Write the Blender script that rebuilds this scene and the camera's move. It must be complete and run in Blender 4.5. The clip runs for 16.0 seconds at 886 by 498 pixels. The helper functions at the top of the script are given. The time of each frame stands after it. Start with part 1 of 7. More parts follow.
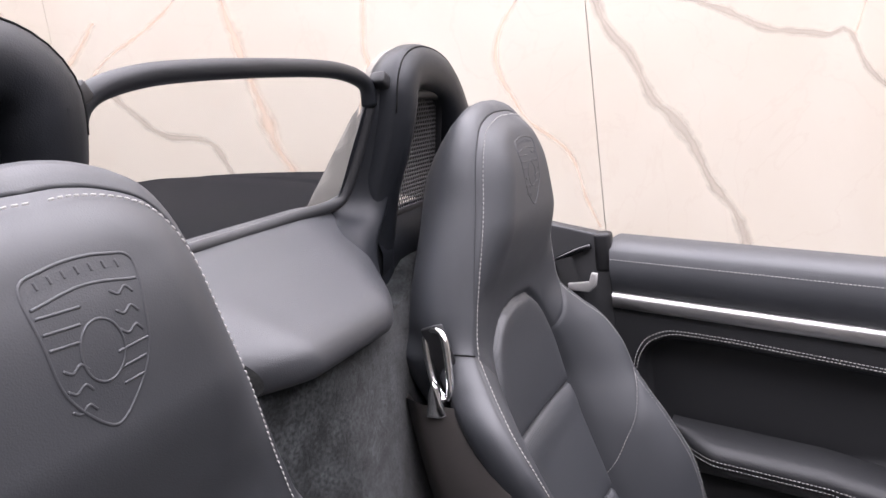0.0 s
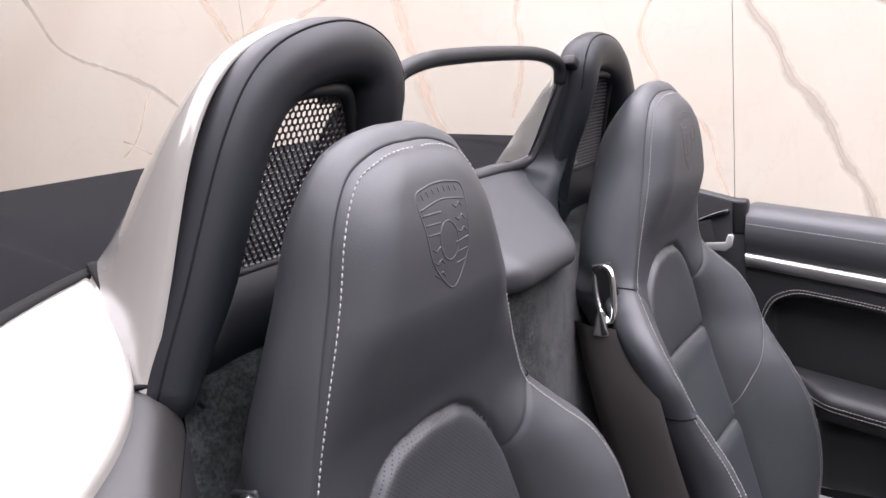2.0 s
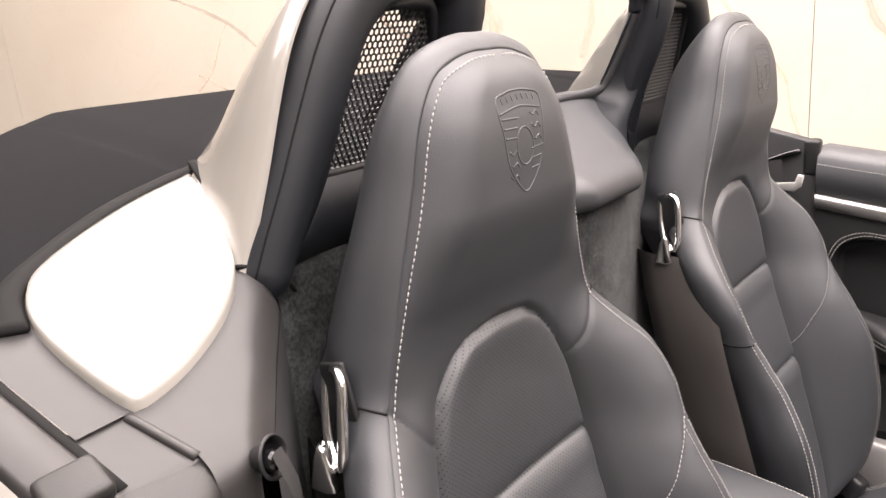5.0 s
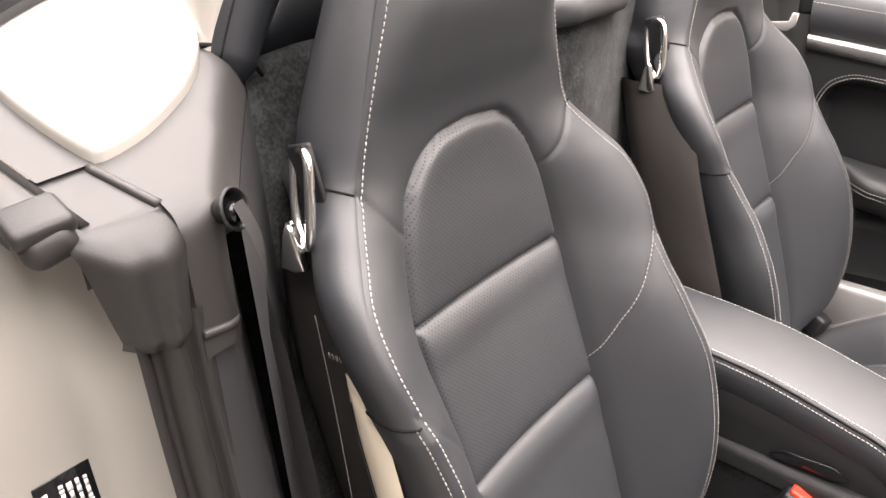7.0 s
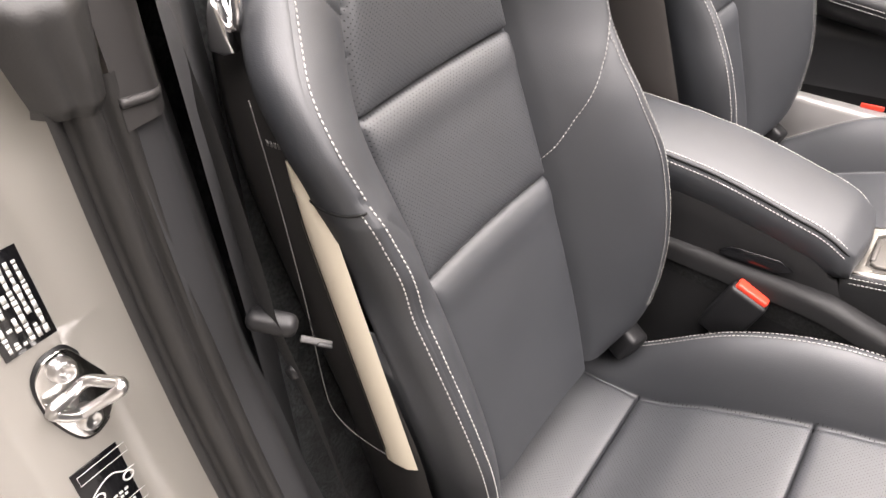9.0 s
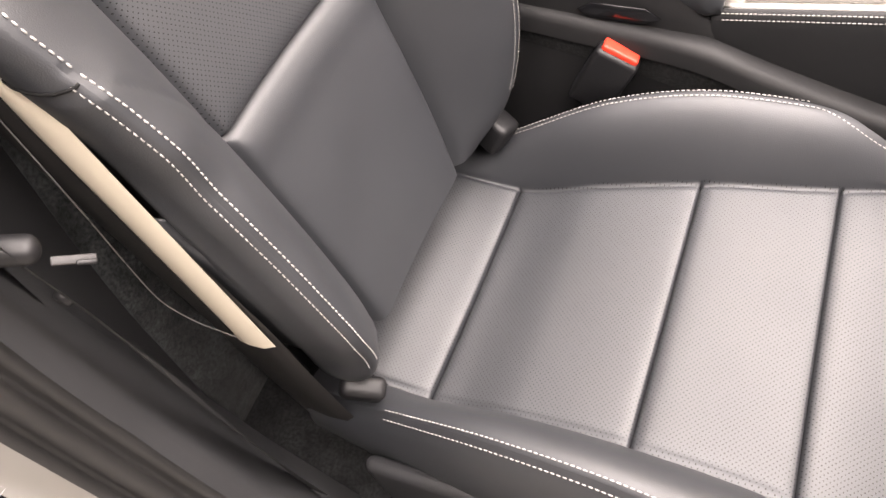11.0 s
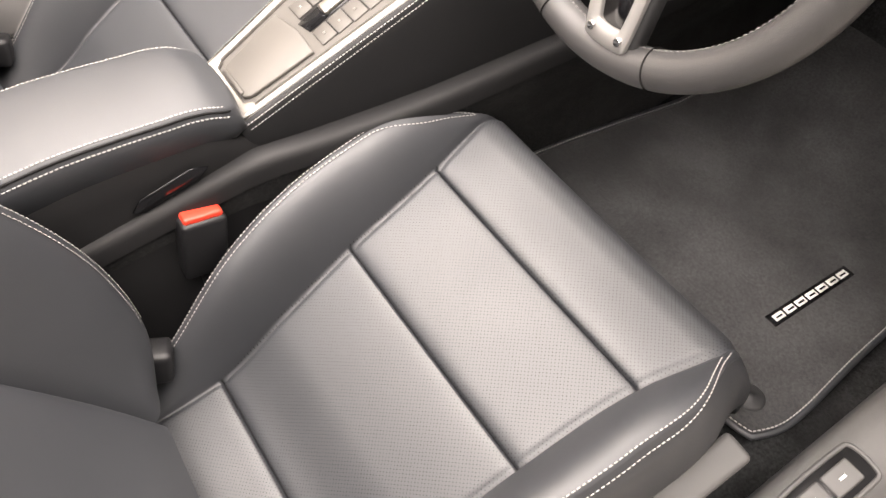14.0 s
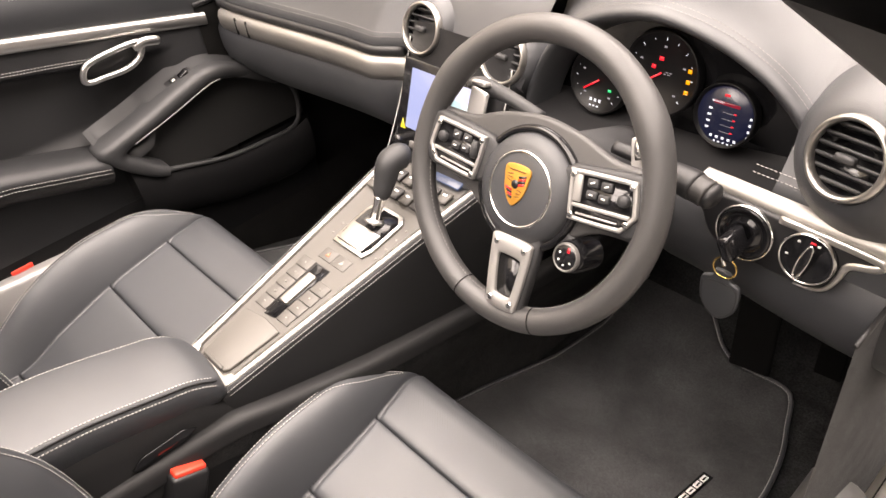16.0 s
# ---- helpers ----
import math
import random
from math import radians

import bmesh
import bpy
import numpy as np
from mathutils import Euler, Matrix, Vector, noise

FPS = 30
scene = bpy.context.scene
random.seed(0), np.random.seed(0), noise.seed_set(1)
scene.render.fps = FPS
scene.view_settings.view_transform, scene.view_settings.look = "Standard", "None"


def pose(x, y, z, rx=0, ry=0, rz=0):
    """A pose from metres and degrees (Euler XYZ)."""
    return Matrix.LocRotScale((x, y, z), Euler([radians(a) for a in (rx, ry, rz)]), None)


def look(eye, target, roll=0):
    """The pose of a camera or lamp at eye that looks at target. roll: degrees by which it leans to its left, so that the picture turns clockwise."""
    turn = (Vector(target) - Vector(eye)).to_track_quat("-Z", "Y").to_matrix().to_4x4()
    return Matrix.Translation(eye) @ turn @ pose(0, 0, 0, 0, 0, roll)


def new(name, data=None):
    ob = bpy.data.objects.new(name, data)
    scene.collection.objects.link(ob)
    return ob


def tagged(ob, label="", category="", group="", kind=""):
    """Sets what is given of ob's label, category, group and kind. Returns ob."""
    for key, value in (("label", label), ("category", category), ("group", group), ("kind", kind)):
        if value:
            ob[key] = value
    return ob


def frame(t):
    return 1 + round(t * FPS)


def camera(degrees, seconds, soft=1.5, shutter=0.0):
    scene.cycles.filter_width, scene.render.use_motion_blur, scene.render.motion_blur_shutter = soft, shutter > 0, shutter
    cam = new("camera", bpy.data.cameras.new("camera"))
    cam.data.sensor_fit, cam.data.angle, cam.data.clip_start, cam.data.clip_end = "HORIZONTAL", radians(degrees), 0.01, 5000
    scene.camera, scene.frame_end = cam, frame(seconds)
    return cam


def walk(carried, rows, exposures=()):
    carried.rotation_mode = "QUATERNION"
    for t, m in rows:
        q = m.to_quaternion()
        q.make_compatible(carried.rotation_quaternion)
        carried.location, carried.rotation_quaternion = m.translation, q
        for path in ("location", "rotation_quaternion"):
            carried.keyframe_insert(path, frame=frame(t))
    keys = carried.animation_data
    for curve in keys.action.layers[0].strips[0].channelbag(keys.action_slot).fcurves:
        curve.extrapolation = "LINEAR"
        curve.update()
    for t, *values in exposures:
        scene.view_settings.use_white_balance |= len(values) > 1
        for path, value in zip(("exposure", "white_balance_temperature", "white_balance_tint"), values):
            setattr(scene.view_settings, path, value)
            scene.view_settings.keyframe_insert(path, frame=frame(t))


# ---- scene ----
cam = camera(61.0, 16.0)
PATH = [
    (0, (0.584, 0.254, 1.299), (-1.169, -0.635, 0.93), -7.5),
    (0.5, (0.656, 0.25, 1.315), (-1.079, -0.668, 0.93), -6.8),
    (1, (0.728, 0.247, 1.323), (-0.976, -0.721, 0.92), -6.1),
    (1.5, (0.787, 0.261, 1.327), (-0.866, -0.786, 0.912), -5.9),
    (2, (0.833, 0.272, 1.326), (-0.765, -0.852, 0.9), -5.7),
    (2.5, (0.854, 0.282, 1.328), (-0.697, -0.901, 0.888), -5.5),
    (3, (0.866, 0.29, 1.331), (-0.651, -0.934, 0.883), -5.2),
    (5.5, (0.885, 0.286, 1.282), (-0.573, -0.944, 0.679), -4.3),
    (6, (0.887, 0.29, 1.267), (-0.545, -0.923, 0.574), -3.9),
    (6.5, (0.89, 0.298, 1.247), (-0.518, -0.893, 0.473), -3.8),
    (7, (0.894, 0.314, 1.227), (-0.491, -0.852, 0.376), -3.7),
    (7.5, (0.899, 0.325, 1.208), (-0.461, -0.809, 0.278), -3.5),
    (8, (0.903, 0.334, 1.196), (-0.429, -0.767, 0.188), -3.7),
    (8.5, (0.9, 0.334, 1.184), (-0.399, -0.713, 0.081), -4.1),
    (9, (0.892, 0.328, 1.169), (-0.372, -0.657, -0.027), -4.3),
    (9.5, (0.873, 0.328, 1.156), (-0.334, -0.57, -0.161), -5.1),
    (9.7, (0.866, 0.32, 1.143), (-0.332, -0.527, -0.215), -5.2),
    (11.8, (0.682, 0.344, 1.102), (-0.183, -0.181, -0.623), -23.7),
    (12, (0.669, 0.341, 1.099), (-0.182, -0.13, -0.649), -25.8),
    (12.5, (0.64, 0.305, 1.105), (-0.185, 0.043, -0.698), -27.7),
    (13, (0.632, 0.286, 1.11), (-0.214, 0.201, -0.7), -27.7),
    (13.5, (0.638, 0.273, 1.123), (-0.262, 0.399, -0.658), -23.2),
    (14, (0.677, 0.249, 1.168), (-0.319, 0.59, -0.533), -18.4),
    (14.5, (0.736, 0.208, 1.225), (-0.357, 0.754, -0.358), -13.6),
    (15, (0.778, 0.185, 1.277), (-0.389, 0.896, -0.184), -11.0),
    (15.5, (0.79, 0.144, 1.312), (-0.406, 1.002, -0.042), -9.0),
    (16, (0.81, 0.099, 1.341), (-0.403, 1.073, 0.083), -8.0),
]
walk(cam, [(t, look(e, g, r)) for t, e, g, r in PATH],
     [(0, -0.05, 5950, 22), (3.2, 0.08, 5950, 22), (5.3, 0.45, 6800, 20), (7.5, 0.79, 6700, 18), (9.7, 0.86, 6600, 17), (11.8, 1.03, 7100, 22), (13, 0.92, 7150, 20), (14, .84, 6950, 17), (16, 0.67, 7200, 19)])

# ---- world, light, exposure ----
world = bpy.data.worlds.new("world")
scene.world = world
world.use_nodes = True
wn = world.node_tree
sky = wn.nodes.new("ShaderNodeTexSky")
sky.sky_type = 'NISHITA'
sky.sun_disc = False
sky.sun_elevation, sky.sun_rotation = radians(40), radians(60)
wn.nodes["Background"].inputs["Strength"].default_value = 0.08
wn.links.new(sky.outputs[0], wn.nodes["Background"].inputs["Color"])


def ceiling_lamp(name, x, y, z, sx, sy, power, colour):
    """A long luminous panel hung in the ceiling, facing down."""
    d = bpy.data.lights.new(name, 'AREA')
    d.shape, d.size, d.size_y, d.energy, d.color = 'RECTANGLE', sx, sy, power, colour
    ob = new(name, d)
    ob.location = (x, y, z)
    return ob


ROOM_H = 3.4
WARM = (1.0, 0.965, 0.92)
for lx, ly, power in ((-0.60, -1.8, 138), (-0.92, 0.4, 131), (-1.2, 2.6, 136), (1.4, -1.8, 63), (1.3, 0.4, 91), (1.0, 2.6, 128)):
    ceiling_lamp("ceiling_panel_light", lx, ly, ROOM_H - 0.03, 1.9, 2.1, power, WARM)

# ---- helpers for things ----
ORG = {}


def thing(name, origin, label, category, group="", kind=""):
    ob = new(name)
    ob.empty_display_size = 0.05
    ob.location = origin
    ORG[ob.name] = Vector(origin)
    return tagged(ob, label, category, group, kind)


def part(name, bm, material, parent=None, label="", smooth=True, kind=""):
    """Links a bmesh, given in world coordinates, as one mesh under its thing or part."""
    me = bpy.data.meshes.new(name)
    if parent is not None:
        bmesh.ops.translate(bm, verts=bm.verts, vec=-ORG[parent.name])
    if smooth:
        for f in bm.faces:
            f.smooth = True
    bm.to_mesh(me)
    bm.free()
    me.materials.append(material)
    ob = new(name, me)
    if parent is not None:
        ob.parent = parent
        ORG[ob.name] = ORG[parent.name]
    if label or kind:
        tagged(ob, label, "", "", kind)
    return ob


def solid(name, bm, material, label, category, origin=(0, 0, 0), kind="", group="", smooth=True):
    """A one-mesh thing with its origin at the given place."""
    bmesh.ops.translate(bm, verts=bm.verts, vec=-Vector(origin))
    ob = part(name, bm, material, None, "", smooth)
    ob.location = origin
    ORG[ob.name] = Vector(origin)
    return tagged(ob, label, category, group, kind)


def grid_mesh(bm, pts, close_u=False, close_v=False, flip=False, mask=None):
    """Quads over a grid of points; mask picks the cells."""
    pts = np.asarray(pts, float)
    n, m = pts.shape[:2]
    used = {}

    def vert(i, j):
        k = (i % n, j % m)
        if k not in used:
            used[k] = bm.verts.new(pts[k])
        return used[k]

    for i in range(n if close_u else n - 1):
        for j in range(m if close_v else m - 1):
            if mask is not None and not mask[i, j]:
                continue
            q = [vert(i, j), vert(i, j + 1), vert(i + 1, j + 1), vert(i + 1, j)]
            q = q[::-1] if flip else q
            try:
                bm.faces.new(q)
            except ValueError:
                pass
    return bm


def rbox(sx, sy, sz, m=None, bevel=0.004, seg=2, bm=None):
    """A box with rounded edges, centred, at the pose m."""
    out = bmesh.new()
    bmesh.ops.create_cube(out, size=1.0)
    bmesh.ops.scale(out, verts=out.verts, vec=(sx, sy, sz))
    if bevel > 0:
        b = min(bevel, 0.49 * min(sx, sy, sz))
        bmesh.ops.bevel(out, geom=out.edges[:], offset=b, segments=seg, profile=0.5, affect='EDGES')
    if m is not None:
        bmesh.ops.transform(out, matrix=m, verts=out.verts)
    return merge(bm, out)


def merge(bm, other):
    """Adds the second bmesh to the first, or returns it where there is no first."""
    if bm is None:
        return other
    me = bpy.data.meshes.new("tmp")
    other.to_mesh(me)
    other.free()
    bm.from_mesh(me)
    bpy.data.meshes.remove(me)
    return bm


def prism(poly, depth, m=None, bevel=0.0, seg=2, bm=None):
    """A flat outline in the xy plane, thickened along z from 0 to depth, with its rims rounded."""
    out = bmesh.new()
    vs = [out.verts.new((x, y, 0)) for x, y in poly]
    f = out.faces.new(vs)
    r = bmesh.ops.extrude_face_region(out, geom=[f])
    bmesh.ops.translate(out, verts=[v for v in r["geom"] if isinstance(v, bmesh.types.BMVert)], vec=(0, 0, depth))
    bmesh.ops.recalc_face_normals(out, faces=out.faces)
    if bevel > 0:
        rim = [e for e in out.edges if abs(e.verts[0].co.z - e.verts[1].co.z) < 1e-7]
        bmesh.ops.bevel(out, geom=rim, offset=bevel, segments=seg, profile=0.5, affect='EDGES')
    if m is not None:
        bmesh.ops.transform(out, matrix=m, verts=out.verts)
    return merge(bm, out)


def lathe(profile, seg=48, m=None, bm=None):
    """A body of revolution about z from (radius, height) pairs."""
    out = bmesh.new()
    a = np.linspace(0, 2 * np.pi, seg, endpoint=False)
    pts = [[(r * np.cos(t), r * np.sin(t), h) for t in a] for r, h in profile]
    grid_mesh(out, pts, close_v=True, flip=False)
    bmesh.ops.remove_doubles(out, verts=out.verts, dist=1e-6)
    bmesh.ops.recalc_face_normals(out, faces=out.faces)
    if m is not None:
        bmesh.ops.transform(out, matrix=m, verts=out.verts)
    return merge(bm, out)


def smooth_line(points, n, closed=False):
    """A Catmull-Rom curve through the points, at n even steps of its length."""
    p = np.asarray(points, float)
    k = len(p)
    q = np.concatenate([p[-1:], p, p[:2]]) if closed else np.concatenate([2 * p[:1] - p[1:2], p, 2 * p[-1:] - p[-2:-1]])
    out = []
    for i in range(k if closed else k - 1):
        a, b, c, d = q[i:i + 4]
        for t in np.linspace(0, 1, 24, endpoint=False):
            out.append(0.5 * (2 * b + (c - a) * t + (2 * a - 5 * b + 4 * c - d) * t * t + (3 * b - a - 3 * c + d) * t ** 3))
    if not closed:
        out.append(p[-1])
    out = np.array(out + ([out[0]] if closed else []))
    s = np.r_[0, np.cumsum(np.linalg.norm(np.diff(out, axis=0), axis=1))]
    at = np.linspace(0, s[-1], n, endpoint=not closed)
    return np.stack([np.interp(at, s, out[:, c]) for c in range(out.shape[1])], 1)


def tube(points, radius, seg=12, closed=False, flat=1.0, up=(0, 0, 1), bm=None, caps=True):
    """A round or flattened bar along a line; radius may be one number or one for each point."""
    p = np.asarray(points, float)
    n = len(p)
    r = np.full(n, radius) if np.isscalar(radius) else np.asarray(radius, float)
    tan = np.roll(p, -1, 0) - np.roll(p, 1, 0) if closed else np.gradient(p, axis=0)
    tan /= np.linalg.norm(tan, axis=1)[:, None] + 1e-12
    up = np.asarray(up, float)
    side = np.cross(tan, up)
    side /= np.linalg.norm(side, axis=1)[:, None] + 1e-9
    top = np.cross(side, tan)
    a = np.linspace(0, 2 * np.pi, seg, endpoint=False)
    ring = p[:, None] + r[:, None, None] * (side[:, None] * np.cos(a)[None, :, None] + flat * top[:, None] * np.sin(a)[None, :, None])
    out = bmesh.new()
    grid_mesh(out, ring, close_u=closed, close_v=True)
    if caps and not closed:
        out.verts.ensure_lookup_table()
        for row in (ring[0], ring[-1]):
            near = [min(out.verts, key=lambda v, c=c: (v.co - Vector(c)).length_squared) for c in row]
            if len(set(near)) == seg:
                out.faces.new(near)
    bmesh.ops.recalc_face_normals(out, faces=out.faces)
    return merge(bm, out)


def stitches(points, ups, pitch=0.0055, length=0.0040, r=0.00062, bm=None):
    """A row of short thread loops along a line, each a small rounded bar."""
    p, u = np.asarray(points, float), np.asarray(ups, float)
    s = np.r_[0, np.cumsum(np.linalg.norm(np.diff(p, axis=0), axis=1))]
    verts, faces = [], []
    for k in range(int(s[-1] / pitch)):
        a = (k + 0.5) * pitch
        at = [np.array([np.interp(a + d, s, p[:, c]) for c in range(3)]) for d in (-length / 2, length / 2)]
        up = np.array([np.interp(a, s, u[:, c]) for c in range(3)])
        up /= np.linalg.norm(up) + 1e-9
        t = at[1] - at[0]
        ln = np.linalg.norm(t)
        if ln < 1e-5:
            continue
        t /= ln
        sd = np.cross(t, up)
        sd /= np.linalg.norm(sd) + 1e-9
        b = len(verts)
        for f, rr, lift in ((0, 0.35, -0.6), (0.2, 1, 0.35), (0.8, 1, 0.35), (1, 0.35, -0.6)):
            c = at[0] + t * ln * f + up * r * lift
            for x, z in ((1, 0), (0.5, 0.8), (-0.5, 0.8), (-1, 0)):
                verts.append(c + sd * x * r * rr * 1.15 + up * z * r * rr)
        for i in range(3):
            for j in range(3):
                faces.append((b + 4 * i + j, b + 4 * i + j + 1, b + 4 * i + j + 5, b + 4 * i + j + 4))
    me = bpy.data.meshes.new("tmp")
    me.from_pydata([tuple(v) for v in verts], [], faces)
    bm = bm or bmesh.new()
    bm.from_mesh(me)
    bpy.data.meshes.remove(me)
    return bm


def keys(x, table):
    """A smooth function through (x, value) pairs."""
    t = np.array(table, float)
    xs, ys = t[:, 0], t[:, 1]
    m = np.gradient(ys, xs)
    d = np.diff(ys) / np.diff(xs)
    for i in range(len(d)):
        if i and d[i - 1] * d[i] <= 0:
            m[i] = 0
    x = np.clip(np.asarray(x, float), xs[0], xs[-1])
    i = np.clip(np.searchsorted(xs, x) - 1, 0, len(xs) - 2)
    h = xs[i + 1] - xs[i]
    u = (x - xs[i]) / h
    return ((1 + 2 * u) * (1 - u) ** 2 * ys[i] + u * (1 - u) ** 2 * h * m[i] + u * u * (3 - 2 * u) * ys[i + 1] + u * u * (u - 1) * h * m[i + 1])


# ---- materials ----
def node_mat(name, base, rough=0.5, metal=0.0, spec=0.5, grain=0.0, grain_scale=800.0, grain_kind="noise", vary=0.08, vary_scale=9.0,
             rough_vary=0.06, coat=0.0, sheen=0.0, ior=1.5, pile=0.0):
    """A surface with a base colour that drifts at a large scale, a fine grain in relief and an uneven gloss."""
    m = bpy.data.materials.new(name)
    m.use_nodes = True
    nt = m.node_tree
    b = nt.nodes["Principled BSDF"]
    tc = nt.nodes.new("ShaderNodeTexCoord")
    big = nt.nodes.new("ShaderNodeTexNoise")
    big.inputs["Scale"].default_value, big.inputs["Detail"].default_value = vary_scale, 5.0
    nt.links.new(tc.outputs["Object"], big.inputs["Vector"])
    mix = nt.nodes.new("ShaderNodeMix")
    mix.data_type = 'RGBA'
    mix.inputs["A"].default_value = (*[c * (1 - vary) for c in base], 1)
    mix.inputs["B"].default_value = (*[min(1, c * (1 + vary)) for c in base], 1)
    nt.links.new(big.outputs["Fac"], mix.inputs["Factor"])
    colour = mix.outputs["Result"]
    if pile > 0:
        # tufts of a carpet: clumps of lighter and darker fibre, and a nap brushed in patches
        nap = nt.nodes.new("ShaderNodeMapRange")
        nap.inputs["From Min"].default_value, nap.inputs["From Max"].default_value = 0.32, 0.68
        nt.links.new(big.outputs["Fac"], nap.inputs["Value"])
        nt.links.new(nap.outputs[0], mix.inputs["Factor"])
        tuft = nt.nodes.new("ShaderNodeTexNoise")
        tuft.inputs["Scale"].default_value, tuft.inputs["Detail"].default_value = 260.0, 4.0
        nt.links.new(tc.outputs["Object"], tuft.inputs["Vector"])
        rng = nt.nodes.new("ShaderNodeMapRange")
        rng.inputs["From Min"].default_value, rng.inputs["From Max"].default_value = 0.32, 0.68
        rng.inputs["To Min"].default_value, rng.inputs["To Max"].default_value = 1 - pile, 1 + pile
        nt.links.new(tuft.outputs["Fac"], rng.inputs["Value"])
        mul = nt.nodes.new("ShaderNodeVectorMath")
        mul.operation = 'SCALE'
        nt.links.new(colour, mul.inputs[0])
        nt.links.new(rng.outputs[0], mul.inputs["Scale"])
        colour = mul.outputs[0]
    nt.links.new(colour, b.inputs["Base Color"])
    rr = nt.nodes.new("ShaderNodeMapRange")
    rr.inputs["To Min"].default_value, rr.inputs["To Max"].default_value = rough - rough_vary, rough + rough_vary
    nt.links.new(big.outputs["Fac"], rr.inputs["Value"])
    nt.links.new(rr.outputs[0], b.inputs["Roughness"])
    b.inputs["Metallic"].default_value = metal
    b.inputs["Specular IOR Level"].default_value = spec
    b.inputs["IOR"].default_value = ior
    b.inputs["Coat Weight"].default_value = coat
    b.inputs["Sheen Weight"].default_value = sheen
    if grain > 0:
        if grain_kind == "leather":
            g = nt.nodes.new("ShaderNodeTexVoronoi")
            g.feature = 'SMOOTH_F1'
            out = g.outputs["Distance"]
        else:
            g = nt.nodes.new("ShaderNodeTexNoise")
            g.inputs["Detail"].default_value = 3.0
            out = g.outputs["Fac"]
        g.inputs["Scale"].default_value = grain_scale
        nt.links.new(tc.outputs["Object"], g.inputs["Vector"])
        bp = nt.nodes.new("ShaderNodeBump")
        bp.inputs["Strength"].default_value, bp.inputs["Distance"].default_value = grain, 0.0006
        nt.links.new(out, bp.inputs["Height"])
        nt.links.new(bp.outputs[0], b.inputs["Normal"])
    return m


def perforate(m, axes, pitch=0.0052, hole=0.0006):
    """Punches a diagonal grid of dark pinholes into a leather."""
    nt = m.node_tree
    b = nt.nodes["Principled BSDF"]
    tc = nt.nodes.new("ShaderNodeTexCoord")
    sep = nt.nodes.new("ShaderNodeSeparateXYZ")
    nt.links.new(tc.outputs["Object"], sep.inputs[0])

    def op(kind, a, c, clamp=False):
        n = nt.nodes.new("ShaderNodeMath")
        n.operation, n.use_clamp = kind, clamp
        for i, v in enumerate((a, c)):
            if v is None:
                continue
            if isinstance(v, float):
                n.inputs[i].default_value = v
            else:
                nt.links.new(v, n.inputs[i])
        return n.outputs[0]

    p, q = sep.outputs[axes[0]], sep.outputs[axes[1]]
    u = op('ADD', op('MULTIPLY', p, 1 / pitch), op('MULTIPLY', q, 1 / pitch))
    v = op('SUBTRACT', op('MULTIPLY', p, 1 / pitch), op('MULTIPLY', q, 1 / pitch))
    du = op('SUBTRACT', op('FRACT', op('ADD', u, 500.0), None), 0.5)
    dv = op('SUBTRACT', op('FRACT', op('ADD', v, 500.0), None), 0.5)
    d = op('SQRT', op('ADD', op('MULTIPLY', du, du), op('MULTIPLY', dv, dv)), None)
    inside = op('LESS_THAN', d, hole / pitch * 1.2)
    mix = nt.nodes.new("ShaderNodeMix")
    mix.data_type = 'RGBA'
    old = b.inputs["Base Color"].links[0].from_socket
    nt.links.new(old, mix.inputs["A"])
    mix.inputs["B"].default_value = (0.004, 0.004, 0.004, 1)
    nt.links.new(inside, mix.inputs["Factor"])
    nt.links.new(mix.outputs["Result"], b.inputs["Base Color"])
    s = op('SUBTRACT', 1.0, op('MULTIPLY', inside, 0.7))
    nt.links.new(s, b.inputs["Specular IOR Level"])
    return m


def lamp_mat(name, colour, strength):
    m = bpy.data.materials.new(name)
    m.use_nodes = True
    b = m.node_tree.nodes["Principled BSDF"]
    b.inputs["Base Color"].default_value = (0.01, 0.01, 0.01, 1)
    b.inputs["Emission Color"].default_value = (*colour, 1)
    b.inputs["Emission Strength"].default_value = strength
    b.inputs["Roughness"].default_value = 0.25
    return m


LEATHER = node_mat("black_leather", (0.0165, 0.0188, 0.0232), 0.585, spec=0.9, ior=1.55, grain=0.2, grain_scale=1100, grain_kind="leather", vary=0.15, vary_scale=14)
LEATHER_PERF_BACK = perforate(node_mat("perforated_leather_back", (0.0165, 0.0188, 0.0232), 0.585, spec=0.9, ior=1.55, grain=0.2, grain_scale=1100, grain_kind="leather", vary=0.15, vary_scale=14), ("X", "Z"))
LEATHER_PERF_SEAT = perforate(node_mat("perforated_leather_seat", (0.0165, 0.0188, 0.0232), 0.585, spec=0.9, ior=1.55, grain=0.2, grain_scale=1100, grain_kind="leather", vary=0.15, vary_scale=14), ("X", "Y"))
DASH_LEATHER = node_mat("dash_leather", (0.026, 0.0275, 0.031), 0.52, spec=0.8, grain=0.4, grain_scale=1100, grain_kind="leather", vary=0.1)
HOOP_SKIN = node_mat("hoop_skin", (0.009, 0.0105, 0.0135), 0.48, spec=0.42, grain=0.2, grain_scale=1100, grain_kind="leather", vary=0.1)
THREAD = node_mat("pale_thread", (0.36, 0.353, 0.34), 0.75, spec=0.2, grain=0.3, grain_scale=3000)
SEAM = node_mat("seam_shadow_thread", (0.01, 0.01, 0.01), 0.8, spec=0.15)
PLASTIC = node_mat("soft_black_plastic", (0.026, 0.0265, 0.028), 0.55, grain=0.25, grain_scale=1500, vary=0.1)
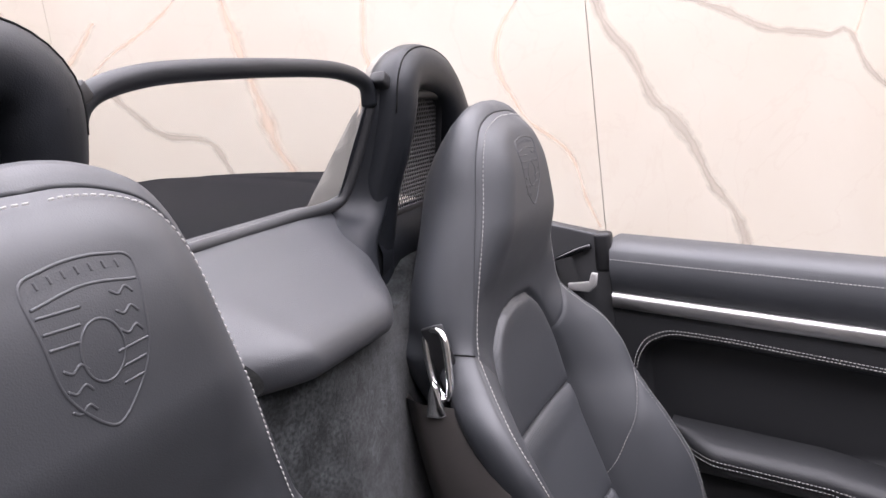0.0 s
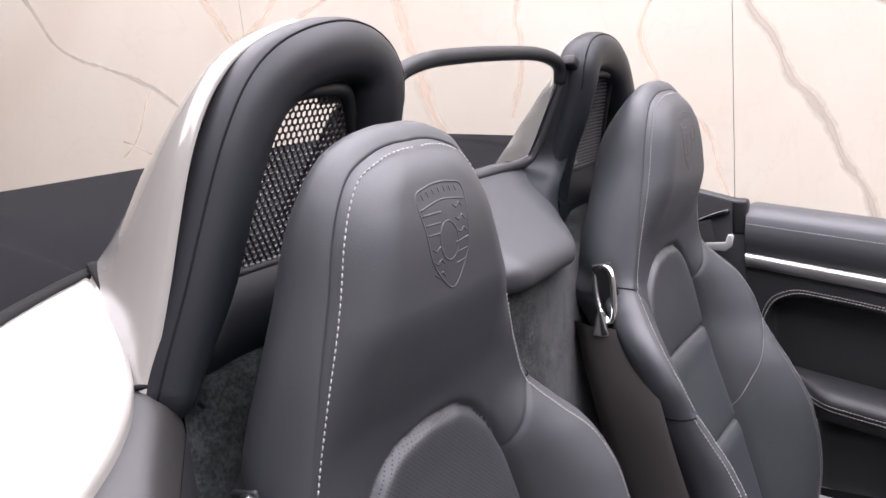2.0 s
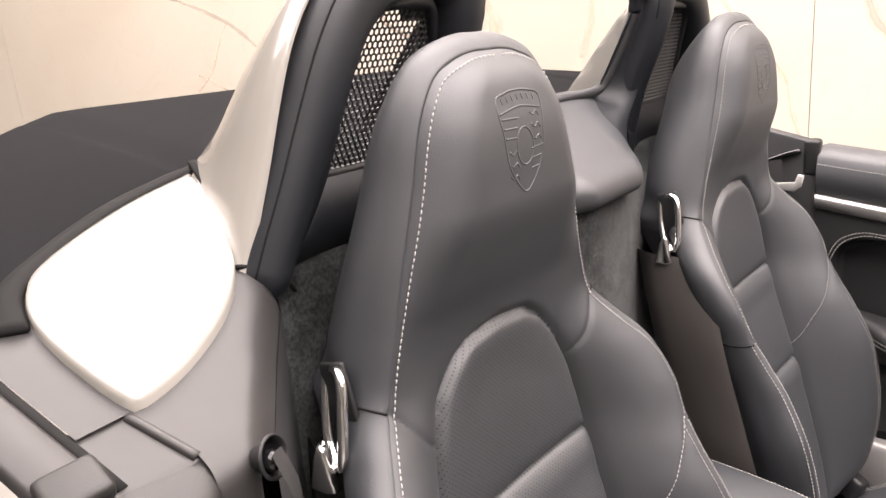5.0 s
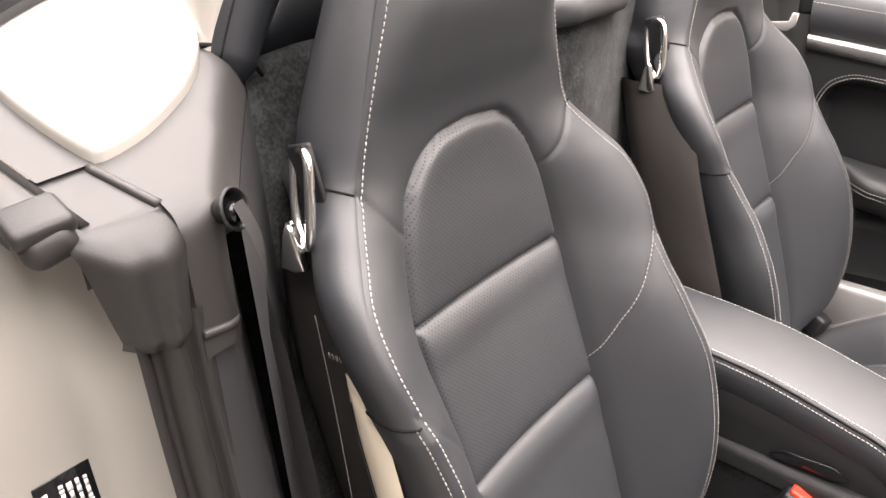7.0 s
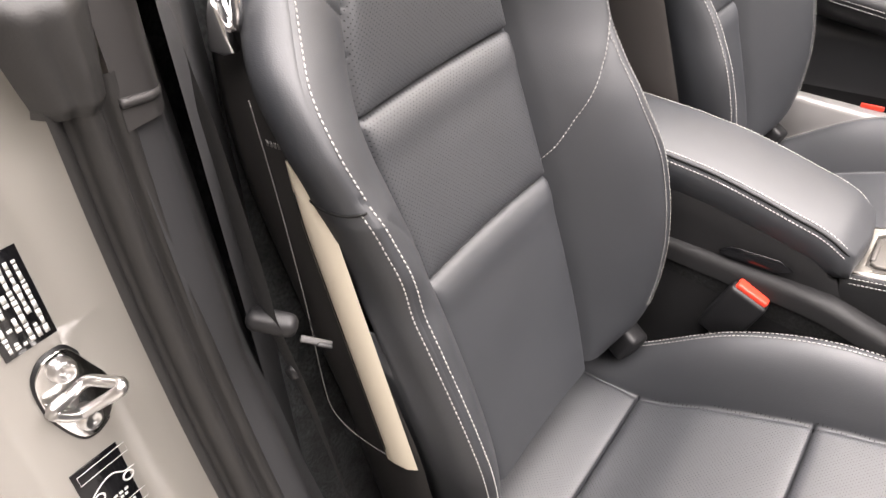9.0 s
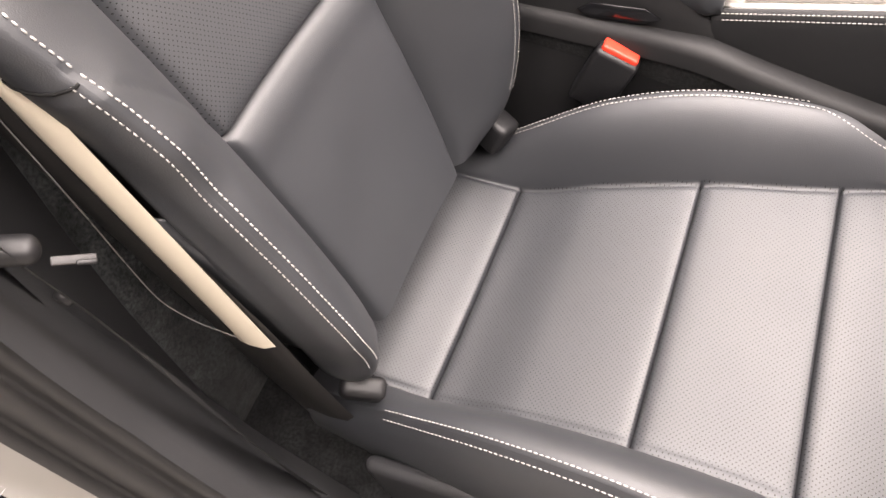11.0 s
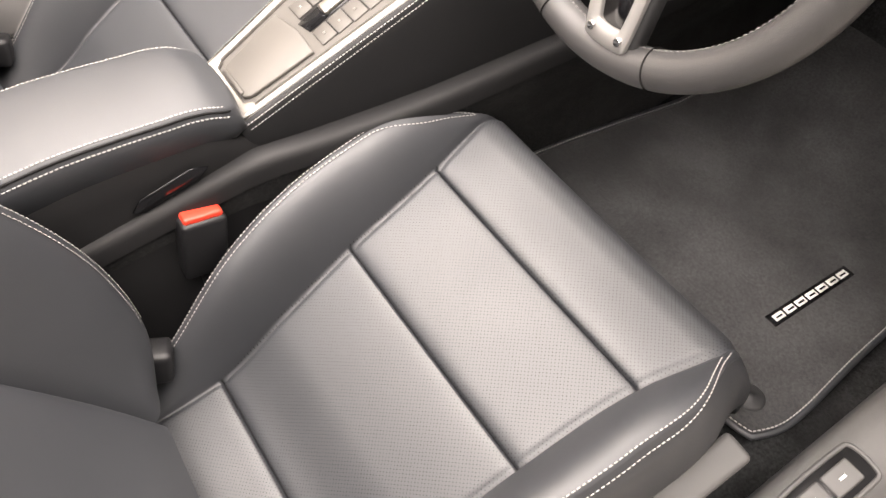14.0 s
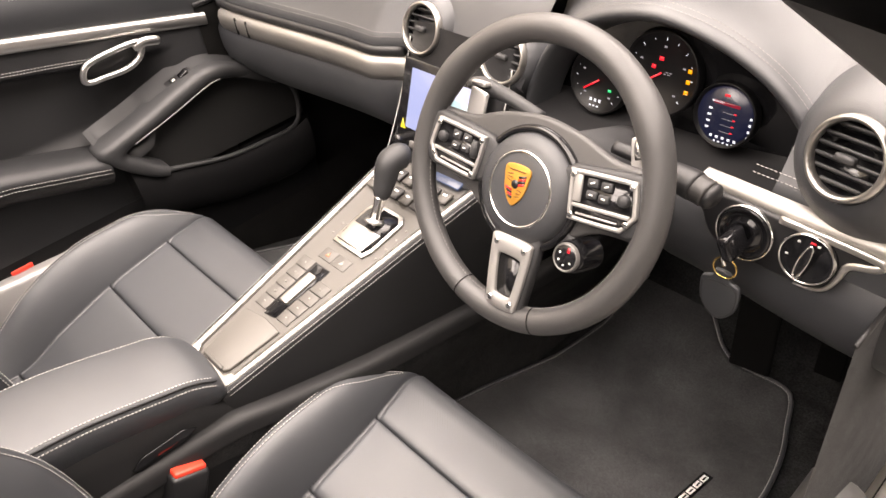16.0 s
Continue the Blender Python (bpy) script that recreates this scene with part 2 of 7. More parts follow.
TUNNEL_PLASTIC = node_mat("tunnel_plastic", (0.010, 0.010, 0.0106), 0.6, spec=0.35, grain=0.25, grain_scale=1500, vary=0.1)
PLASTIC_DARK = node_mat("dark_plastic", (0.008, 0.008, 0.009), 0.5, grain=0.2, grain_scale=1500)
GLOSS_BLACK = node_mat("gloss_black", (0.008, 0.008, 0.009), 0.12, rough_vary=0.03)
RUBBER = node_mat("door_seal_rubber", (0.015, 0.0145, 0.014), 0.52, grain=0.2, grain_scale=600, vary=0.25, vary_scale=20)
BULK_CARPET = node_mat("grey_velour_carpet", (0.023, 0.0252, 0.0257), 0.95, spec=0.1, grain=1.0, grain_scale=900, vary=0.6, vary_scale=32, sheen=0.15, pile=0.6)
DOOR_LEATHER = node_mat("door_leather", (0.017, 0.0175, 0.019), 0.55, spec=0.5, grain=0.35, grain_scale=900, grain_kind="leather", vary=0.15)
# darker carpet copy that carries the passenger footwell's shade in its colour
SHADED_CARPET = node_mat("shaded_carpet", (0.009, 0.0088, 0.0086), 0.95, spec=0.05, grain=1.0, grain_scale=700, vary=0.6, vary_scale=18)
PEDAL_RUBBER = node_mat("pedal_rubber", (0.005, 0.005, 0.005), 0.85, spec=0.06, grain=0.3, grain_scale=500)
CARPET = node_mat("black_carpet", (0.016, 0.0165, 0.017), 0.95, spec=0.1, grain=1.0, grain_scale=900, vary=0.4, vary_scale=26, sheen=0.06, pile=0.45)
DOOR_ALU = node_mat("brushed_door_trim", (0.56, 0.55, 0.54), 0.36, metal=1.0, grain=0.12, grain_scale=1200, vary=0.05)
CONSOLE_ALU = node_mat("brushed_console_trim", (0.40, 0.388, 0.367), 0.36, metal=1.0, grain=0.12, grain_scale=1200, vary=0.06)
ALU = node_mat("brushed_aluminium", (0.72, 0.71, 0.7), 0.3, metal=1.0, grain=0.12, grain_scale=1200, vary=0.05)
DASH_ALU = node_mat("brushed_dash_trim", (0.32, 0.308, 0.29), 0.52, metal=0.9, grain=0.15, grain_scale=1200, vary=0.06)
CHROME = node_mat("satin_chrome", (0.82, 0.81, 0.8), 0.16, metal=1.0, vary=0.03, rough_vary=0.04)
PAINT = node_mat("white_car_paint", (0.29, 0.276, 0.252), 0.22, vary=0.02, coat=1.0, rough_vary=0.02)
SILVER_PLASTIC = node_mat("silver_grey_plastic", (0.42, 0.41, 0.4), 0.38, metal=0.35, vary=0.05)
TRIM_GREY = node_mat("satin_grey_trim", (0.026, 0.0247, 0.0243), 0.5, grain=0.15, grain_scale=1500, vary=0.06)
SATIN_GREY = node_mat("satin_grey_face", (0.080, 0.0755, 0.0695), 0.5, metal=0.2, vary=0.05)
LID_GREY = node_mat("lid_grey", (0.096, 0.0905, 0.083), 0.48, metal=0.2, vary=0.06)
BUTTON_GREY = node_mat("button_grey", (0.14, 0.135, 0.13), 0.3, metal=0.3)
WEBBING = node_mat("belt_webbing", (0.014, 0.014, 0.0145), 0.7, grain=0.6, grain_scale=1800)
VELOUR = node_mat("charcoal_velour", (0.040, 0.0405, 0.0415), 0.95, spec=0.08, grain=0.9, grain_scale=1300, vary=0.4, vary_scale=8, sheen=0.15, pile=0.22)
SILL_GREY = node_mat("grey_sill_plastic", (0.075, 0.074, 0.073), 0.58, grain=0.2, grain_scale=1400, vary=0.06)
GRILLE = node_mat("speaker_grille", (0.012, 0.012, 0.012), 0.7, grain=0.9, grain_scale=700)
CHROME_SOFT = node_mat("satin_silver", (0.55, 0.53, 0.5), 0.32, metal=0.9, vary=0.03)
RIM_LEATHER = node_mat("rim_leather", (0.042, 0.041, 0.041), 0.46, spec=0.6, grain=0.3, grain_scale=1200, grain_kind="leather")
# matt plastic with the dim passenger footwell's shade put into its base
SHADED_POCKET = node_mat("shaded_pocket_plastic", (0.0045, 0.0045, 0.005), 0.65, spec=0.2, grain=0.2, grain_scale=1500)
DIAL_BLACK = node_mat("dial_face_black", (0.004, 0.004, 0.0045), 0.4, spec=0.25)
SPOKE_SILVER = node_mat("satin_spoke_silver", (0.36, 0.352, 0.34), 0.42, metal=0.55, grain=0.1, grain_scale=1200, vary=0.05)
CONSOLE_LEATHER = node_mat("console_flank_leather", (0.010, 0.0102, 0.011), 0.6, spec=0.4, grain=0.35, grain_scale=900, grain_kind="leather", vary=0.15)
LIGHT_MARK = node_mat("faint_grey_print", (0.22, 0.21, 0.2), 0.6)
ORANGE_MARK = node_mat("faint_orange_print", (0.34, 0.15, 0.09), 0.6)
SEAM_GREY = node_mat("grey_thread", (0.16, 0.155, 0.15), 0.7, spec=0.2)
BRASS = node_mat("brass", (0.8, 0.55, 0.2), 0.25, metal=1.0)
GOLD = node_mat("gold_enamel", (0.48, 0.235, 0.04), 0.35, metal=0.4)
BADGE_RED = node_mat("badge_red", (0.55, 0.02, 0.02), 0.3)
BADGE_BLACK = node_mat("badge_black", (0.01, 0.01, 0.01), 0.3)
SCREEN_BLUE = lamp_mat("screen_blue", (0.42, 0.50, 0.85), 0.75)
SCREEN_GREEN = lamp_mat("screen_green", (0.45, 0.72, 0.78), 0.8)
SCREEN_WHITE = lamp_mat("screen_white", (0.8, 0.85, 0.95), 0.9)
SCREEN_DIMWHITE = lamp_mat("screen_dim_white", (0.5, 0.5, 0.55), 0.35)
SCREEN_YELLOW = lamp_mat("screen_yellow", (0.9, 0.75, 0.05), 0.9)
SCREEN_DIM = lamp_mat("screen_dim", (0.2, 0.28, 0.5), 0.4)
SCREEN_RED = lamp_mat("screen_red", (1.0, 0.02, 0.04), 0.7)
SCREEN_AMBER = lamp_mat("screen_amber", (1.0, 0.38, 0.0), 0.9)
SCREEN_LEAF = lamp_mat("screen_leaf", (0.0, 0.7, 0.22), 0.8)
SCREEN_DEEP = lamp_mat("screen_deep_blue", (0.007, 0.011, 0.045), 0.45)
SCREEN_MAROON = lamp_mat("screen_maroon", (0.3, 0.01, 0.03), 0.6)
SOFT_TOP = node_mat("soft_top_fabric", (0.0075, 0.0076, 0.0086), 0.9, spec=0.08, grain=0.8, grain_scale=1400, vary=0.2)
RED = node_mat("red_plastic", (0.75, 0.05, 0.025), 0.35, vary=0.05)
WHITE_PRINT = node_mat("white_print", (0.75, 0.75, 0.73), 0.6, vary=0.03)

# ---- the showroom ----
ROOM_FLOOR = node_mat("pale_polished_floor", (0.32, 0.306, 0.288), 0.3, vary=0.05, vary_scale=1.5)
ROOM_WALL = node_mat("warm_white_wall", (0.44, 0.427, 0.402), 0.7, grain=0.1, grain_scale=300, vary=0.02)
# the marble wall runs at a slant behind the car: along it u, out of it v
WALL_AT = Vector((-0.81, -2.63, 0))
WALL_ALONG = Vector((-0.293, 0.956, 0))
WALL_OUT = Vector((0.956, 0.293, 0))


def wall_pose():
    m = Matrix.Identity(4)
    m.col[0][:3], m.col[1][:3], m.col[2][:3], m.col[3][:3] = WALL_ALONG, (0, 0, 1), WALL_OUT, WALL_AT
    return m


WP = wall_pose()


def marble():
    """Cream marble: drifting clouds of warm and grey white with faint hairlines."""
    m = bpy.data.materials.new("cream_marble")
    m.use_nodes = True
    nt = m.node_tree
    b = nt.nodes["Principled BSDF"]
    tc = nt.nodes.new("ShaderNodeTexCoord")
    n1 = nt.nodes.new("ShaderNodeTexNoise")
    n1.inputs["Scale"].default_value, n1.inputs["Detail"].default_value, n1.inputs["Distortion"].default_value = 0.9, 6.0, 0.8
    ramp = nt.nodes.new("ShaderNodeValToRGB")
    ramp.color_ramp.elements[0].position, ramp.color_ramp.elements[0].color = 0.3, (0.485, 0.43, 0.352, 1)
    ramp.color_ramp.elements[1].position, ramp.color_ramp.elements[1].color = 0.7, (0.548, 0.510, 0.436, 1)
    n2 = nt.nodes.new("ShaderNodeTexNoise")
    n2.inputs["Scale"].default_value, n2.inputs["Detail"].default_value, n2.inputs["Distortion"].default_value = 2.2, 8.0, 1.6
    vein = nt.nodes.new("ShaderNodeValToRGB")
    for pos, v in ((0.0, 0.0), (0.488, 0.0), (0.5, 0.22), (0.512, 0.0)):
        e = vein.color_ramp.elements.new(pos) if pos else vein.color_ramp.elements[0]
        e.position, e.color = pos, (v, v, v, 1)
    vein.color_ramp.elements[-1].color = (0, 0, 0, 1)
    mix = nt.nodes.new("ShaderNodeMix")
    mix.data_type = 'RGBA'
    mix.inputs["B"].default_value = (0.46, 0.39, 0.32, 1)
    for n in (n1, n2):
        nt.links.new(tc.outputs["Object"], n.inputs["Vector"])
    nt.links.new(n1.outputs["Fac"], ramp.inputs[0])
    nt.links.new(n2.outputs["Fac"], vein.inputs[0])
    nt.links.new(vein.outputs[0], mix.inputs["Factor"])
    nt.links.new(ramp.outputs[0], mix.inputs["A"])
    nt.links.new(mix.outputs["Result"], b.inputs["Base Color"])
    b.inputs["Roughness"].default_value = 0.35
    return m


def vein_mat(name, colour, strength):
    """A mineral vein that fades out raggedly to both sides of its run."""
    m = bpy.data.materials.new(name)
    m.use_nodes = True
    nt = m.node_tree
    b = nt.nodes["Principled BSDF"]
    b.inputs["Base Color"].default_value, b.inputs["Roughness"].default_value = (*colour, 1), 0.4
    uv = nt.nodes.new("ShaderNodeUVMap")
    sep = nt.nodes.new("ShaderNodeSeparateXYZ")
    nt.links.new(uv.outputs[0], sep.inputs[0])
    tc = nt.nodes.new("ShaderNodeTexCoord")
    no = nt.nodes.new("ShaderNodeTexNoise")
    no.inputs["Scale"].default_value, no.inputs["Detail"].default_value = 14.0, 6.0
    nt.links.new(tc.outputs["Object"], no.inputs["Vector"])

    def op(kind, a, c, clamp=False):
        n = nt.nodes.new("ShaderNodeMath")
        n.operation, n.use_clamp = kind, clamp
        for i, v in enumerate((a, c)):
            if isinstance(v, float):
                n.inputs[i].default_value = v
            else:
                nt.links.new(v, n.inputs[i])
        return n.outputs[0]

    edge = op('SUBTRACT', 1.0, op('ABSOLUTE', op('SUBTRACT', op('MULTIPLY', sep.outputs[1], 2.0), 1.0), 0.0))
    a = op('MULTIPLY', op('SUBTRACT', op('ADD', edge, no.outputs["Fac"]), 0.75), 1.4, True)
    nt.links.new(op('MULTIPLY', a, strength), b.inputs["Alpha"])
    return m


VEIN_GREY = vein_mat("grey_vein", (0.36, 0.32, 0.27), 0.75)
VEIN_TAN = vein_mat("tan_vein", (0.55, 0.42, 0.32), 0.55)


def slab(name, bm, material, kind="structure"):
    ob = part(name, bm, material, None, "", False, kind)
    return ob


def box_between(lo, hi, m=None):
    lo, hi = Vector(lo), Vector(hi)
    c = (lo + hi) / 2
    t = Matrix.Translation(c)
    return rbox(*(hi - lo), (m @ t) if m is not None else t, 0)


slab("floor", box_between((-8, -0.1, -0.6), (9, 0, 9), WP), ROOM_FLOOR)
slab("ceiling", box_between((-8, ROOM_H, -0.6), (9, ROOM_H + 0.1, 9), WP), ROOM_WALL)
slab("wall_opposite", box_between((-8, 0, 8.4), (9, ROOM_H, 8.6), WP), ROOM_WALL)
slab("wall_rear", box_between((-8.2, 0, -0.4), (-8, ROOM_H, 8.6), WP), ROOM_WALL)
slab("wall_front", box_between((9, 0, -0.4), (9.2, ROOM_H, 8.6), WP), ROOM_WALL)
MARBLE = marble()
wall = thing("wall_marble", WALL_AT, "cream marble slab wall with grey and tan veins", "wall", kind="structure")
part("wall_core", box_between((-8, 0, -0.4), (9, ROOM_H, -0.012), WP), ROOM_WALL, wall, smooth=False)
JOINT_U, SLAB_W = 2.45, 1.6
for k in range(-6, 5):
    u0 = JOINT_U + k * SLAB_W
    part("marble_slab", box_between((u0 + .001, 0, -0.012), (u0 + SLAB_W - .001, ROOM_H, 0), WP), MARBLE, wall, smooth=False)


def vein(points, width, mat):
    """A ragged ribbon of vein lying on the slabs."""
    p = smooth_line(points, 60)
    t = np.gradient(p, axis=0)
    t /= np.linalg.norm(t, axis=1)[:, None]
    nrm = np.stack([-t[:, 1], t[:, 0]], 1)
    bm = bmesh.new()
    uvl = bm.loops.layers.uv.new("UVMap")
    rows = []
    for i, q in enumerate(p):
        j = noise.noise(Vector((q[0] * 5, q[1] * 5, len(points))))
        c = q + nrm[i] * .03 * j
        wd = width * (0.55 + 0.9 * abs(noise.noise(Vector((q[0] * 3 + 7, q[1] * 3, 2)))) + .25 * random.random())
        rows.append([bm.verts.new(WP @ Vector((*(c + nrm[i] * wd * s), .0015))) for s in (-1, -.33, .33, 1)])
    for i in range(len(rows) - 1):
        for j in range(3):
            f = bm.faces.new((rows[i][j], rows[i + 1][j], rows[i + 1][j + 1], rows[i][j + 1]))
            for lp, v in zip(f.loops, (j, j, j + 1, j + 1)):
                lp[uvl].uv = (0.5, v / 3)
    ob = part("marble_vein", bm, mat, wall)
    ob.visible_shadow = False
    return ob

for run, width, mat in (
        ([(2.42, 1.72), (2.47, 1.53), (2.56, 1.37), (2.61, 1.25), (2.66, 1.18), (2.76, .97), (2.84, .8), (2.9, .5)], .030, VEIN_GREY),
        ([(2.5, 1.56), (2.72, 1.49), (2.95, 1.39), (3.06, 1.35), (3.12, 1.35), (3.2, 1.21), (3.3, 1.1)], .020, VEIN_GREY),
        ([(3.12, 1.35), (3.2, 1.55), (3.3, 1.9)], .012, VEIN_TAN),
        ([(2.27, 1.56), (2.19, 1.4), (2.24, 1.27), (2.36, 1.12), (2.43, .9)], .014, VEIN_TAN),
        ([(1.88, 1.75), (1.82, 1.52), (1.83, 1.42), (1.78, 1.2)], .014, VEIN_TAN),
        ([(1.36, 1.95), (1.42, 1.62), (1.47, 1.44), (1.5, 1.28), (1.55, 1.15)], .030, VEIN_TAN),
        ([(1.4, 1.8), (1.2, 1.65), (1.04, 1.58), (.94, 1.5)], .012, VEIN_TAN),
        ([(1.0, 1.5), (1.08, 1.4), (1.17, 1.32), (1.29, 1.27), (1.36, 1.17)], .022, VEIN_GREY),
        ([(-.1, 1.85), (.06, 1.58), (.24, 1.51), (.42, 1.42), (.58, 1.27)], .016, VEIN_GREY),
        ([(.43, 1.41), (.34, 1.27), (.25, 1.17)], .009, VEIN_TAN),
        ([(.26, 1.22), (.42, 1.16), (.5, 1.12)], .008, VEIN_TAN),
        ([(.7, 1.75), (.78, 1.56), (.84, 1.54), (1.0, 1.68)], .025, VEIN_TAN)):
    vein(run, width, mat)

# ---- the seats ----
PALE_TRIM = node_mat("cream_trim", (0.60, 0.54, 0.43), 0.35, vary=0.04)
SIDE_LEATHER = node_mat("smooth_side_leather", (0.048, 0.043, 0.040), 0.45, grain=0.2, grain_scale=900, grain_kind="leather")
# driver's copy of the side panel; its warm reflection is put into the colour
FLANK_REFLECTED = node_mat("side_panel_reflected_tone", (0.026, 0.0245, 0.0235), 0.48, spec=0.5, grain=0.2, grain_scale=900)
SEAT_X = 0.335
RIDGE = smooth_line([(.150, .045, .43), (.190, .08, .49), (.211, .09, .591), (.218, .073, .699), (.212, .041, .774), (.212, .011, .823), (.216, -.010, .859),
                     (.222, -.027, .900), (.216, -.052, .942), (.192, -.079, .976), (.167, -.102, 1.013), (.152, -.104, 1.06), (.135, -.103, 1.12),
                     (.116, -.102, 1.179), (.104, -.102, 1.22), (.091, -.102, 1.248), (.073, -.103, 1.268), (.045, -.104, 1.279), (.020, -.104, 1.283), (0, -.104, 1.283)], 460)
BACK_Y = [(.42, .03), (.50, .014), (.60, -.012), (.70, -.043), (.793, -.074), (.867, -.098), (.93, -.108), (1.0, -.115), (1.05, -.108), (1.10, -.088),
          (1.16, -.071), (1.235, -.075), (1.265, -.086), (1.284, -.104)]
INSERT_W = [(.42, .112), (.60, .118), (.70, .121), (.80, .125), (.867, .127), (.92, .120), (.97, .104), (1.0, .085), (1.02, .060), (1.03, .032), (1.033, 0)]
COLUMN_W = [(.42, .112), (.60, .118), (.70, .121), (.80, .125), (.867, .127), (.92, .120), (.97, .106), (1.03, .095), (1.10, .085), (1.20, .06), (1.25, .04), (1.283, 0)]
REAR_Y = [(.42, -.06), (.70, -.14), (.90, -.200), (1.04, -.216), (1.12, -.206), (1.2, -.196), (1.285, -.180)]
SHELL_W = [(.42, .165), (.55, .215), (.70, .232), (.85, .222), (.93, .200), (1.0, .178), (1.06, .172), (1.28, .1)]
CREASES = (.867, .701)


def line_distance(w, z, line):
    """The distance from points to a polyline in the plane."""
    p = np.stack([w, z], -1)[..., None, :]
    a, b = line[:-1], line[1:]
    d = b - a
    t = np.clip(((p - a) * d).sum(-1) / ((d * d).sum(-1) + 1e-12), 0, 1)
    return np.linalg.norm(p - (a + t[..., None] * d), axis=-1).min(-1)


def smoothstep(a, b, x):
    t = np.clip((np.asarray(x, float) - a) / (b - a), 0, 1)
    return t * t * (3 - 2 * t)


def ridge_w(z):
    return np.interp(z, RIDGE[:, 2], RIDGE[:, 0])


def ridge_y(z):
    return np.interp(z, RIDGE[:, 2], RIDGE[:, 1])


INSERT_LINE = np.array([(keys(z, INSERT_W), z) for z in np.linspace(.42, 1.033, 120)])
SEAM_HEAD = np.array([(.112, .952), (.135, .972), (.168, 1.013)])
SEAM_DIAG = np.array([(.122, .708), (.15, .764), (.185, .820), (.216, .862)])


def back_front(w, z):
    """How far forward the backrest's face stands at a half width w and height z, with its panels' swell and its seams."""
    w, z = np.abs(np.asarray(w, float)), np.asarray(z, float)
    wr, yr = np.maximum(ridge_w(z), 1e-4), ridge_y(z)
    wc = np.minimum(keys(z, COLUMN_W), wr * .98)
    yc = keys(z, BACK_Y)
    u = np.clip((w - wc) / np.maximum(wr - wc, 1e-5), 0, 1)
    low = smoothstep(1.0, 1.08, z)
    ye = yc + .005 * (1 - low)
    ramp = (1 - low) * (1 - (1 - u) ** 1.7) + low * u ** 2.1
    y = np.where(w < wc, yc + (ye - yc) * (w / np.maximum(wc, 1e-4)) ** 2, ye + (yr - ye) * ramp)
    d = line_distance(w, z, INSERT_LINE)
    wi = np.where(z < 1.033, keys(z, INSERT_W), -1)
    inside = (w < wi)
    cr = np.min([np.abs(z - c) for c in CREASES], axis=0)
    swell = .008 * (1 - np.exp(-np.minimum(d, cr) / .008)) - .006 * np.exp(-(cr / .0022) ** 2) + .0025 * np.exp(-((z - .845) / .018) ** 2) + .0025 * np.exp(-((z - .68) / .018) ** 2)
    swell = swell - .005 * np.exp(-(d / .004) ** 2)
    out = -.006 * np.exp(-(d / .006) ** 2) - .0022 * np.exp(-(line_distance(w, z, SEAM_HEAD) / .003) ** 2) - .0016 * np.exp(-(line_distance(w, z, SEAM_DIAG) / .003) ** 2)
    return y + np.where(inside, swell, out), inside


def back_grid():
    """The half backrest as a grid: columns run from the middle over the ridge and round to the rear."""
    n = len(RIDGE)
    a = np.linspace(0, 1, 26)
    b = 1 - np.cos(np.linspace(0, np.pi / 2, 30)[1:])
    b = (b + np.linspace(0, 1, 30)[1:]) / 2
    wc = np.minimum(keys(RIDGE[:, 2], COLUMN_W), RIDGE[:, 0] * .98)
    w = np.concatenate([wc[:, None] * a, wc[:, None] + (RIDGE[:, 0] - wc)[:, None] * b], 1)
    w[-1] = 0
    z = np.repeat(RIDGE[:, 2][:, None], w.shape[1], 1)
    y, inside = back_front(w, z)
    y[:, -1] -= .0012
    front = np.stack([w, y, z], -1)
    t = np.gradient(RIDGE[:, [0, 2]], axis=0)
    for _ in range(10):
        t[1:-1] = (t[:-2] + t[1:-1] + t[2:]) / 3
    t /= np.linalg.norm(t, axis=1)[:, None]
    nrm = np.stack([t[:, 1], -t[:, 0]], 1)
    nrm[-1] = (0, 1)
    depth = RIDGE[:, 1] - keys(RIDGE[:, 2], REAR_Y)
    head = smoothstep(1.005, 1.06, RIDGE[:, 2])
    shell_w = keys(RIDGE[:, 2], SHELL_W)
    side = []
    for j, (oh, fh, ob, bb) in enumerate(((.0006, .006, .0025, .0015), (.0022, .02, .006, .005), (.0058, .06, .010, .011), (.0098, .12, .0125, .019), (.0120, .22, .013, .028),
                                          (.010, .36, .012, .038), (.002, .52, .009, .047), (-.010, .7, .004, .055), (-.023, .85, 0, .06), (-.035, .95, 0, .085), (-.050, 1.0, 0, .115))):
        bb = bb * (1 + .35 * smoothstep(.88, .80, RIDGE[:, 2]))
        wb = RIDGE[:, 0] + nrm[:, 0] * ob
        if j >= 8:
            wb = np.minimum(wb, shell_w - .006 * (j - 8) ** 2)
        oh = oh * (1 + .35 * np.maximum(nrm[:, 1], 0) ** 2)
        wh = RIDGE[:, 0] + nrm[:, 0] * (oh + .010 * smoothstep(1.20, 1.04, RIDGE[:, 2]) * smoothstep(.1, .6, fh))
        side.append(np.stack([np.maximum(wb * (1 - head) + wh * head, 0), RIDGE[:, 1] - bb * (1 - head) - depth * fh * head,
                              RIDGE[:, 2] + nrm[:, 1] * (ob * (1 - head) + oh * head)], 1))
    side = np.stack(side, 1)
    last = side[:, -1]
    rear = np.stack([np.stack([last[:, 0] * k, (last[:, 1] * k + (keys(RIDGE[:, 2], REAR_Y) - .012) * (1 - k)), last[:, 2]], 1) for k in (.9, .7, .5, .25, 0)], 1)
    return front, side, rear, inside, nrm


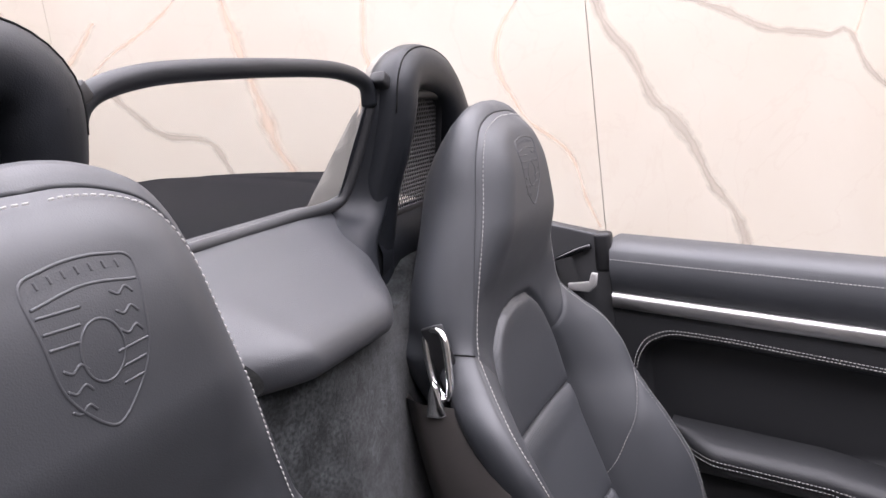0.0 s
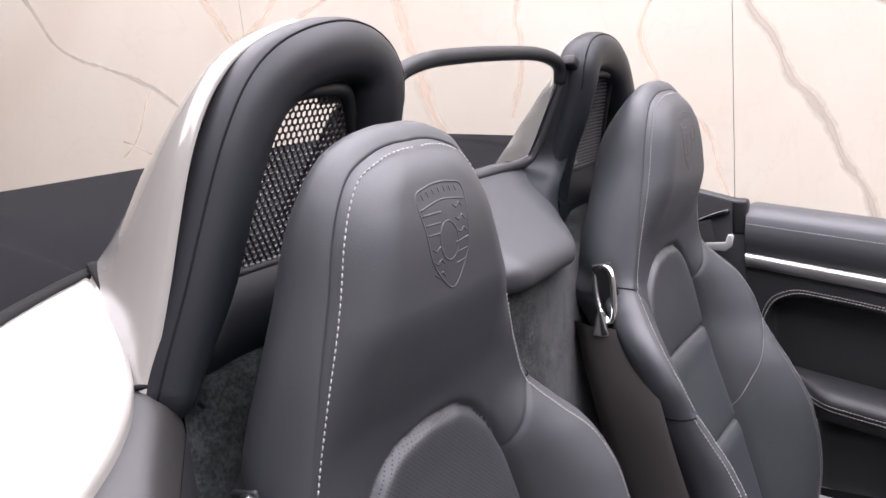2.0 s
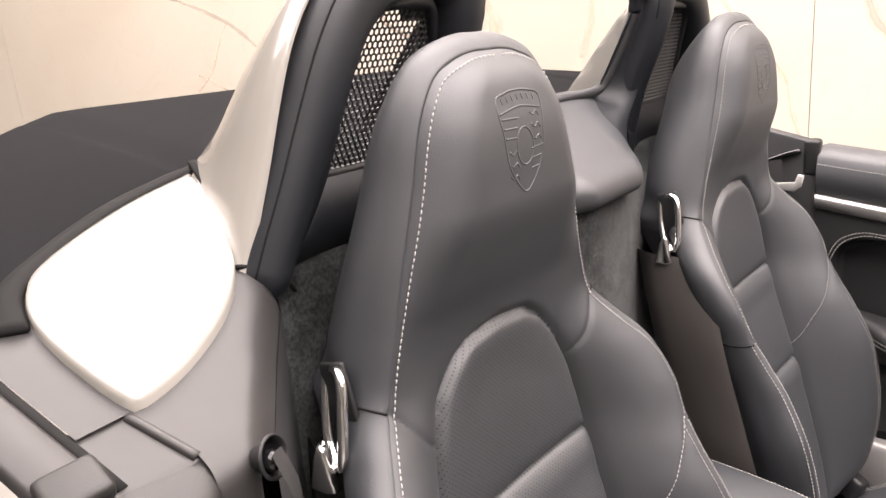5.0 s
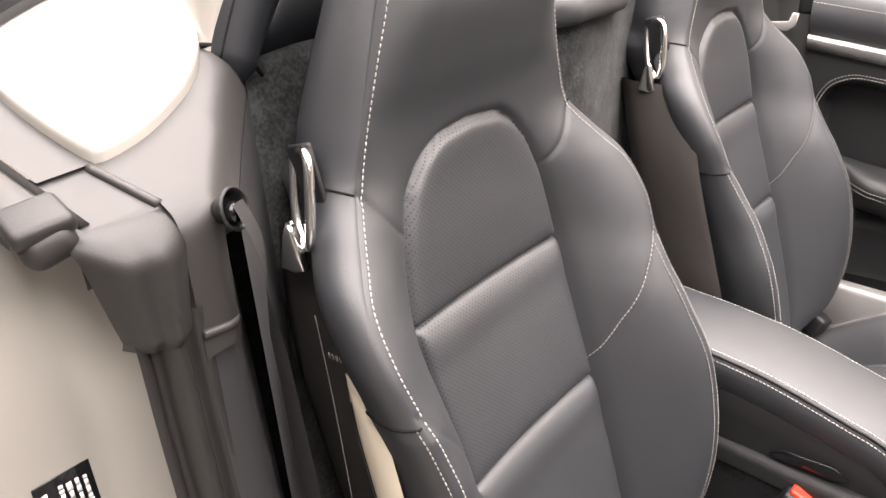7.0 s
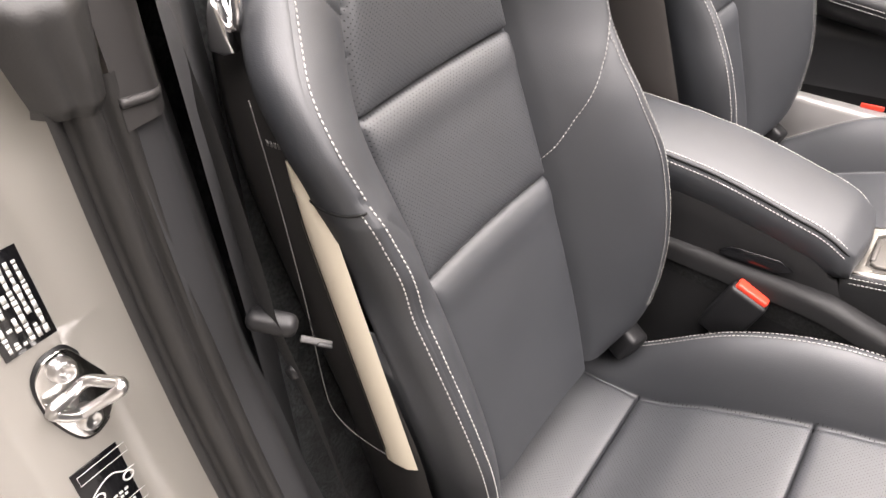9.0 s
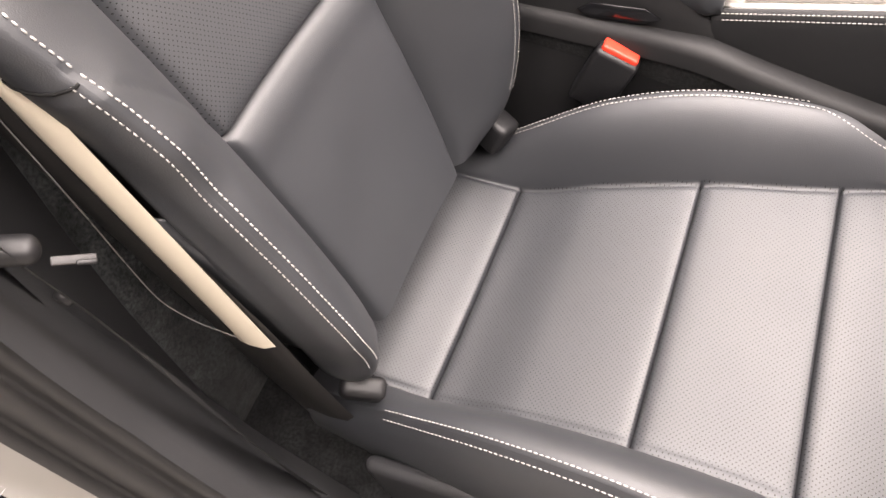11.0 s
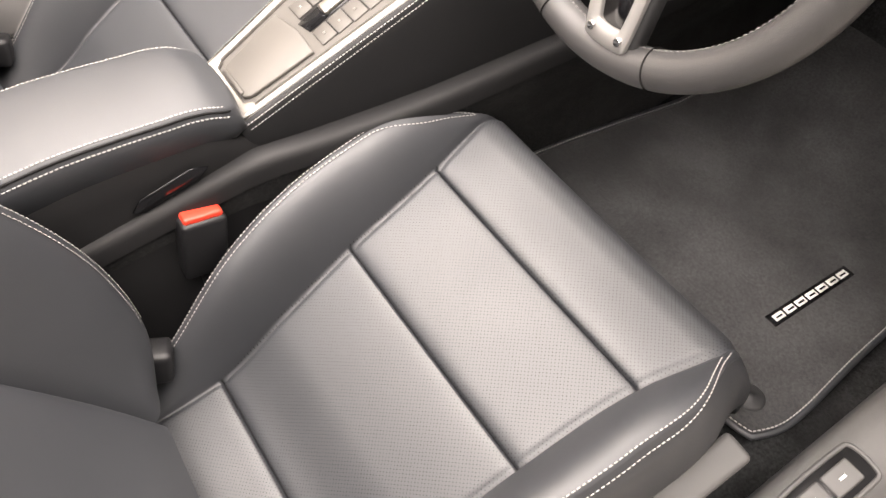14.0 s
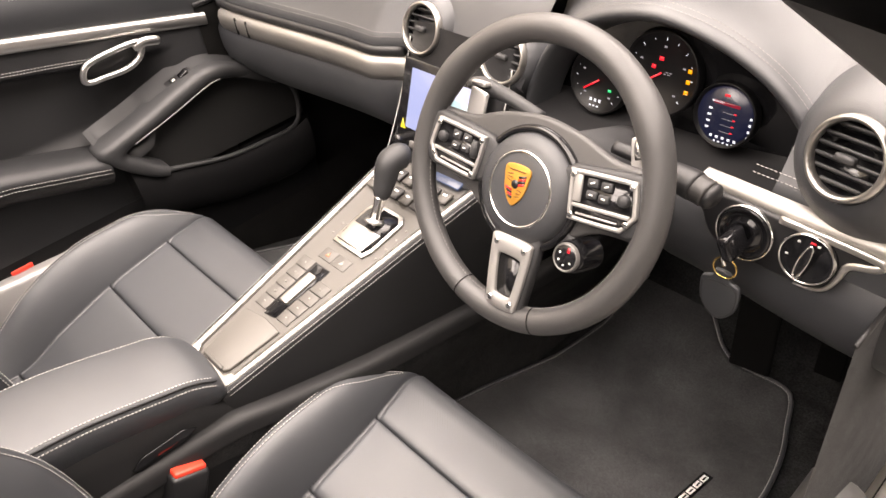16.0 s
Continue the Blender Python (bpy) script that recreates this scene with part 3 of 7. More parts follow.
def mirrored(bm):
    """Adds the mirror image about the seat's own middle."""
    dup = bmesh.ops.duplicate(bm, geom=bm.verts[:] + bm.edges[:] + bm.faces[:])
    vs = [g for g in dup["geom"] if isinstance(g, bmesh.types.BMVert)]
    fs = [g for g in dup["geom"] if isinstance(g, bmesh.types.BMFace)]
    for v in vs:
        v.co.x = -v.co.x
    bmesh.ops.reverse_faces(bm, faces=fs)
    bmesh.ops.remove_doubles(bm, verts=[v for v in bm.verts if abs(v.co.x) < 1e-5], dist=1e-5)
    return bm


def flipped(bm):
    for v in bm.verts:
        v.co.x = -v.co.x
    bmesh.ops.reverse_faces(bm, faces=bm.faces[:])
    return bm


def to_seat(bm):
    bmesh.ops.translate(bm, verts=bm.verts, vec=(SEAT_X, 0, 0))
    return bm


CUSH_RIDGE = [(-.03, .185, .385), (.03, .193, .395), (.08, .200, .422), (.195, .216, .485), (.29, .225, .511), (.39, .231, .513), (.48, .229, .491), (.54, .209, .450), (.57, .205, .428)]
CUSH_Z = [(-.03, .372), (.03, .366), (.10, .362), (.20, .396), (.312, .427), (.40, .441), (.45, .446), (.52, .447), (.56, .436)]
CUSH_IN = [(-.03, .152), (.10, .151), (.312, .161), (.45, .175), (.55, .2), (.57, .203)]
CUSH_CREASES = (.098, .312, .450)


def cushion_grid():
    """Half of the seat cushion: rows run from the rear to the front and roll down over its nose."""
    ys = np.unique(np.concatenate([np.linspace(-.03, .537, 260)] + [c + np.linspace(-.006, .006, 21) for c in CUSH_CREASES]))
    ys = ys[np.r_[True, np.diff(ys) > 4e-4]]
    roll = np.linspace(0, 1, 40)[1:]
    a = np.linspace(0, 1, 30)
    b = np.linspace(0, 1, 26)[1:]
    rz = np.array([k[2] for k in CUSH_RIDGE])
    ry = np.array([k[0] for k in CUSH_RIDGE])
    wr, zr = keys(ys, [(k[0], k[1]) for k in CUSH_RIDGE]), keys(ys, list(zip(ry, rz)))
    wi, zc = keys(ys, CUSH_IN), keys(ys, CUSH_Z)
    wr = np.maximum(wr, wi + .004)
    w = np.concatenate([wi[:, None] * a, wi[:, None] + (wr - wi)[:, None] * b], 1)
    z0 = zc[:, None] + .004 * (w / wi[:, None]) ** 2
    u = np.clip((w - wi[:, None]) / (wr - wi)[:, None], 0, 1)
    z = np.where(u > 0, zc[:, None] + .004 + (zr - zc - .004)[:, None] * (1 - (1 - u) ** 1.8), z0)
    y = np.repeat(ys[:, None], w.shape[1], 1)
    d = np.abs(w - wi[:, None]) * .92
    cr = np.min([np.abs(y - c) for c in CUSH_CREASES], axis=0)
    near = np.minimum(d * 2.5, cr)
    ahead = np.min([np.where(y >= c, y - c, 1) for c in CUSH_CREASES], axis=0)
    swell = .0045 * (1 - np.exp(-near / .006)) - .0046 * np.exp(-(cr / .0015) ** 2) - .0034 * np.exp(-ahead / .007) - .003 * np.exp(-(d / .0022) ** 2)
    outer = -.003 * np.exp(-(d / .0025) ** 2) + .008 * np.sin(np.pi * u) * smoothstep(.05, .2, y) * (1 - .75 * smoothstep(.42, .50, y))
    inside = u <= 0
    z = z + np.where(inside, swell, outer)
    z[:, -1] -= .002
    top = np.stack([w, y, z], -1)
    # the nose
    last = top[-1]
    lean = (top[-1, :, 2] - top[-7, :, 2]) / (ys[-1] - ys[-7])
    nose = []
    for k in roll:
        ang = k * np.pi / 2
        drop = .046 * (1 - np.cos(ang)) + .06 * k ** 3
        ahead = .044 * np.sin(ang) - .02 * k * k
        nose.append(np.stack([last[:, 0] * (1 - .02 * k), last[:, 1] + ahead, last[:, 2] - drop + lean * .044 * np.sin(ang)], 1))
    pts = np.concatenate([top, np.array(nose)], 0)
    inside = np.concatenate([inside, np.repeat(inside[-1:], len(roll), 0)], 0)
    edge = pts[:, -1]
    side = []
    for o, dn in ((.003, .003), (.008, .009), (.013, .019), (.018, .035), (.021, .055), (.021, .08), (.017, .11), (.012, .135)):
        s = edge.copy()
        s[:, 0] += o
        s[:, 2] -= dn * np.clip((edge[:, 2] - .27) / .15, .3, 1.4)
        side.append(s)
    return pts, np.stack(side, 1), inside, ys


def cells(a):
    return a[:-1, :-1]


def settle(p, s, side=0.0):
    """The outer bolster of a used seat sits lower and further in than its twin."""
    p = np.array(p, float)
    w, z = p[..., 0], p[..., 2]
    wr = np.maximum(ridge_w(z), 1e-4)
    wc = np.minimum(keys(z, COLUMN_W), wr * .98)
    h = np.clip((w - wc) / np.maximum(wr - wc, 1e-5), 0, 1) * (1 - side)
    p[..., 0] += s * h * keys(z, [(.42, .018), (.46, .006), (.50, -.009), (.56, -.012), (.62, -.017), (.68, -.021), (.735, -.018), (.79, -.008), (.84, 0)])
    p[..., 1] += s * h * keys(z, [(.44, 0), (.50, -.004), (.56, -.007), (.62, -.020), (.68, -.034), (.735, -.038), (.79, -.018), (.84, 0)])
    return p


def make_seat(origin, worn, plain_side):
    seat = thing("sports_seat", origin, "black leather bucket sports seat with pale contrast stitching and embossed headrest", "car seat", "car seats")
    front, side, rear, inside, nrm = back_grid()
    n, m = front.shape[:2]
    z, w = front[..., 2], front[..., 0]
    zc, wc = (z[:-1, :-1] + z[1:, 1:]) / 2, (w[:-1, :-1] + w[1:, 1:]) / 2
    ins = cells(inside)
    seam = np.interp(wc, SEAM_HEAD[:, 0], SEAM_HEAD[:, 1])
    diag = np.interp(wc, SEAM_DIAG[:, 0], SEAM_DIAG[:, 1])
    for name, mask, mat, label in (
            ("upper_back_panel", ins & (zc > CREASES[0]), LEATHER_PERF_BACK, "perforated black leather panel with arched top"),
            ("middle_back_panel", ins & (zc <= CREASES[0]) & (zc > CREASES[1]), LEATHER_PERF_BACK, "finely perforated black leather panel"),
            ("lower_back_panel", ins & (zc <= CREASES[1]), LEATHER, ""),
            ("headrest_cover", ~ins & (zc > seam), LEATHER, "smooth black leather headrest with embossed shield")):
        part(name, to_seat(mirrored(grid_mesh(bmesh.new(), front, mask=mask, flip=True))), mat, seat, label)
    for name, mask in (("shoulder_bolster", ~ins & (zc <= seam) & (zc > diag)), ("side_bolster", ~ins & (zc <= seam) & (zc <= diag))):
        part(name, to_seat(grid_mesh(bmesh.new(), settle(front, worn), mask=mask, flip=True)), LEATHER, seat)
        part(name, to_seat(flipped(grid_mesh(bmesh.new(), front, mask=mask, flip=True))), LEATHER, seat)
    wrap = np.concatenate([front[:, -1:], side], 1)
    fade = np.clip((np.arange(wrap.shape[1]) - 5) / 5, 0, 1)[None, :]
    zr = np.repeat(RIDGE[:, 2][:, None], wrap.shape[1], 1)
    zz = (zr[:-1, :-1] + zr[1:, 1:]) / 2
    part("headrest_side", to_seat(mirrored(grid_mesh(bmesh.new(), wrap, mask=zz > 1.012, flip=True))), LEATHER, seat)
    for name, mask in (("shoulder_side", (zz <= 1.012) & (zz > .853)), ("bolster_side", zz <= .853)):
        part(name, to_seat(grid_mesh(bmesh.new(), settle(wrap, worn, fade), mask=mask, flip=True)), LEATHER, seat)
        part(name, to_seat(flipped(grid_mesh(bmesh.new(), wrap, mask=mask, flip=True))), LEATHER, seat)
    shell = np.concatenate([side[:, -1:], rear], 1)
    part("rear_shell", to_seat(mirrored(grid_mesh(bmesh.new(), shell, flip=True))), PLASTIC, seat, "plain dark rear shell")

    # dark seams across the sides of the cover
    for zs in (1.012, .853):
        i = int(np.argmin(np.abs(RIDGE[:, 2] - zs)))
        for k in (1, -1):
            part("cover_seam", to_seat(tube(wrap[i, :9] * [k, 1, 1] + [k * .0006, 0, 0], .0011, 6)), SEAM, seat)

    # thread: one row round the head and shoulders, two rows down the bolsters
    def on_face(i0, i1, inward):
        r, k = RIDGE[i0:i1], nrm[i0:i1]
        p = np.stack([r[:, 0] - k[:, 0] * inward, r[:, 1] * 0, r[:, 2] - k[:, 1] * inward], 1)
        p[:, 1] = back_front(p[:, 0], p[:, 2])[0] + .0006 + .0022 * smoothstep(1.262, 1.276, p[:, 2]) + .002 * smoothstep(.030, .010, p[:, 0]) * smoothstep(1.26, 1.275, p[:, 2])
        return p, np.stack([k[:, 0] * .3, np.ones(len(k)), k[:, 1] * .3], 1)

    i_s = int(np.argmin(np.abs(RIDGE[:, 2] - .858)))
    i_b = int(np.argmin(np.abs(RIDGE[:, 2] - .50)))
    bm = None
    for s in (1, -1):
        amount = worn if s == 1 else 0
        p, u = on_face(i_s, len(RIDGE), .0045)
        bm = stitches(p * [s, 1, 1], u * [s, 1, 1], bm=bm)
        p, u = on_face(i_b, i_s, .005 if s == 1 else .003)
        bm = stitches(settle(p, amount) * [s, 1, 1], u * [s, 1, 1], bm=bm)
        if s == -1:
            p, u = on_face(i_b, i_s, .0105)
            bm = stitches(p * [s, 1, 1], u * [s, 1, 1], bm=bm)
        p = wrap[i_b:i_s, 1] * .6 + wrap[i_b:i_s, 2] * .4 + np.c_[nrm[i_b:i_s, 0], 0 * nrm[i_b:i_s, 0], nrm[i_b:i_s, 1]] * .0008
        u = np.stack([nrm[i_b:i_s, 0], .6 + 0 * nrm[i_b:i_s, 0], nrm[i_b:i_s, 1]], 1)
        bm = stitches(settle(p, amount) * [s, 1, 1], u * [s, 1, 1], bm=bm)
        t = np.linspace(0.02, .97, 60)
        dw = np.interp(t, np.linspace(0, 1, 4), SEAM_DIAG[:, 0]) - .002
        dz = np.interp(t, np.linspace(0, 1, 4), SEAM_DIAG[:, 1]) + .0035
        p = np.stack([dw, back_front(dw, dz)[0] + .0006, dz], 1)
        if s == -1:
            bm = stitches(p * [s, 1, 1], np.tile((-.6 * s, .8, 0), (60, 1)), bm=bm)
    part("stitching", to_seat(bm), THREAD, seat, "rows of pale grey thread", kind="stuff")

    # embossed shield on the headrest: raised outline, bars and ring, plain shapes only
    bm = None
    cz, cw, ch = 1.204, .0330, .0430
    out = [(-cw, ch * .86), (-cw * .55, ch), (0, ch * 1.04), (cw * .55, ch), (cw, ch * .86), (cw * .93, ch * .2), (cw * .8, -ch * .35), (cw * .45, -ch * .75), (0, -ch * 1.0),
           (-cw * .45, -ch * .75), (-cw * .8, -ch * .35), (-cw * .93, ch * .2)]

    def emboss(pts, r, closed=False, bm=None, n=60):
        p = smooth_line(pts, n, closed)
        q = np.stack([p[:, 0], back_front(p[:, 0], p[:, 1] + cz)[0] - r * .5, p[:, 1] + cz], 1)
        return tube(q, r, 6, closed, flat=1.0, up=(0, 1, 0), bm=bm)

    bm = emboss(out, 0.0013, True, bm, 110)
    bm = emboss([(-cw * .95, ch * .62), (0, ch * .72), (cw * .95, ch * .62)], .0012, bm=bm)
    bm = emboss([(.013 * math.cos(a), .013 * math.sin(a) * 1.25 - .003) for a in np.linspace(0, 2 * np.pi, 14, endpoint=False)], .0012, True, bm)
    for k in (0, 1, 2):
        bm = emboss([(.006 + .003 * k, ch * (.50 - .19 * k)), (cw * .93 - .001 * k, ch * (.52 - .19 * k))], .0012, bm=bm, n=20)
        bm = emboss([(-cw * .88 + .004 * k, -ch * (.12 + .21 * k)), (-.008, -ch * (.16 + .2 * k))], .0012, bm=bm, n=20)
        for s, x0, z0 in ((1, -cw * .62, ch * .48), (-1, cw * .5, -ch * .22)):
            zz0 = z0 - k * .0105
            bm = emboss([(x0 - .006, zz0), (x0 - .002, zz0 + .004), (x0 + .003, zz0 + .001), (x0 + .008, zz0 + .004)], .0012, bm=bm, n=20)
    for k in range(7):
        x = -cw * .72 + k * cw * .24
        bm = emboss([(x, ch * .76 + .004 * (1 - (x / cw) ** 2)), (x + .001, ch * .86 + .004 * (1 - (x / cw) ** 2))], .0012, bm=bm, n=8)
    part("embossed_shield", to_seat(bm), LEATHER, seat, "raised shield shape pressed into leather")

    # cushion
    pts, cside, cin, ys = cushion_grid()
    yy = (pts[:-1, :-1, 1] + pts[1:, 1:, 1]) / 2
    ci = cells(cin)
    nr = len(pts) - 1
    rows = np.arange(nr)[:, None] + 0 * ci
    for name, mask in (("rear_cushion_panel", ci & (yy < CUSH_CREASES[0])), ("cushion_panel", ci & (yy >= CUSH_CREASES[0]) & (yy < CUSH_CREASES[1])),
                       ("cushion_panel", ci & (yy >= CUSH_CREASES[1]) & (yy < CUSH_CREASES[2])), ("thigh_panel", ci & (yy >= CUSH_CREASES[2]))):
        part(name, to_seat(mirrored(grid_mesh(bmesh.new(), pts, mask=mask))), LEATHER_PERF_SEAT, seat, "finely perforated black leather")
    for k in (1, -1):
        f = (lambda b: b) if k == 1 else flipped
        part("cushion_bolster", to_seat(f(grid_mesh(bmesh.new(), pts, mask=~ci))), LEATHER, seat)
        part("cushion_side", to_seat(f(grid_mesh(bmesh.new(), np.concatenate([pts[:, -1:], cside], 1)))), LEATHER, seat)
    bm = None
    sel = (ys > .075) & (ys < .533)
    for s in (1, -1):
        if s == 1:
            whole = np.concatenate([pts, cside], 1)
            for c0, c1, y0, y1, up in ((pts.shape[1] - 2.5, 31.5, .425, .534, (-.2, .1, 1)), (pts.shape[1] + .3, 31.0, .425, .548, (.6, .3, .7))):
                pick = (whole[:, 0, 1] > .075) & (whole[:, 0, 1] < y1)
                lane = whole[pick]
                q = np.clip((lane[:, 0, 1] - y0) / (y1 - y0), 0, 1)
                col = c1 + (c0 - c1) * np.sqrt(1 - q ** 2.6)
                lo = np.floor(col).astype(int)
                at = np.arange(len(lane))
                line = lane[at, lo] * (1 - (col - lo))[:, None] + lane[at, lo + 1] * (col - lo)[:, None] + np.array([.0004, .0006, .0011])
                bm = stitches(line, np.tile(up, (len(line), 1)), bm=bm)
        else:
            ease = smoothstep(.40, .48, ys[sel])[:, None]
            inn = pts[:len(ys), -5][sel] * (1 - ease) + pts[:len(ys), -12][sel] * ease + [0, 0, .0012]
            outr = pts[:len(ys), -2][sel] * (1 - ease) + pts[:len(ys), -7][sel] * ease + [0, 0, .0012]
            bm = stitches(inn * [s, 1, 1], np.tile((.2, 0, 1), (len(inn), 1)), bm=bm)
            bm = stitches(outr * [s, 1, 1], np.tile((.1, 0, .6), (len(outr), 1)), bm=bm)
    part("cushion_stitching", to_seat(bm), THREAD, seat, "double rows of pale grey thread", kind="stuff")

    # dark flank panels
    flank = []
    for z0 in np.linspace(.30, .965, 24):
        y0 = float(np.interp(z0, (.30, .577, .882, .99), (.05, .022, -.062, -.10)))
        wz = float(keys(z0, [(.30, .215), (.55, .234), (.75, .238), (.88, .232), (.99, .196)]))
        flank.append([(wz - .004, y0 + .01, z0), (wz, y0, z0), (wz, y0 - .03, z0), (wz - .004, y0 - .07, z0), (wz - .02, y0 - .10, z0), (wz - .06, y0 - .115, z0)])
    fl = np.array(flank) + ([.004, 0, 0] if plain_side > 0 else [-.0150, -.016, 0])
    part("flank_panel", to_seat(grid_mesh(bmesh.new(), fl)), SIDE_LEATHER if plain_side > 0 else FLANK_REFLECTED, seat, "plain moulded side panel of the backrest")
    part("flank_panel", to_seat(flipped(grid_mesh(bmesh.new(), flank))), PLASTIC, seat, "plain moulded side panel of the backrest")
    # belt guide and release lever on the shoulder
    ring = smooth_line([(0.200, -.134, .974), (0.194, -.149, .993), (0.181, -.158, 1.036), (0.181, -.148, 1.048), (0.190, -.130, 1.042), (0.203, -.122, .995), (0.204, -.125, .977)], 60, True)
    lever = part("belt_guide", to_seat(tube(ring, .0046, 10, True, up=(1, 0, 0))), CHROME, seat, "satin silver loop-shaped release handle")
    part("guide_pad", to_seat(rbox(.006, .03, .085, Matrix.Translation((0.182, -.138, 1.012)) @ pose(0, 0, 0, 14, 0, 0), .003)), PLASTIC_DARK, lever)
    part("release_tab", to_seat(prism([(-.012, -.02), (.004, -.023), (.014, -.019), (.010, -.004), (.006, .016), (0, .022), (-.006, .008)], .012,
                                      Matrix.Translation((0.204, -.142, .975)) @ pose(0, 0, 0, 90, 0, 100), .004, 3)), CHROME, lever, "polished release lever")
    # hinge covers between backrest and cushion, side valance and lever
    for k in (1, -1):
        size = (.024, .046, .034) if k > 0 else (.038, .058, .046)
        part("hinge_cover", to_seat(rbox(*size, Matrix.Translation((k * .187, .050, .434)) @ pose(0, 0, 0, -24, k * 14, k * 14), .008, 3)), PLASTIC_DARK, seat)
        part("valance", to_seat(rbox(.02, .42, .12, Matrix.Translation((k * .232, .27, .325)) @ pose(0, 0, 0, 8, 0, 0), .012, 3)), PLASTIC, seat)
    part("seat_base", to_seat(rbox(.40, .50, .12, Matrix.Translation((0, .25, .29)) @ pose(0, 0, 0, 9, 0, 0), .02)), PLASTIC_DARK, seat)
    part("adjuster_lever", to_seat(rbox(.034, .16, .014, Matrix.Translation((.264, .424, .388)) @ pose(0, 0, 0, 6, 8, 0), .006, 3)), SILL_GREY, seat, "grey plastic seat adjuster lever")
    for k in (1, -1):
        part("seat_rail", to_seat(rbox(.03, .55, .07, Matrix.Translation((k * .17, .27, .225)), .006)), PLASTIC_DARK, seat)
    return seat


driver_seat = make_seat((SEAT_X, .2, .22), 1, -1)
passenger_seat = make_seat((SEAT_X, .2, .22), 0, 1)
passenger_seat.location.x = -SEAT_X
# pale trim strip down the outer flank, with the dark flank panel behind it
t = np.linspace(0, 1, 24)
sy, sz = -.077 + .068 * t, .884 - .322 * t
wid = .001 + .0105 * np.minimum(1, t * 5) ** .8 + .001 * t
strip = np.stack([np.stack([np.full(24, .2235 + o), sy + d * wid, sz], 1) for d, o in ((-1, -.0005), (-.8, .002), (0, .003), (1.2, .002), (1.9, -.003))], 1)
trim = part("trim_strip", to_seat(grid_mesh(bmesh.new(), strip)), PALE_TRIM, driver_seat, "cream painted trim strip")
part("trim_groove", to_seat(tube(np.stack([np.full(24, .2257), sy - wid * .62, sz], 1)[2:-1], .0009, 6)), SEAM, trim, "fine dark groove along the strip")
# edge highlight of the flank panel, drawn as a thin pale bar
line = smooth_line([(.2215, -.110, .925), (.2240, -.099, .84), (.2250, -.092, .73), (.2250, -.092, .64), (.2250, -.088, .595), (.2245, -.068, .574), (.2240, -.042, .566), (.2240, -.020, .565)], 60)
part("flank_highlight", to_seat(tube(line, .0006, 6)), SEAM_GREY, driver_seat, "thin pale bar for the highlight on the side panel's edge")
for k in range(4):
    part("side_mark", to_seat(rbox(.0006, .0022, .005, Matrix.Translation((.2258, -.094 + .0042 * k, .895)), 0)), SEAM_GREY, driver_seat)


# ---- the car's rear body: hoops, fairings, folded roof, quarter, pillar ----
def mir_x(bm, s):
    return bm if s > 0 else flipped(bm)


def quarter_z(x, y):
    return 1.071 - .05 * x - .388 * y


def loop_from(points, n):
    return smooth_line(points, n, True)


ARCH = smooth_line([(.511, -.217, 1.108), (.499, -.216, 1.133), (.475, -.213, 1.18), (.449, -.210, 1.235), (.424, -.206, 1.286), (.398, -.202, 1.325), (.370, -.198, 1.348), (.333, -.195, 1.361),
                    (.294, -.194, 1.365), (.263, -.194, 1.358), (.246, -.194, 1.340), (.243, -.198, 1.315), (.242, -.213, 1.27), (.240, -.238, 1.21), (.238, -.255, 1.14), (.237, -.26, 1.08)], 90)
# across the padding: out of the arch, and forward
PAD = [(.020, -.036), (.027, -.026), (.0305, -.012), (.029, .001), (.0262, .0070), (.0248, .0078), (.0225, .0105), (.012, .0175), (-.004, .019), (-.018, .0135), (-.026, .003), (-.029, -.010), (-.029, -.022)]
ARCH_OUT = smooth_line([(.540, -.221, 1.122), (.533, -.22, 1.136), (.507, -.22, 1.196), (.462, -.22, 1.303), (.414, -.219, 1.363), (.350, -.218, 1.392), (.305, -.218, 1.395), (.258, -.218, 1.384),
                        (.230, -.218, 1.345), (.226, -.22, 1.28), (.222, -.222, 1.2)], 60)


def hex_sheet(corners, pitch, hole):
    """A sheet with hexagonal holes cut to a four-sided outline in its own plane: corners bottom-left, bottom-right, top-right, top-left."""
    c = np.array(corners, float)
    ex = c[1] - c[0]
    ex /= np.linalg.norm(ex)
    nrm = np.cross(ex, c[3] - c[0])
    nrm /= np.linalg.norm(nrm)
    ey = np.cross(nrm, ex)
    flat = np.array([((q - c[0]) @ ex, (q - c[0]) @ ey) for q in c])
    lo, hi = flat.min(0), flat.max(0)
    bm = bmesh.new()

    def ins(p):
        s = [np.cross(flat[(i + 1) % 4] - flat[i], p - flat[i]) for i in range(4)]
        return all(v > -pitch * .01 for v in s)

    dy = pitch * math.sqrt(3) / 2
    for r in range(int((hi[1] - lo[1]) / dy) + 2):
        for k in range(int((hi[0] - lo[0]) / pitch) + 2):
            p = lo + np.array([k * pitch + (r % 2) * pitch / 2, r * dy])
            if not ins(p):
                continue
            rings = []
            for rad, d in ((pitch / math.sqrt(3), 0), (hole, .0), (hole * .97, -.0012)):
                ring = []
                for a in range(6):
                    q = p + rad * np.array([math.cos(math.pi / 6 + a * math.pi / 3), math.sin(math.pi / 6 + a * math.pi / 3)])
                    ring.append(bm.verts.new(c[0] + ex * q[0] + ey * q[1] + nrm * d))
                rings.append(ring)
            for u, v in zip(rings[:-1], rings[1:]):
                for a in range(6):
                    bm.faces.new((u[a], u[(a + 1) % 6], v[(a + 1) % 6], v[a]))
    return bm


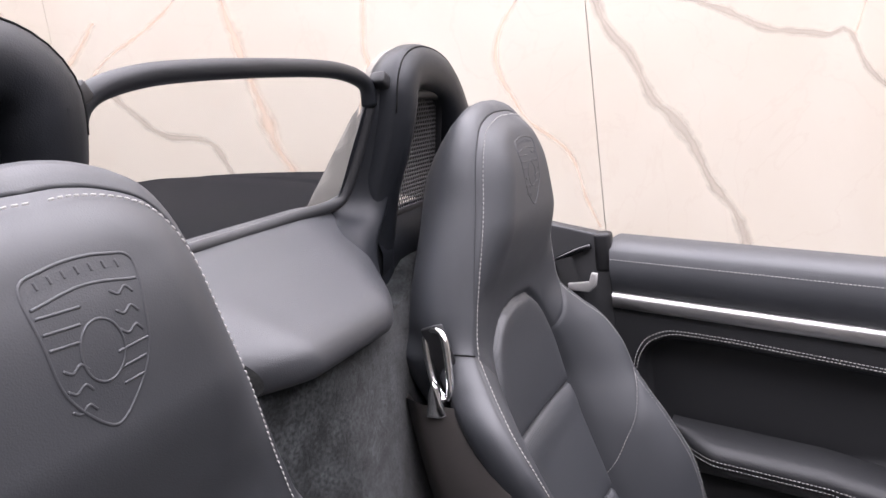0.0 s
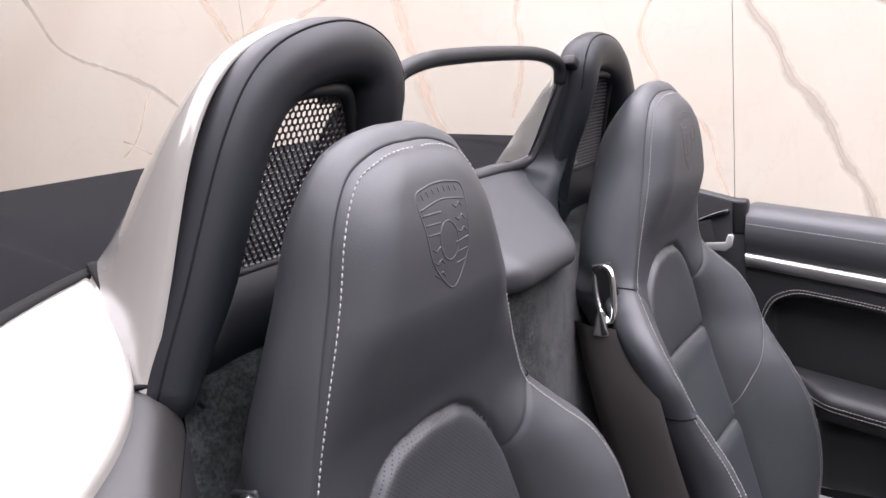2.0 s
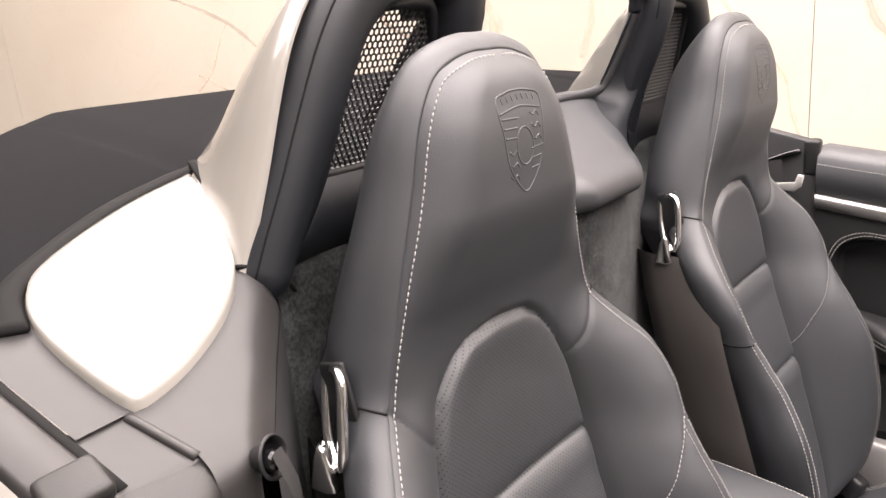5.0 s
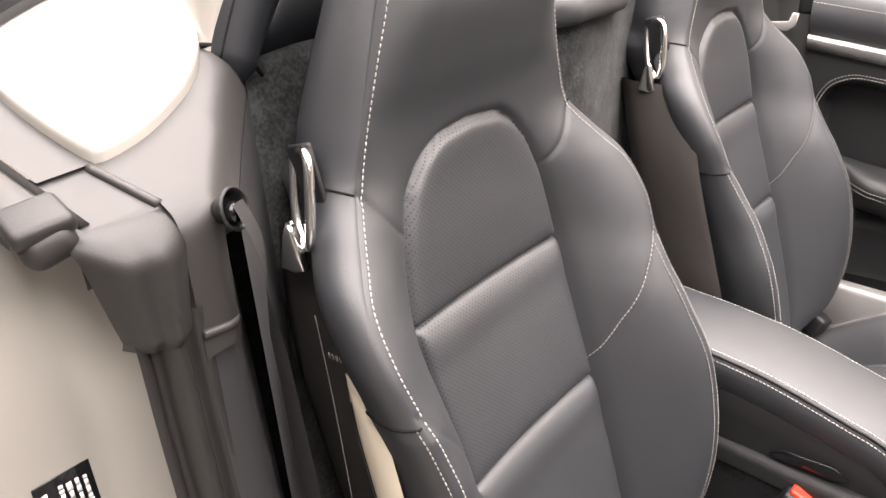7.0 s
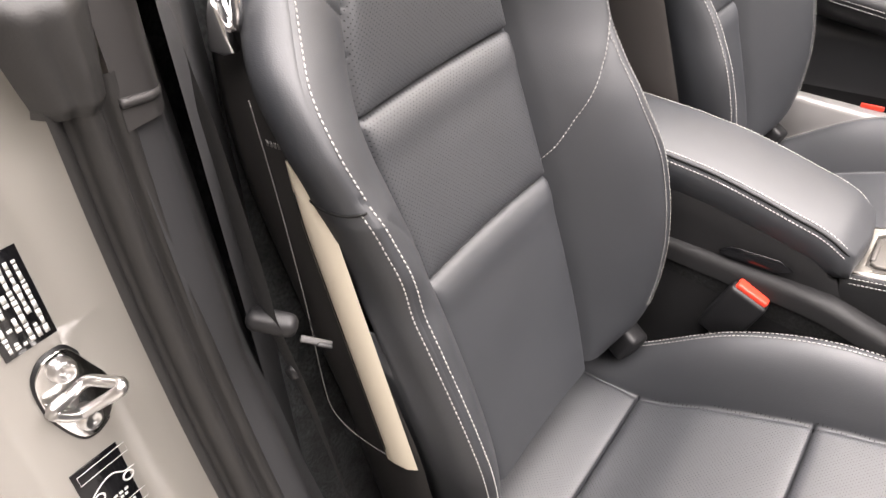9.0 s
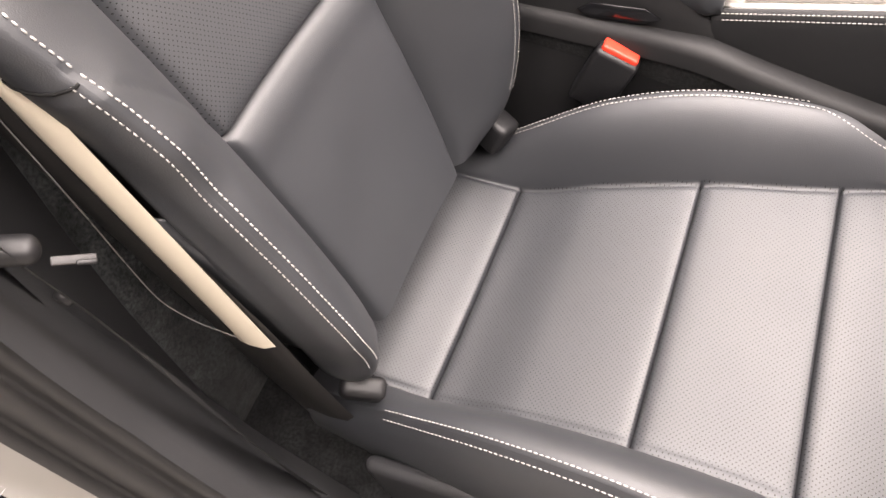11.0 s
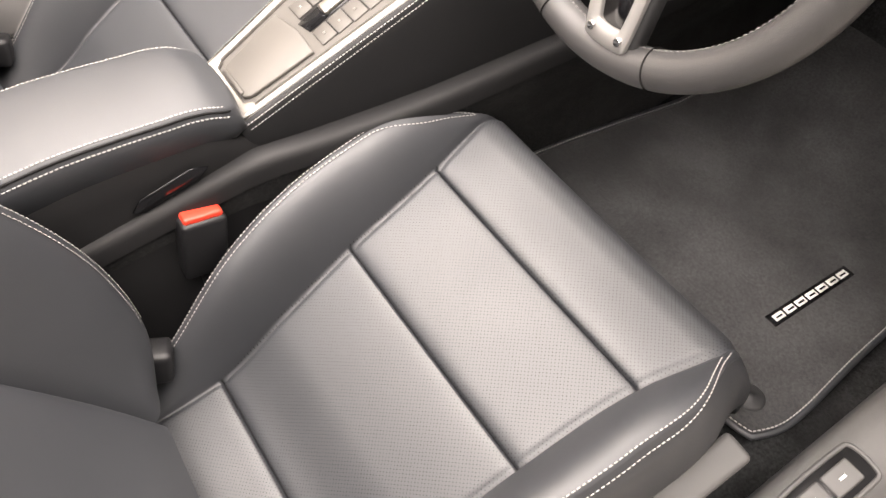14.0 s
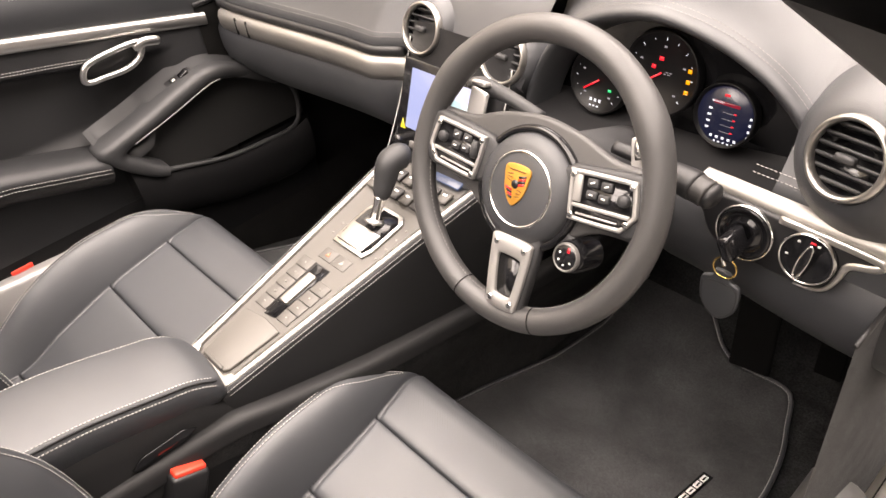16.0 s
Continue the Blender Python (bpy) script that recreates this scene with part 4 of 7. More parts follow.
MESH_LOOP = [(.425, -.257, 1.184), (.403, -.240, 1.24), (.386, -.222, 1.29), (.375, -.209, 1.318), (.356, -.205, 1.330), (.302, -.205, 1.332), (.283, -.208, 1.324), (.272, -.217, 1.30), (.249, -.236, 1.24),
             (.227, -.255, 1.190), (.236, -.259, 1.180), (.33, -.260, 1.177), (.412, -.260, 1.178)]


def make_hoop(s):
    hoop = thing("roll_hoop", (s * .33, -.22, 1.0), "padded dark grey rollover hoop with perforated mesh insert", "roll hoop", "roll hoops")
    drop = 0 if s > 0 else -.013
    n = len(ARCH)
    t = np.gradient(ARCH, axis=0)
    out = np.stack([-t[:, 2], np.zeros(n), t[:, 0]], 1)
    out *= np.sign(out[n // 2, 2])
    for _ in range(4):
        out[1:-1] = (out[:-2] + out[1:-1] + out[2:]) / 3
    out /= np.linalg.norm(out, axis=1)[:, None]
    slim = 1 - .62 * smoothstep(1.21, 1.10, ARCH[:, 2]) * (ARCH[:, 0] > .35)
    skin = np.stack([ARCH + out * (a * (slim[:, None] if a < 0 else 1)) + np.array([0, b, 0]) for a, b in PAD], 1)
    skin = np.concatenate([skin[:1] + [.012, -.035, -.030], skin], 0)
    skin[:, :, 2] += drop
    frame = loop_from(MESH_LOOP, 120) + [0, 0, drop]

    def shaped(name, bm, material, label="", **kw):
        return part(name, mir_x(bm, s), material, hoop, label, **kw)

    bm = grid_mesh(bmesh.new(), skin)
    bmesh.ops.recalc_face_normals(bm, faces=bm.faces)
    shaped("hoop_padding", bm, HOOP_SKIN, "soft padded hoop cover")
    shaped("piping", tube(skin[1:60, 5] + [0, .0004, 0], .0011, 6, up=(0, 1, 0)), SEAM)
    # lining funnels back to the mesh
    fa = np.arctan2(frame[:, 2] - 1.25 - drop, frame[:, 0] - .32)
    rowsl = []
    for q in skin[8:76, -1]:
        a = math.atan2(q[2] - 1.25 - drop, q[0] - .32)
        j = int(np.argmin(np.abs(np.angle(np.exp(1j * (fa - a))))))
        rowsl.append([q + [0, .002, 0], q * .75 + frame[j] * .25 + [0, -.004, 0], q * .4 + frame[j] * .6 + [0, -.004, 0], frame[j]])
    shaped("hoop_lining", grid_mesh(bmesh.new(), rowsl), PLASTIC_DARK)
    shaped("mesh_frame", tube(frame, .0075, 10, True, up=(0, 1, 0)), PLASTIC_DARK)
    sheet = hex_sheet([(.233, -.255, 1.186 + drop), (.418, -.255, 1.186 + drop), (.368, -.209, 1.324 + drop), (.288, -.209, 1.324 + drop)], .0070, .0030)
    shaped("mesh_insert", sheet, MESH_METAL, "perforated dark metal mesh", kind="stuff", smooth=False)
    lower = []
    for x in np.linspace(.215, .51, 26):
        top = 1.184 + drop - .75 * max(0, x - .43)
        side = .03 * smoothstep(.43, .51, x)
        lower.append([(x, -.262 + side, top + .004), (x, -.254 + side, top - .006), (x, -.243 + side, top - .024), (x, -.236 + side * .6, 1.140 + drop), (x, -.240 + side * .3, 1.115 + drop), (x, -.255, 1.095 + drop)])
    shaped("lower_panel", grid_mesh(bmesh.new(), lower, flip=True), HOOP_SKIN, "curved dark panel below the mesh")
    # inner leg: a broad face that sweeps down from the crown into the shelf
    edge = smooth_line([(.243, -.178, 1.325), (.241, -.186, 1.300), (.238, -.198, 1.268), (.232, -.219, 1.215), (.214, -.226, 1.180), (.188, -.224, 1.158), (.172, -.219, 1.140), (.155, -.208, 1.115), (.135, -.194, 1.092), (.113, -.183, 1.076)], 44)
    inner = smooth_line([(.214, -.208, 1.338), (.207, -.218, 1.312), (.202, -.236, 1.275), (.195, -.260, 1.222), (.176, -.270, 1.196), (.150, -.258, 1.186), (.135, -.240, 1.171), (.120, -.218, 1.148), (.108, -.198, 1.122), (.095, -.180, 1.096)], 44)
    rows = []
    for k, (a, b) in enumerate(zip(edge, inner)):
        f = k / 43
        mid = a * .5 + b * .5 + np.array([.004, .010, .004]) * (1 - f) * (1 if f < .5 else 2 * (1 - f))
        rows.append([a + [.016 * (1 - .3 * f), -.062, -.03 * f], a + [.016 * (1 - .3 * f), -.032, -.02 * f], a + [.014, -.010, -.004 * f], a + [.005, -.002, 0], a * .97 + b * .03 + [0, .001, .001], a * .8 + mid * .2 + [0, .003, .002], mid, b * .75 + mid * .25, b, b + [-.012, -.006, -.004]])
    rows = np.array(rows)[:-5] + [0, 0, drop * .5]
    shaped("hoop_web", grid_mesh(bmesh.new(), rows, flip=True), HOOP_SKIN, "smooth inner leg of the hoop")
    fill = [[a + [.002, -.004, 0], a + [.012, -.020, 0], (max(a[0] + .02, .238), -.258, a[2]), (max(a[0] + .03, .246), -.266, a[2] - .004)] for a in edge[14:36]]
    shaped("corner_fill", grid_mesh(bmesh.new(), np.array(fill) + [0, 0, drop * .5], flip=True), HOOP_SKIN)
    # painted fairing behind
    fair = []
    for q in ARCH_OUT:
        t = (q[2] - 1.10) / .292
        fair.append([(.30 + (q[0] - .30) * (k0 + (k1 - k0) * min(1, 2.2 * t)), y, zb + (zt - zb) * t) for y, zb, zt, k0, k1 in
                     ((-.236, 1.085, 1.350, .86, .86), (-.222, 1.098, 1.380, .96, .96), (-.214, 1.10, 1.386, .98, .98), (-.222, 1.102, 1.391, .995, .995), (-.235, 1.107, 1.389, .985, .995), (-.26, 1.122, 1.372, .935, .975), (-.30, 1.143, 1.335, .862, .93), (-.338, 1.166, 1.288, .792, .86), (-.370, 1.184, 1.240, .738, .80))])
    shell = np.array(fair)
    shell[:, :, 2] += drop
    inside = shell[:, :, 0] < .27
    shell[:, :, 2] = np.where(inside, np.minimum(shell[:, :, 2], 1.330 + drop + 1.14 * (shell[:, :, 1] + .249)), shell[:, :, 2])
    fair = shell
    keep = np.ones((len(fair) - 1, len(fair[0]) - 1), bool)
    keep[(shell[:-1, 4, 0] < .425) & (shell[:-1, 4, 0] > .238), 5:] = False
    keep[(shell[:-1, 4, 0] < .27) & (shell[:-1, 4, 2] < 1.29 + drop), :5] = False
    part("fairing", mir_x(grid_mesh(bmesh.new(), fair, flip=True, mask=keep), s), PAINT, hoop, "glossy white painted fairing")
    return hoop


MESH_METAL = node_mat("dark_mesh_metal", (0.035, 0.034, 0.034), 0.4, spec=0.6)
make_hoop(1)
make_hoop(-1)

# shelf panel between the hoops
shelf = thing("rear_centre_panel", (0, -.2, 1.06), "smooth dark grey moulded panel between the roll hoops", "trim panel")
prof = smooth_line([(-.290, 1.206), (-.262, 1.190), (-.235, 1.168), (-.205, 1.145), (-.178, 1.126), (-.158, 1.113), (-.147, 1.100), (-.145, 1.085), (-.154, 1.075), (-.18, 1.071)], 46)
rows = []
for x in np.linspace(-1, 1, 61):
    col = []
    for i, (y, z) in enumerate(prof):
        f = i / 45
        half = float(np.interp(f, (0, .25, .5, .7, .8, 1), (.190, .172, .150, .122, .112, .105)))
        chamfer = max(0, abs(x) - .55) / .45
        col.append((x * half, y - .035 * chamfer ** 1.4 * f, z - .010 * chamfer ** 2 * (1 - f)))
    rows.append(col)
part("panel_skin", grid_mesh(bmesh.new(), rows, flip=False), DASH_LEATHER, shelf)
# lower rim, dark so that it doubles as the shadow line above the carpet
part("rim_and_shade", tube([r[-1] for r in rows], .0035, 8), PLASTIC_DARK, shelf, "dark lower rim that also draws the shadow line under the lip")

# wind deflector
defl = thing("wind_deflector", (0, -.24, 1.19), "clear glass wind deflector in a slim dark frame", "wind deflector")
half = [(.0, -.213, 1.357), (.08, -.213, 1.356), (.135, -.214, 1.353), (.178, -.215, 1.345), (.200, -.216, 1.333), (.207, -.220, 1.312), (.203, -.241, 1.262), (.195, -.262, 1.216), (.178, -.271, 1.200), (.10, -.275, 1.198), (0, -.277, 1.197)]
loop = np.array(half + [(-x, y, z) for x, y, z in half[::-1][1:-1]])
part("top_bar", tube(smooth_line([(-x, y, z) for x, y, z in half[:6][::-1]] + half[1:6], 80), .0095, 14, up=(0, 1, 0)), HOOP_SKIN, defl, "padded top rail")
part("lower_frame", tube(smooth_line(half[5:] + [(-x, y, z) for x, y, z in half[5:-1][::-1]], 110), .0075, 10, up=(.3, 1, .3)), PLASTIC, defl)
ring = smooth_line(loop, 120, True)
pane = bmesh.new()
vs = [pane.verts.new((q[0], -.214 - .39 * (1.357 - q[2]), q[2])) for q in ring]
pane.faces.new(vs)
geo = bmesh.ops.extrude_face_region(pane, geom=pane.faces[:])
bmesh.ops.translate(pane, verts=[g for g in geo["geom"] if isinstance(g, bmesh.types.BMVert)], vec=(0, -.004, 0))
bmesh.ops.recalc_face_normals(pane, faces=pane.faces)
GLASS = bpy.data.materials.new("clear_glass")
GLASS.use_nodes = True
gb = GLASS.node_tree.nodes["Principled BSDF"]
gb.inputs["Transmission Weight"].default_value, gb.inputs["Roughness"].default_value, gb.inputs["IOR"].default_value = 1.0, 0.0, 1.1
gb.inputs["Base Color"].default_value = (0.93, 0.94, 0.94, 1)
glass_pane = part("pane", pane, GLASS, defl, "clear flat pane", smooth=False)
glass_pane.visible_shadow = False
for s in (1, -1):
    part("mount_clip", rbox(.03, .02, .016, Matrix.Translation((s * .218, -.204, 1.336)) @ pose(0, 0, 0, 0, s * 30, 0), .003), PLASTIC_DARK, defl)

# folded roof
roof = thing("folded_soft_top", (0, -.7, 1.1), "folded black fabric roof lying behind the hoops", "soft top")
rows = []
for x in np.linspace(-.70, .70, 141):
    col = []
    for v in np.linspace(0, 1, 60):
        near = -.362 + .095 * float(smoothstep(.50, .72, abs(x)))
        far = -.93 + .36 * max(0, (abs(x) - .33) / .37) ** 1.3
        y = near + (far - near) * v
        zn = quarter_z(abs(x), near) - .008 if abs(x) > .46 else 1.172
        z = zn + (1.252 - .16 * max(0, abs(x) - .40) - zn) * v ** .7 - .045 * (max(0, v - .78) / .22) ** 2 - .012 * math.exp(-(v / .03) ** 2)
        z += .002 * noise.noise(Vector((x * 4, y * 4, 0)))
        col.append((x, y, z))
    col.append((x, col[-1][1] - .02, col[-1][2] - .2))
    rows.append(col)
part("fabric_panel", grid_mesh(bmesh.new(), rows, flip=True), SOFT_TOP, roof)
seam_pts = smooth_line([(.66, -.42, 1.135), (.60, -.50, 1.172), (.53, -.50, 1.185), (.47, -.46, 1.188), (.42, -.40, 1.18)], 40)
part("fabric_seam", tube(seam_pts, .0016, 6), SEAM, roof)
for k in range(4):
    a = (.70 - .012 * k, -.36 - .018 * k, 1.118 + .004 * k)
    part("script_mark", tube(smooth_line([a, (a[0] - .006, a[1] - .006, a[2] + .006), (a[0] + .002, a[1] - .012, a[2] + .006), (a[0] - .008, a[1] - .016, a[2] + .01)], 16), .0012, 6), PLASTIC_DARK, roof)

# rear quarter on the driver's side
car = thing("roadster", (0, -.3, .2), "glossy white painted body of an open roadster", "car")
pan = loop_from([(.482, -.352), (.512, -.275), (.541, -.222), (.581, -.183), (.634, -.153), (.676, -.141), (.686, -.147), (.693, -.19), (.694, -.235), (.684, -.269), (.656, -.297), (.575, -.334), (.50, -.355)], 80)
rows = []
c0 = pan.mean(0)
for f in (0, .35, .6, .8, .93, .985, 1.0, 1.0):
    rows.append([(*(c0 + (q - c0) * f), quarter_z(*(c0 + (q - c0) * f)) + .009 - .004 * f ** 4 - (.004 if f > .99 else 0)) for q in pan])
rows[-1] = [(x, y, z - .012) for x, y, z in rows[-1]]
bm = grid_mesh(bmesh.new(), rows, close_v=True, flip=False)
bmesh.ops.remove_doubles(bm, verts=bm.verts, dist=1e-6)
bmesh.ops.recalc_face_normals(bm, faces=bm.faces)
part("quarter_panel", bm, PAINT, car, "white painted top of the rear quarter")
def sunk(points, dz):
    return [(x, y, quarter_z(x, y) + dz) for x, y in points]


part("shut_gap", tube(smooth_line(sunk([(.470, -.370), (.485, -.328), (.504, -.275), (.521, -.243)], .008), 30), .0055, 8, flat=.5), SEAM, car, "dark gap beside the fairing")
part("roof_gap", tube(smooth_line(sunk([(.464, -.374), (.50, -.368), (.575, -.347), (.650, -.311), (.690, -.283), (.706, -.245)], -.002), 40), .0115, 8, flat=.5), SEAM, car, "dark gap beside the folded roof")
# jamb facing the door opening, and the flank outside it
jamb = []
for z in np.linspace(.20, 1.06, 30):
    o = .02 * smoothstep(.95, 1.06, z)
    jamb.append([(.66, -.10, z), (.705, -.118 - o, z), (.715, -.126 - o, z), (.745, -.130 - o, z), (.80, -.132 - o, z), (.83, -.136 - o, z), (.845, -.15 - o, z), (.85, -.2 - o, z), (.86, -.5, z - .01), (.87, -1.2, z - .06)])
part("door_jamb", grid_mesh(bmesh.new(), jamb), PAINT, car, "white painted door jamb")
flank = [[(.87 - .10 * t ** 3, y, 1.03 + .07 * t - .06 * (-.3 - y)) for t in np.linspace(0, 1, 8)] for y in np.linspace(-.14, -1.2, 12)]
part("rear_flank", grid_mesh(bmesh.new(), flank), PAINT, car)
part("sill", rbox(.15, 1.6, .16, Matrix.Translation((.79, .72, .21)), .04, 4), PAINT, car, "white painted outer sill")

pillar = thing("pillar_trim", (.66, -.08, .3), "dark grey moulded pillar trim beside the door opening", "pillar trim")
# covers over the quarter: behind, and in front with a rounded fold down to the rolled lip
def inner_x(y):
    return float(np.interp(y, (-.285, -.21, -.198, -.14, -.086, -.07), (.489, .513, .521, .577, .627, .636)))


def slot_x(y):
    return float(np.interp(y, (-.40, -.206, -.111, -.08), (.748, .732, .720, .717)))


rows = []
for y in np.linspace(-.30, -.143, 16):
    row = []
    for v in np.linspace(0, 1, 36):
        x = inner_x(y) + (slot_x(y) - .003 - inner_x(y)) * v
        row.append((x, y, quarter_z(x, y) - .004 - .030 * (1 - min(1, (x - inner_x(y)) / .026)) ** 2.4))
    rows.append(row)
part("rear_cover", grid_mesh(bmesh.new(), rows), TRIM_GREY, pillar, "satin grey cover round the painted panel")
rows = []
prof = [(y, 0.0) for y in np.linspace(-.143, -.092, 8)]
prof += [(-.092 + .020 * math.sin(a), .020 * (1 - math.cos(a))) for a in np.linspace(.2, math.pi / 2, 8)]
prof += [(-.072 + .003 * k, .020 + .080 * k) for k in np.linspace(.08, 1, 12)]
for y, d in prof:
    row = []
    down = min(1, d / .10)
    for v in np.linspace(0, 1, 30):
        x0 = inner_x(min(y, -.074)) + .005 * down
        x1 = .688 - .013 * min(1, (y + .143) / .05) - .010 * smoothstep(0, .12, d) + .014 * down
        x = x0 + (x1 - x0) * v
        e = (1 - min(1, (x - x0) / .022)) ** 2.4
        z = quarter_z(x, min(y, -.086)) - .004 - d
        row.append((x, y - .022 * e * smoothstep(.0, .02, d), z - .026 * e * (1 - down)))
    rows.append(row)
part("upper_cover", grid_mesh(bmesh.new(), rows), TRIM_GREY, pillar, "satin grey upper cover")
inner = []
for y in np.linspace(-.300, -.080, 16):
    top = quarter_z(inner_x(y), y) - .030
    inner.append([(inner_x(y) + .014 * (1 - k) * 0 - .0005, y, .30 + (top - .30) * k) for k in np.linspace(0, 1, 16)])
part("inner_face", grid_mesh(bmesh.new(), inner, flip=True), PLASTIC, pillar)
lipx = np.linspace(.644, .679, 16)
part("skirt_lip", tube([(x, -.0690 - .022 * (1 - min(1, (x - .641) / .022)) ** 2.4, .980 + .15 * (x - .648)) for x in lipx], .0032, 10), TRIM_GREY, pillar, "rolled lower lip of the cover")
rows = []
for z in np.linspace(.25, 1.0, 50):
    yf = float(np.interp(z, (.25, .36, .45, .6, .75, 1.0), (.16, .07, .02, -.03, -.062, -.074)))
    rows.append([(.680 - .010 * k, yf - .002 * k, z) for k in (0, 1, 2)] + [(.654 - .006 * k, yf - .004 - .003 * k * k, z) for k in (0, 1, 2)] + [(.624, yf - .035, z), (.604, yf - .085, z), (.585, yf - .12, z)])
part("lower_trim", grid_mesh(bmesh.new(), rows), PLASTIC, pillar)
part("cover_joint", tube(smooth_line([(.540, -.226, 1.130), (.529, -.216, 1.128), (.515, -.206, 1.120), (.504, -.204, 1.109), (.494, -.210, 1.098)], 20), .0022, 6), SEAM, pillar)
# sunken tray towards the window slot
rows = []
for y in np.linspace(-.152, -.092, 12):
    x0 = .690 - .013 * min(1, (y + .143) / .05)
    rows.append([(x, y, quarter_z(x, y) - .0065) for x in np.linspace(x0 - .006, slot_x(y) + .014 * smoothstep(-.12, -.1, y), 8)])
rows.append([(x, y + .004, z - .006) for x, y, z in rows[-1]])
rows.append([(x, y + .0005, z - .022) for x, y, z in rows[-1]])
part("cover_tray", grid_mesh(bmesh.new(), rows), TRIM_GREY, pillar)
rib = np.array([(.688 - .013 * t, -.143 + .05 * t) for t in np.linspace(0, 1, 12)])
part("cover_rib", tube([(x, y, quarter_z(x, y) - .0065) for x, y in rib], .0038, 10), TRIM_GREY, pillar, "raised rib along the tray")
mouth = lathe([(.0, -.012), (.008, -.012), (.011, -.004), (.0125, .001), (.0135, .0015), (.0145, 0)], 28, Matrix.Translation((.641, -.066, 1.058)) @ pose(0, 0, 0, -78, 0, 20))
belt_mouth = part("belt_mouth", mouth, PLASTIC_DARK, pillar, "round belt outlet")
ball = bmesh.new()
bmesh.ops.create_uvsphere(ball, u_segments=20, v_segments=12, radius=.0075, matrix=Matrix.Translation((.642, -.068, 1.055)))
part("belt_roller", ball, GLOSS_BLACK, belt_mouth)
seal = thing("door_seal", (.69, -.09, .25), "ribbed black rubber door seal", "door seal")
path = smooth_line([(.0, -.092, 1.004), (.0, -.092, .98), (0, -.092, .9), (0, -.080, .75), (0, -.05, .6), (0, .0, .45), (0, .06, .36), (0, .16, .31), (0, .30, .30)], 70)
xs = np.linspace(0, 1, 25)
bump = .016 * np.abs(np.sin(np.pi * xs * 2.5)) ** .6 + .010 * np.sin(np.pi * xs)
rows = []
for i, p in enumerate(path):
    t = path[min(i + 1, 69)] - path[max(i - 1, 0)]
    n2 = np.array([0, -t[2], t[1]])
    n2 /= np.linalg.norm(n2)
    wob = 1 + .12 * noise.noise(Vector((0, 0, p[2] * 9)))
    rows.append([p + n2 * b * wob + [.664 + .056 * x, 0, 0] for x, b in zip(xs, bump)])
part("seal_lip", grid_mesh(bmesh.new(), rows), RUBBER, seal)
cap = []
for i in range(30):
    f = i / 29
    a = min(1, i / 8) * math.pi / 2
    z = 1.043 + .024 * math.cos(a) - .058 * max(0, i - 8) / 21
    back = .006 * max(0, (i - 26) / 3)
    xl = float(np.interp(z, (.984, 1.066), (.680, .664)))
    xr = float(np.interp(z, (.984, .999, 1.047, 1.078), (.722, .724, .733, .738)))
    row = []
    for k in np.linspace(0, 1, 26):
        x = xl + (xr - xl) * k
        b = 1 - abs(2 * k - 1) ** 3.2
        ridge = .0035 * math.exp(-((k - .42) / .10) ** 2) - .0025 * math.exp(-((k - .62) / .07) ** 2)
        yf = -.083 + .020 * b + ridge * min(1, 1.5 * f) - back
        row.append((x, -.112 + (yf + .112) * math.sin(a) ** .8, z + .004 * k * smoothstep(.7, 1, f)))
    cap.append(row)
part("seal_cap", grid_mesh(bmesh.new(), cap, flip=True), RUBBER, seal, "moulded rubber end cap")
end = thing("window_guide_block", (.75, -.085, 1.07), "black rubber end block of the window guide", "window guide")
part("block", rbox(.036, .034, .013, Matrix.Translation((.741, -.108, 1.077)) @ pose(0, 0, 0, -14, 6, -8), .005, 3), RUBBER, end)
part("block_nose", rbox(.032, .030, .022, Matrix.Translation((.740, -.104, 1.064)) @ pose(0, 0, 0, 6, 16, -10), .010, 5), RUBBER, end)
guide = [(slot_x(y), y, quarter_z(slot_x(y), y) - .0065) for y in np.linspace(-.40, -.10, 24)]
part("guide_channel", tube(guide, .0038, 8, flat=.6), SEAM, end, "black slot for the window")
rows = []
for y in np.linspace(-.40, -.108, 20):
    x0 = slot_x(y) + .004
    rows.append([(x0 + d, y, quarter_z(x0, y) + h) for d, h in ((0, -.014), (0, -.004), (.003, -.002), (.016, -.002), (.030, -.003), (.033, -.005), (.034, -.011))])
part("guide_rail", grid_mesh(bmesh.new(), rows), TRIM_GREY, end, "satin grey outer rail of the window slot")

# labels and striker on the jamb
def jamb_label(cx, cz, w, h, rot, rows_n):
    lab = thing("jamb_label", (cx, -.1305, cz), "black information label with white print on the jamb", "label", "jamb labels")
    m = Matrix.Translation((cx, -.1305, cz)) @ pose(0, 0, 0, -90, 0, 0) @ pose(0, 0, 0, 0, 0, 180 + rot)
    part("label_plate", rbox(w, h, .0012, m, .0003, 1), GLOSS_BLACK, lab)
    for r in range(rows_n):
        xx = -w * .42 + w * .84 * (r + .5) / rows_n
        y = -h * .44
        while y < h * .38:
            ln = h * random.uniform(.03, .10)
            part("print_bar", rbox(w * .5 / rows_n * random.uniform(.7, 1.2), min(ln, h * .44 - y), .0006, m @ Matrix.Translation((xx, y + ln / 2, .0008)), 0), WHITE_PRINT, lab)
            y += ln + h * random.choice((.012, .012, .015, .12))


jamb_label(.7645, .865, .038, .076, 0, 6)
tyre = thing("jamb_label", (.760, -.1305, .634), "black tyre pressure label with white car outline and print", "label", "jamb labels")
MT = Matrix.Translation((.760, -.1305, .634)) @ pose(0, 0, 0, -90, 0, 0) @ pose(0, 0, 0, 0, 0, 180)
part("label_plate", rbox(.050, .145, .0012, MT, .0003, 1), GLOSS_BLACK, tyre)


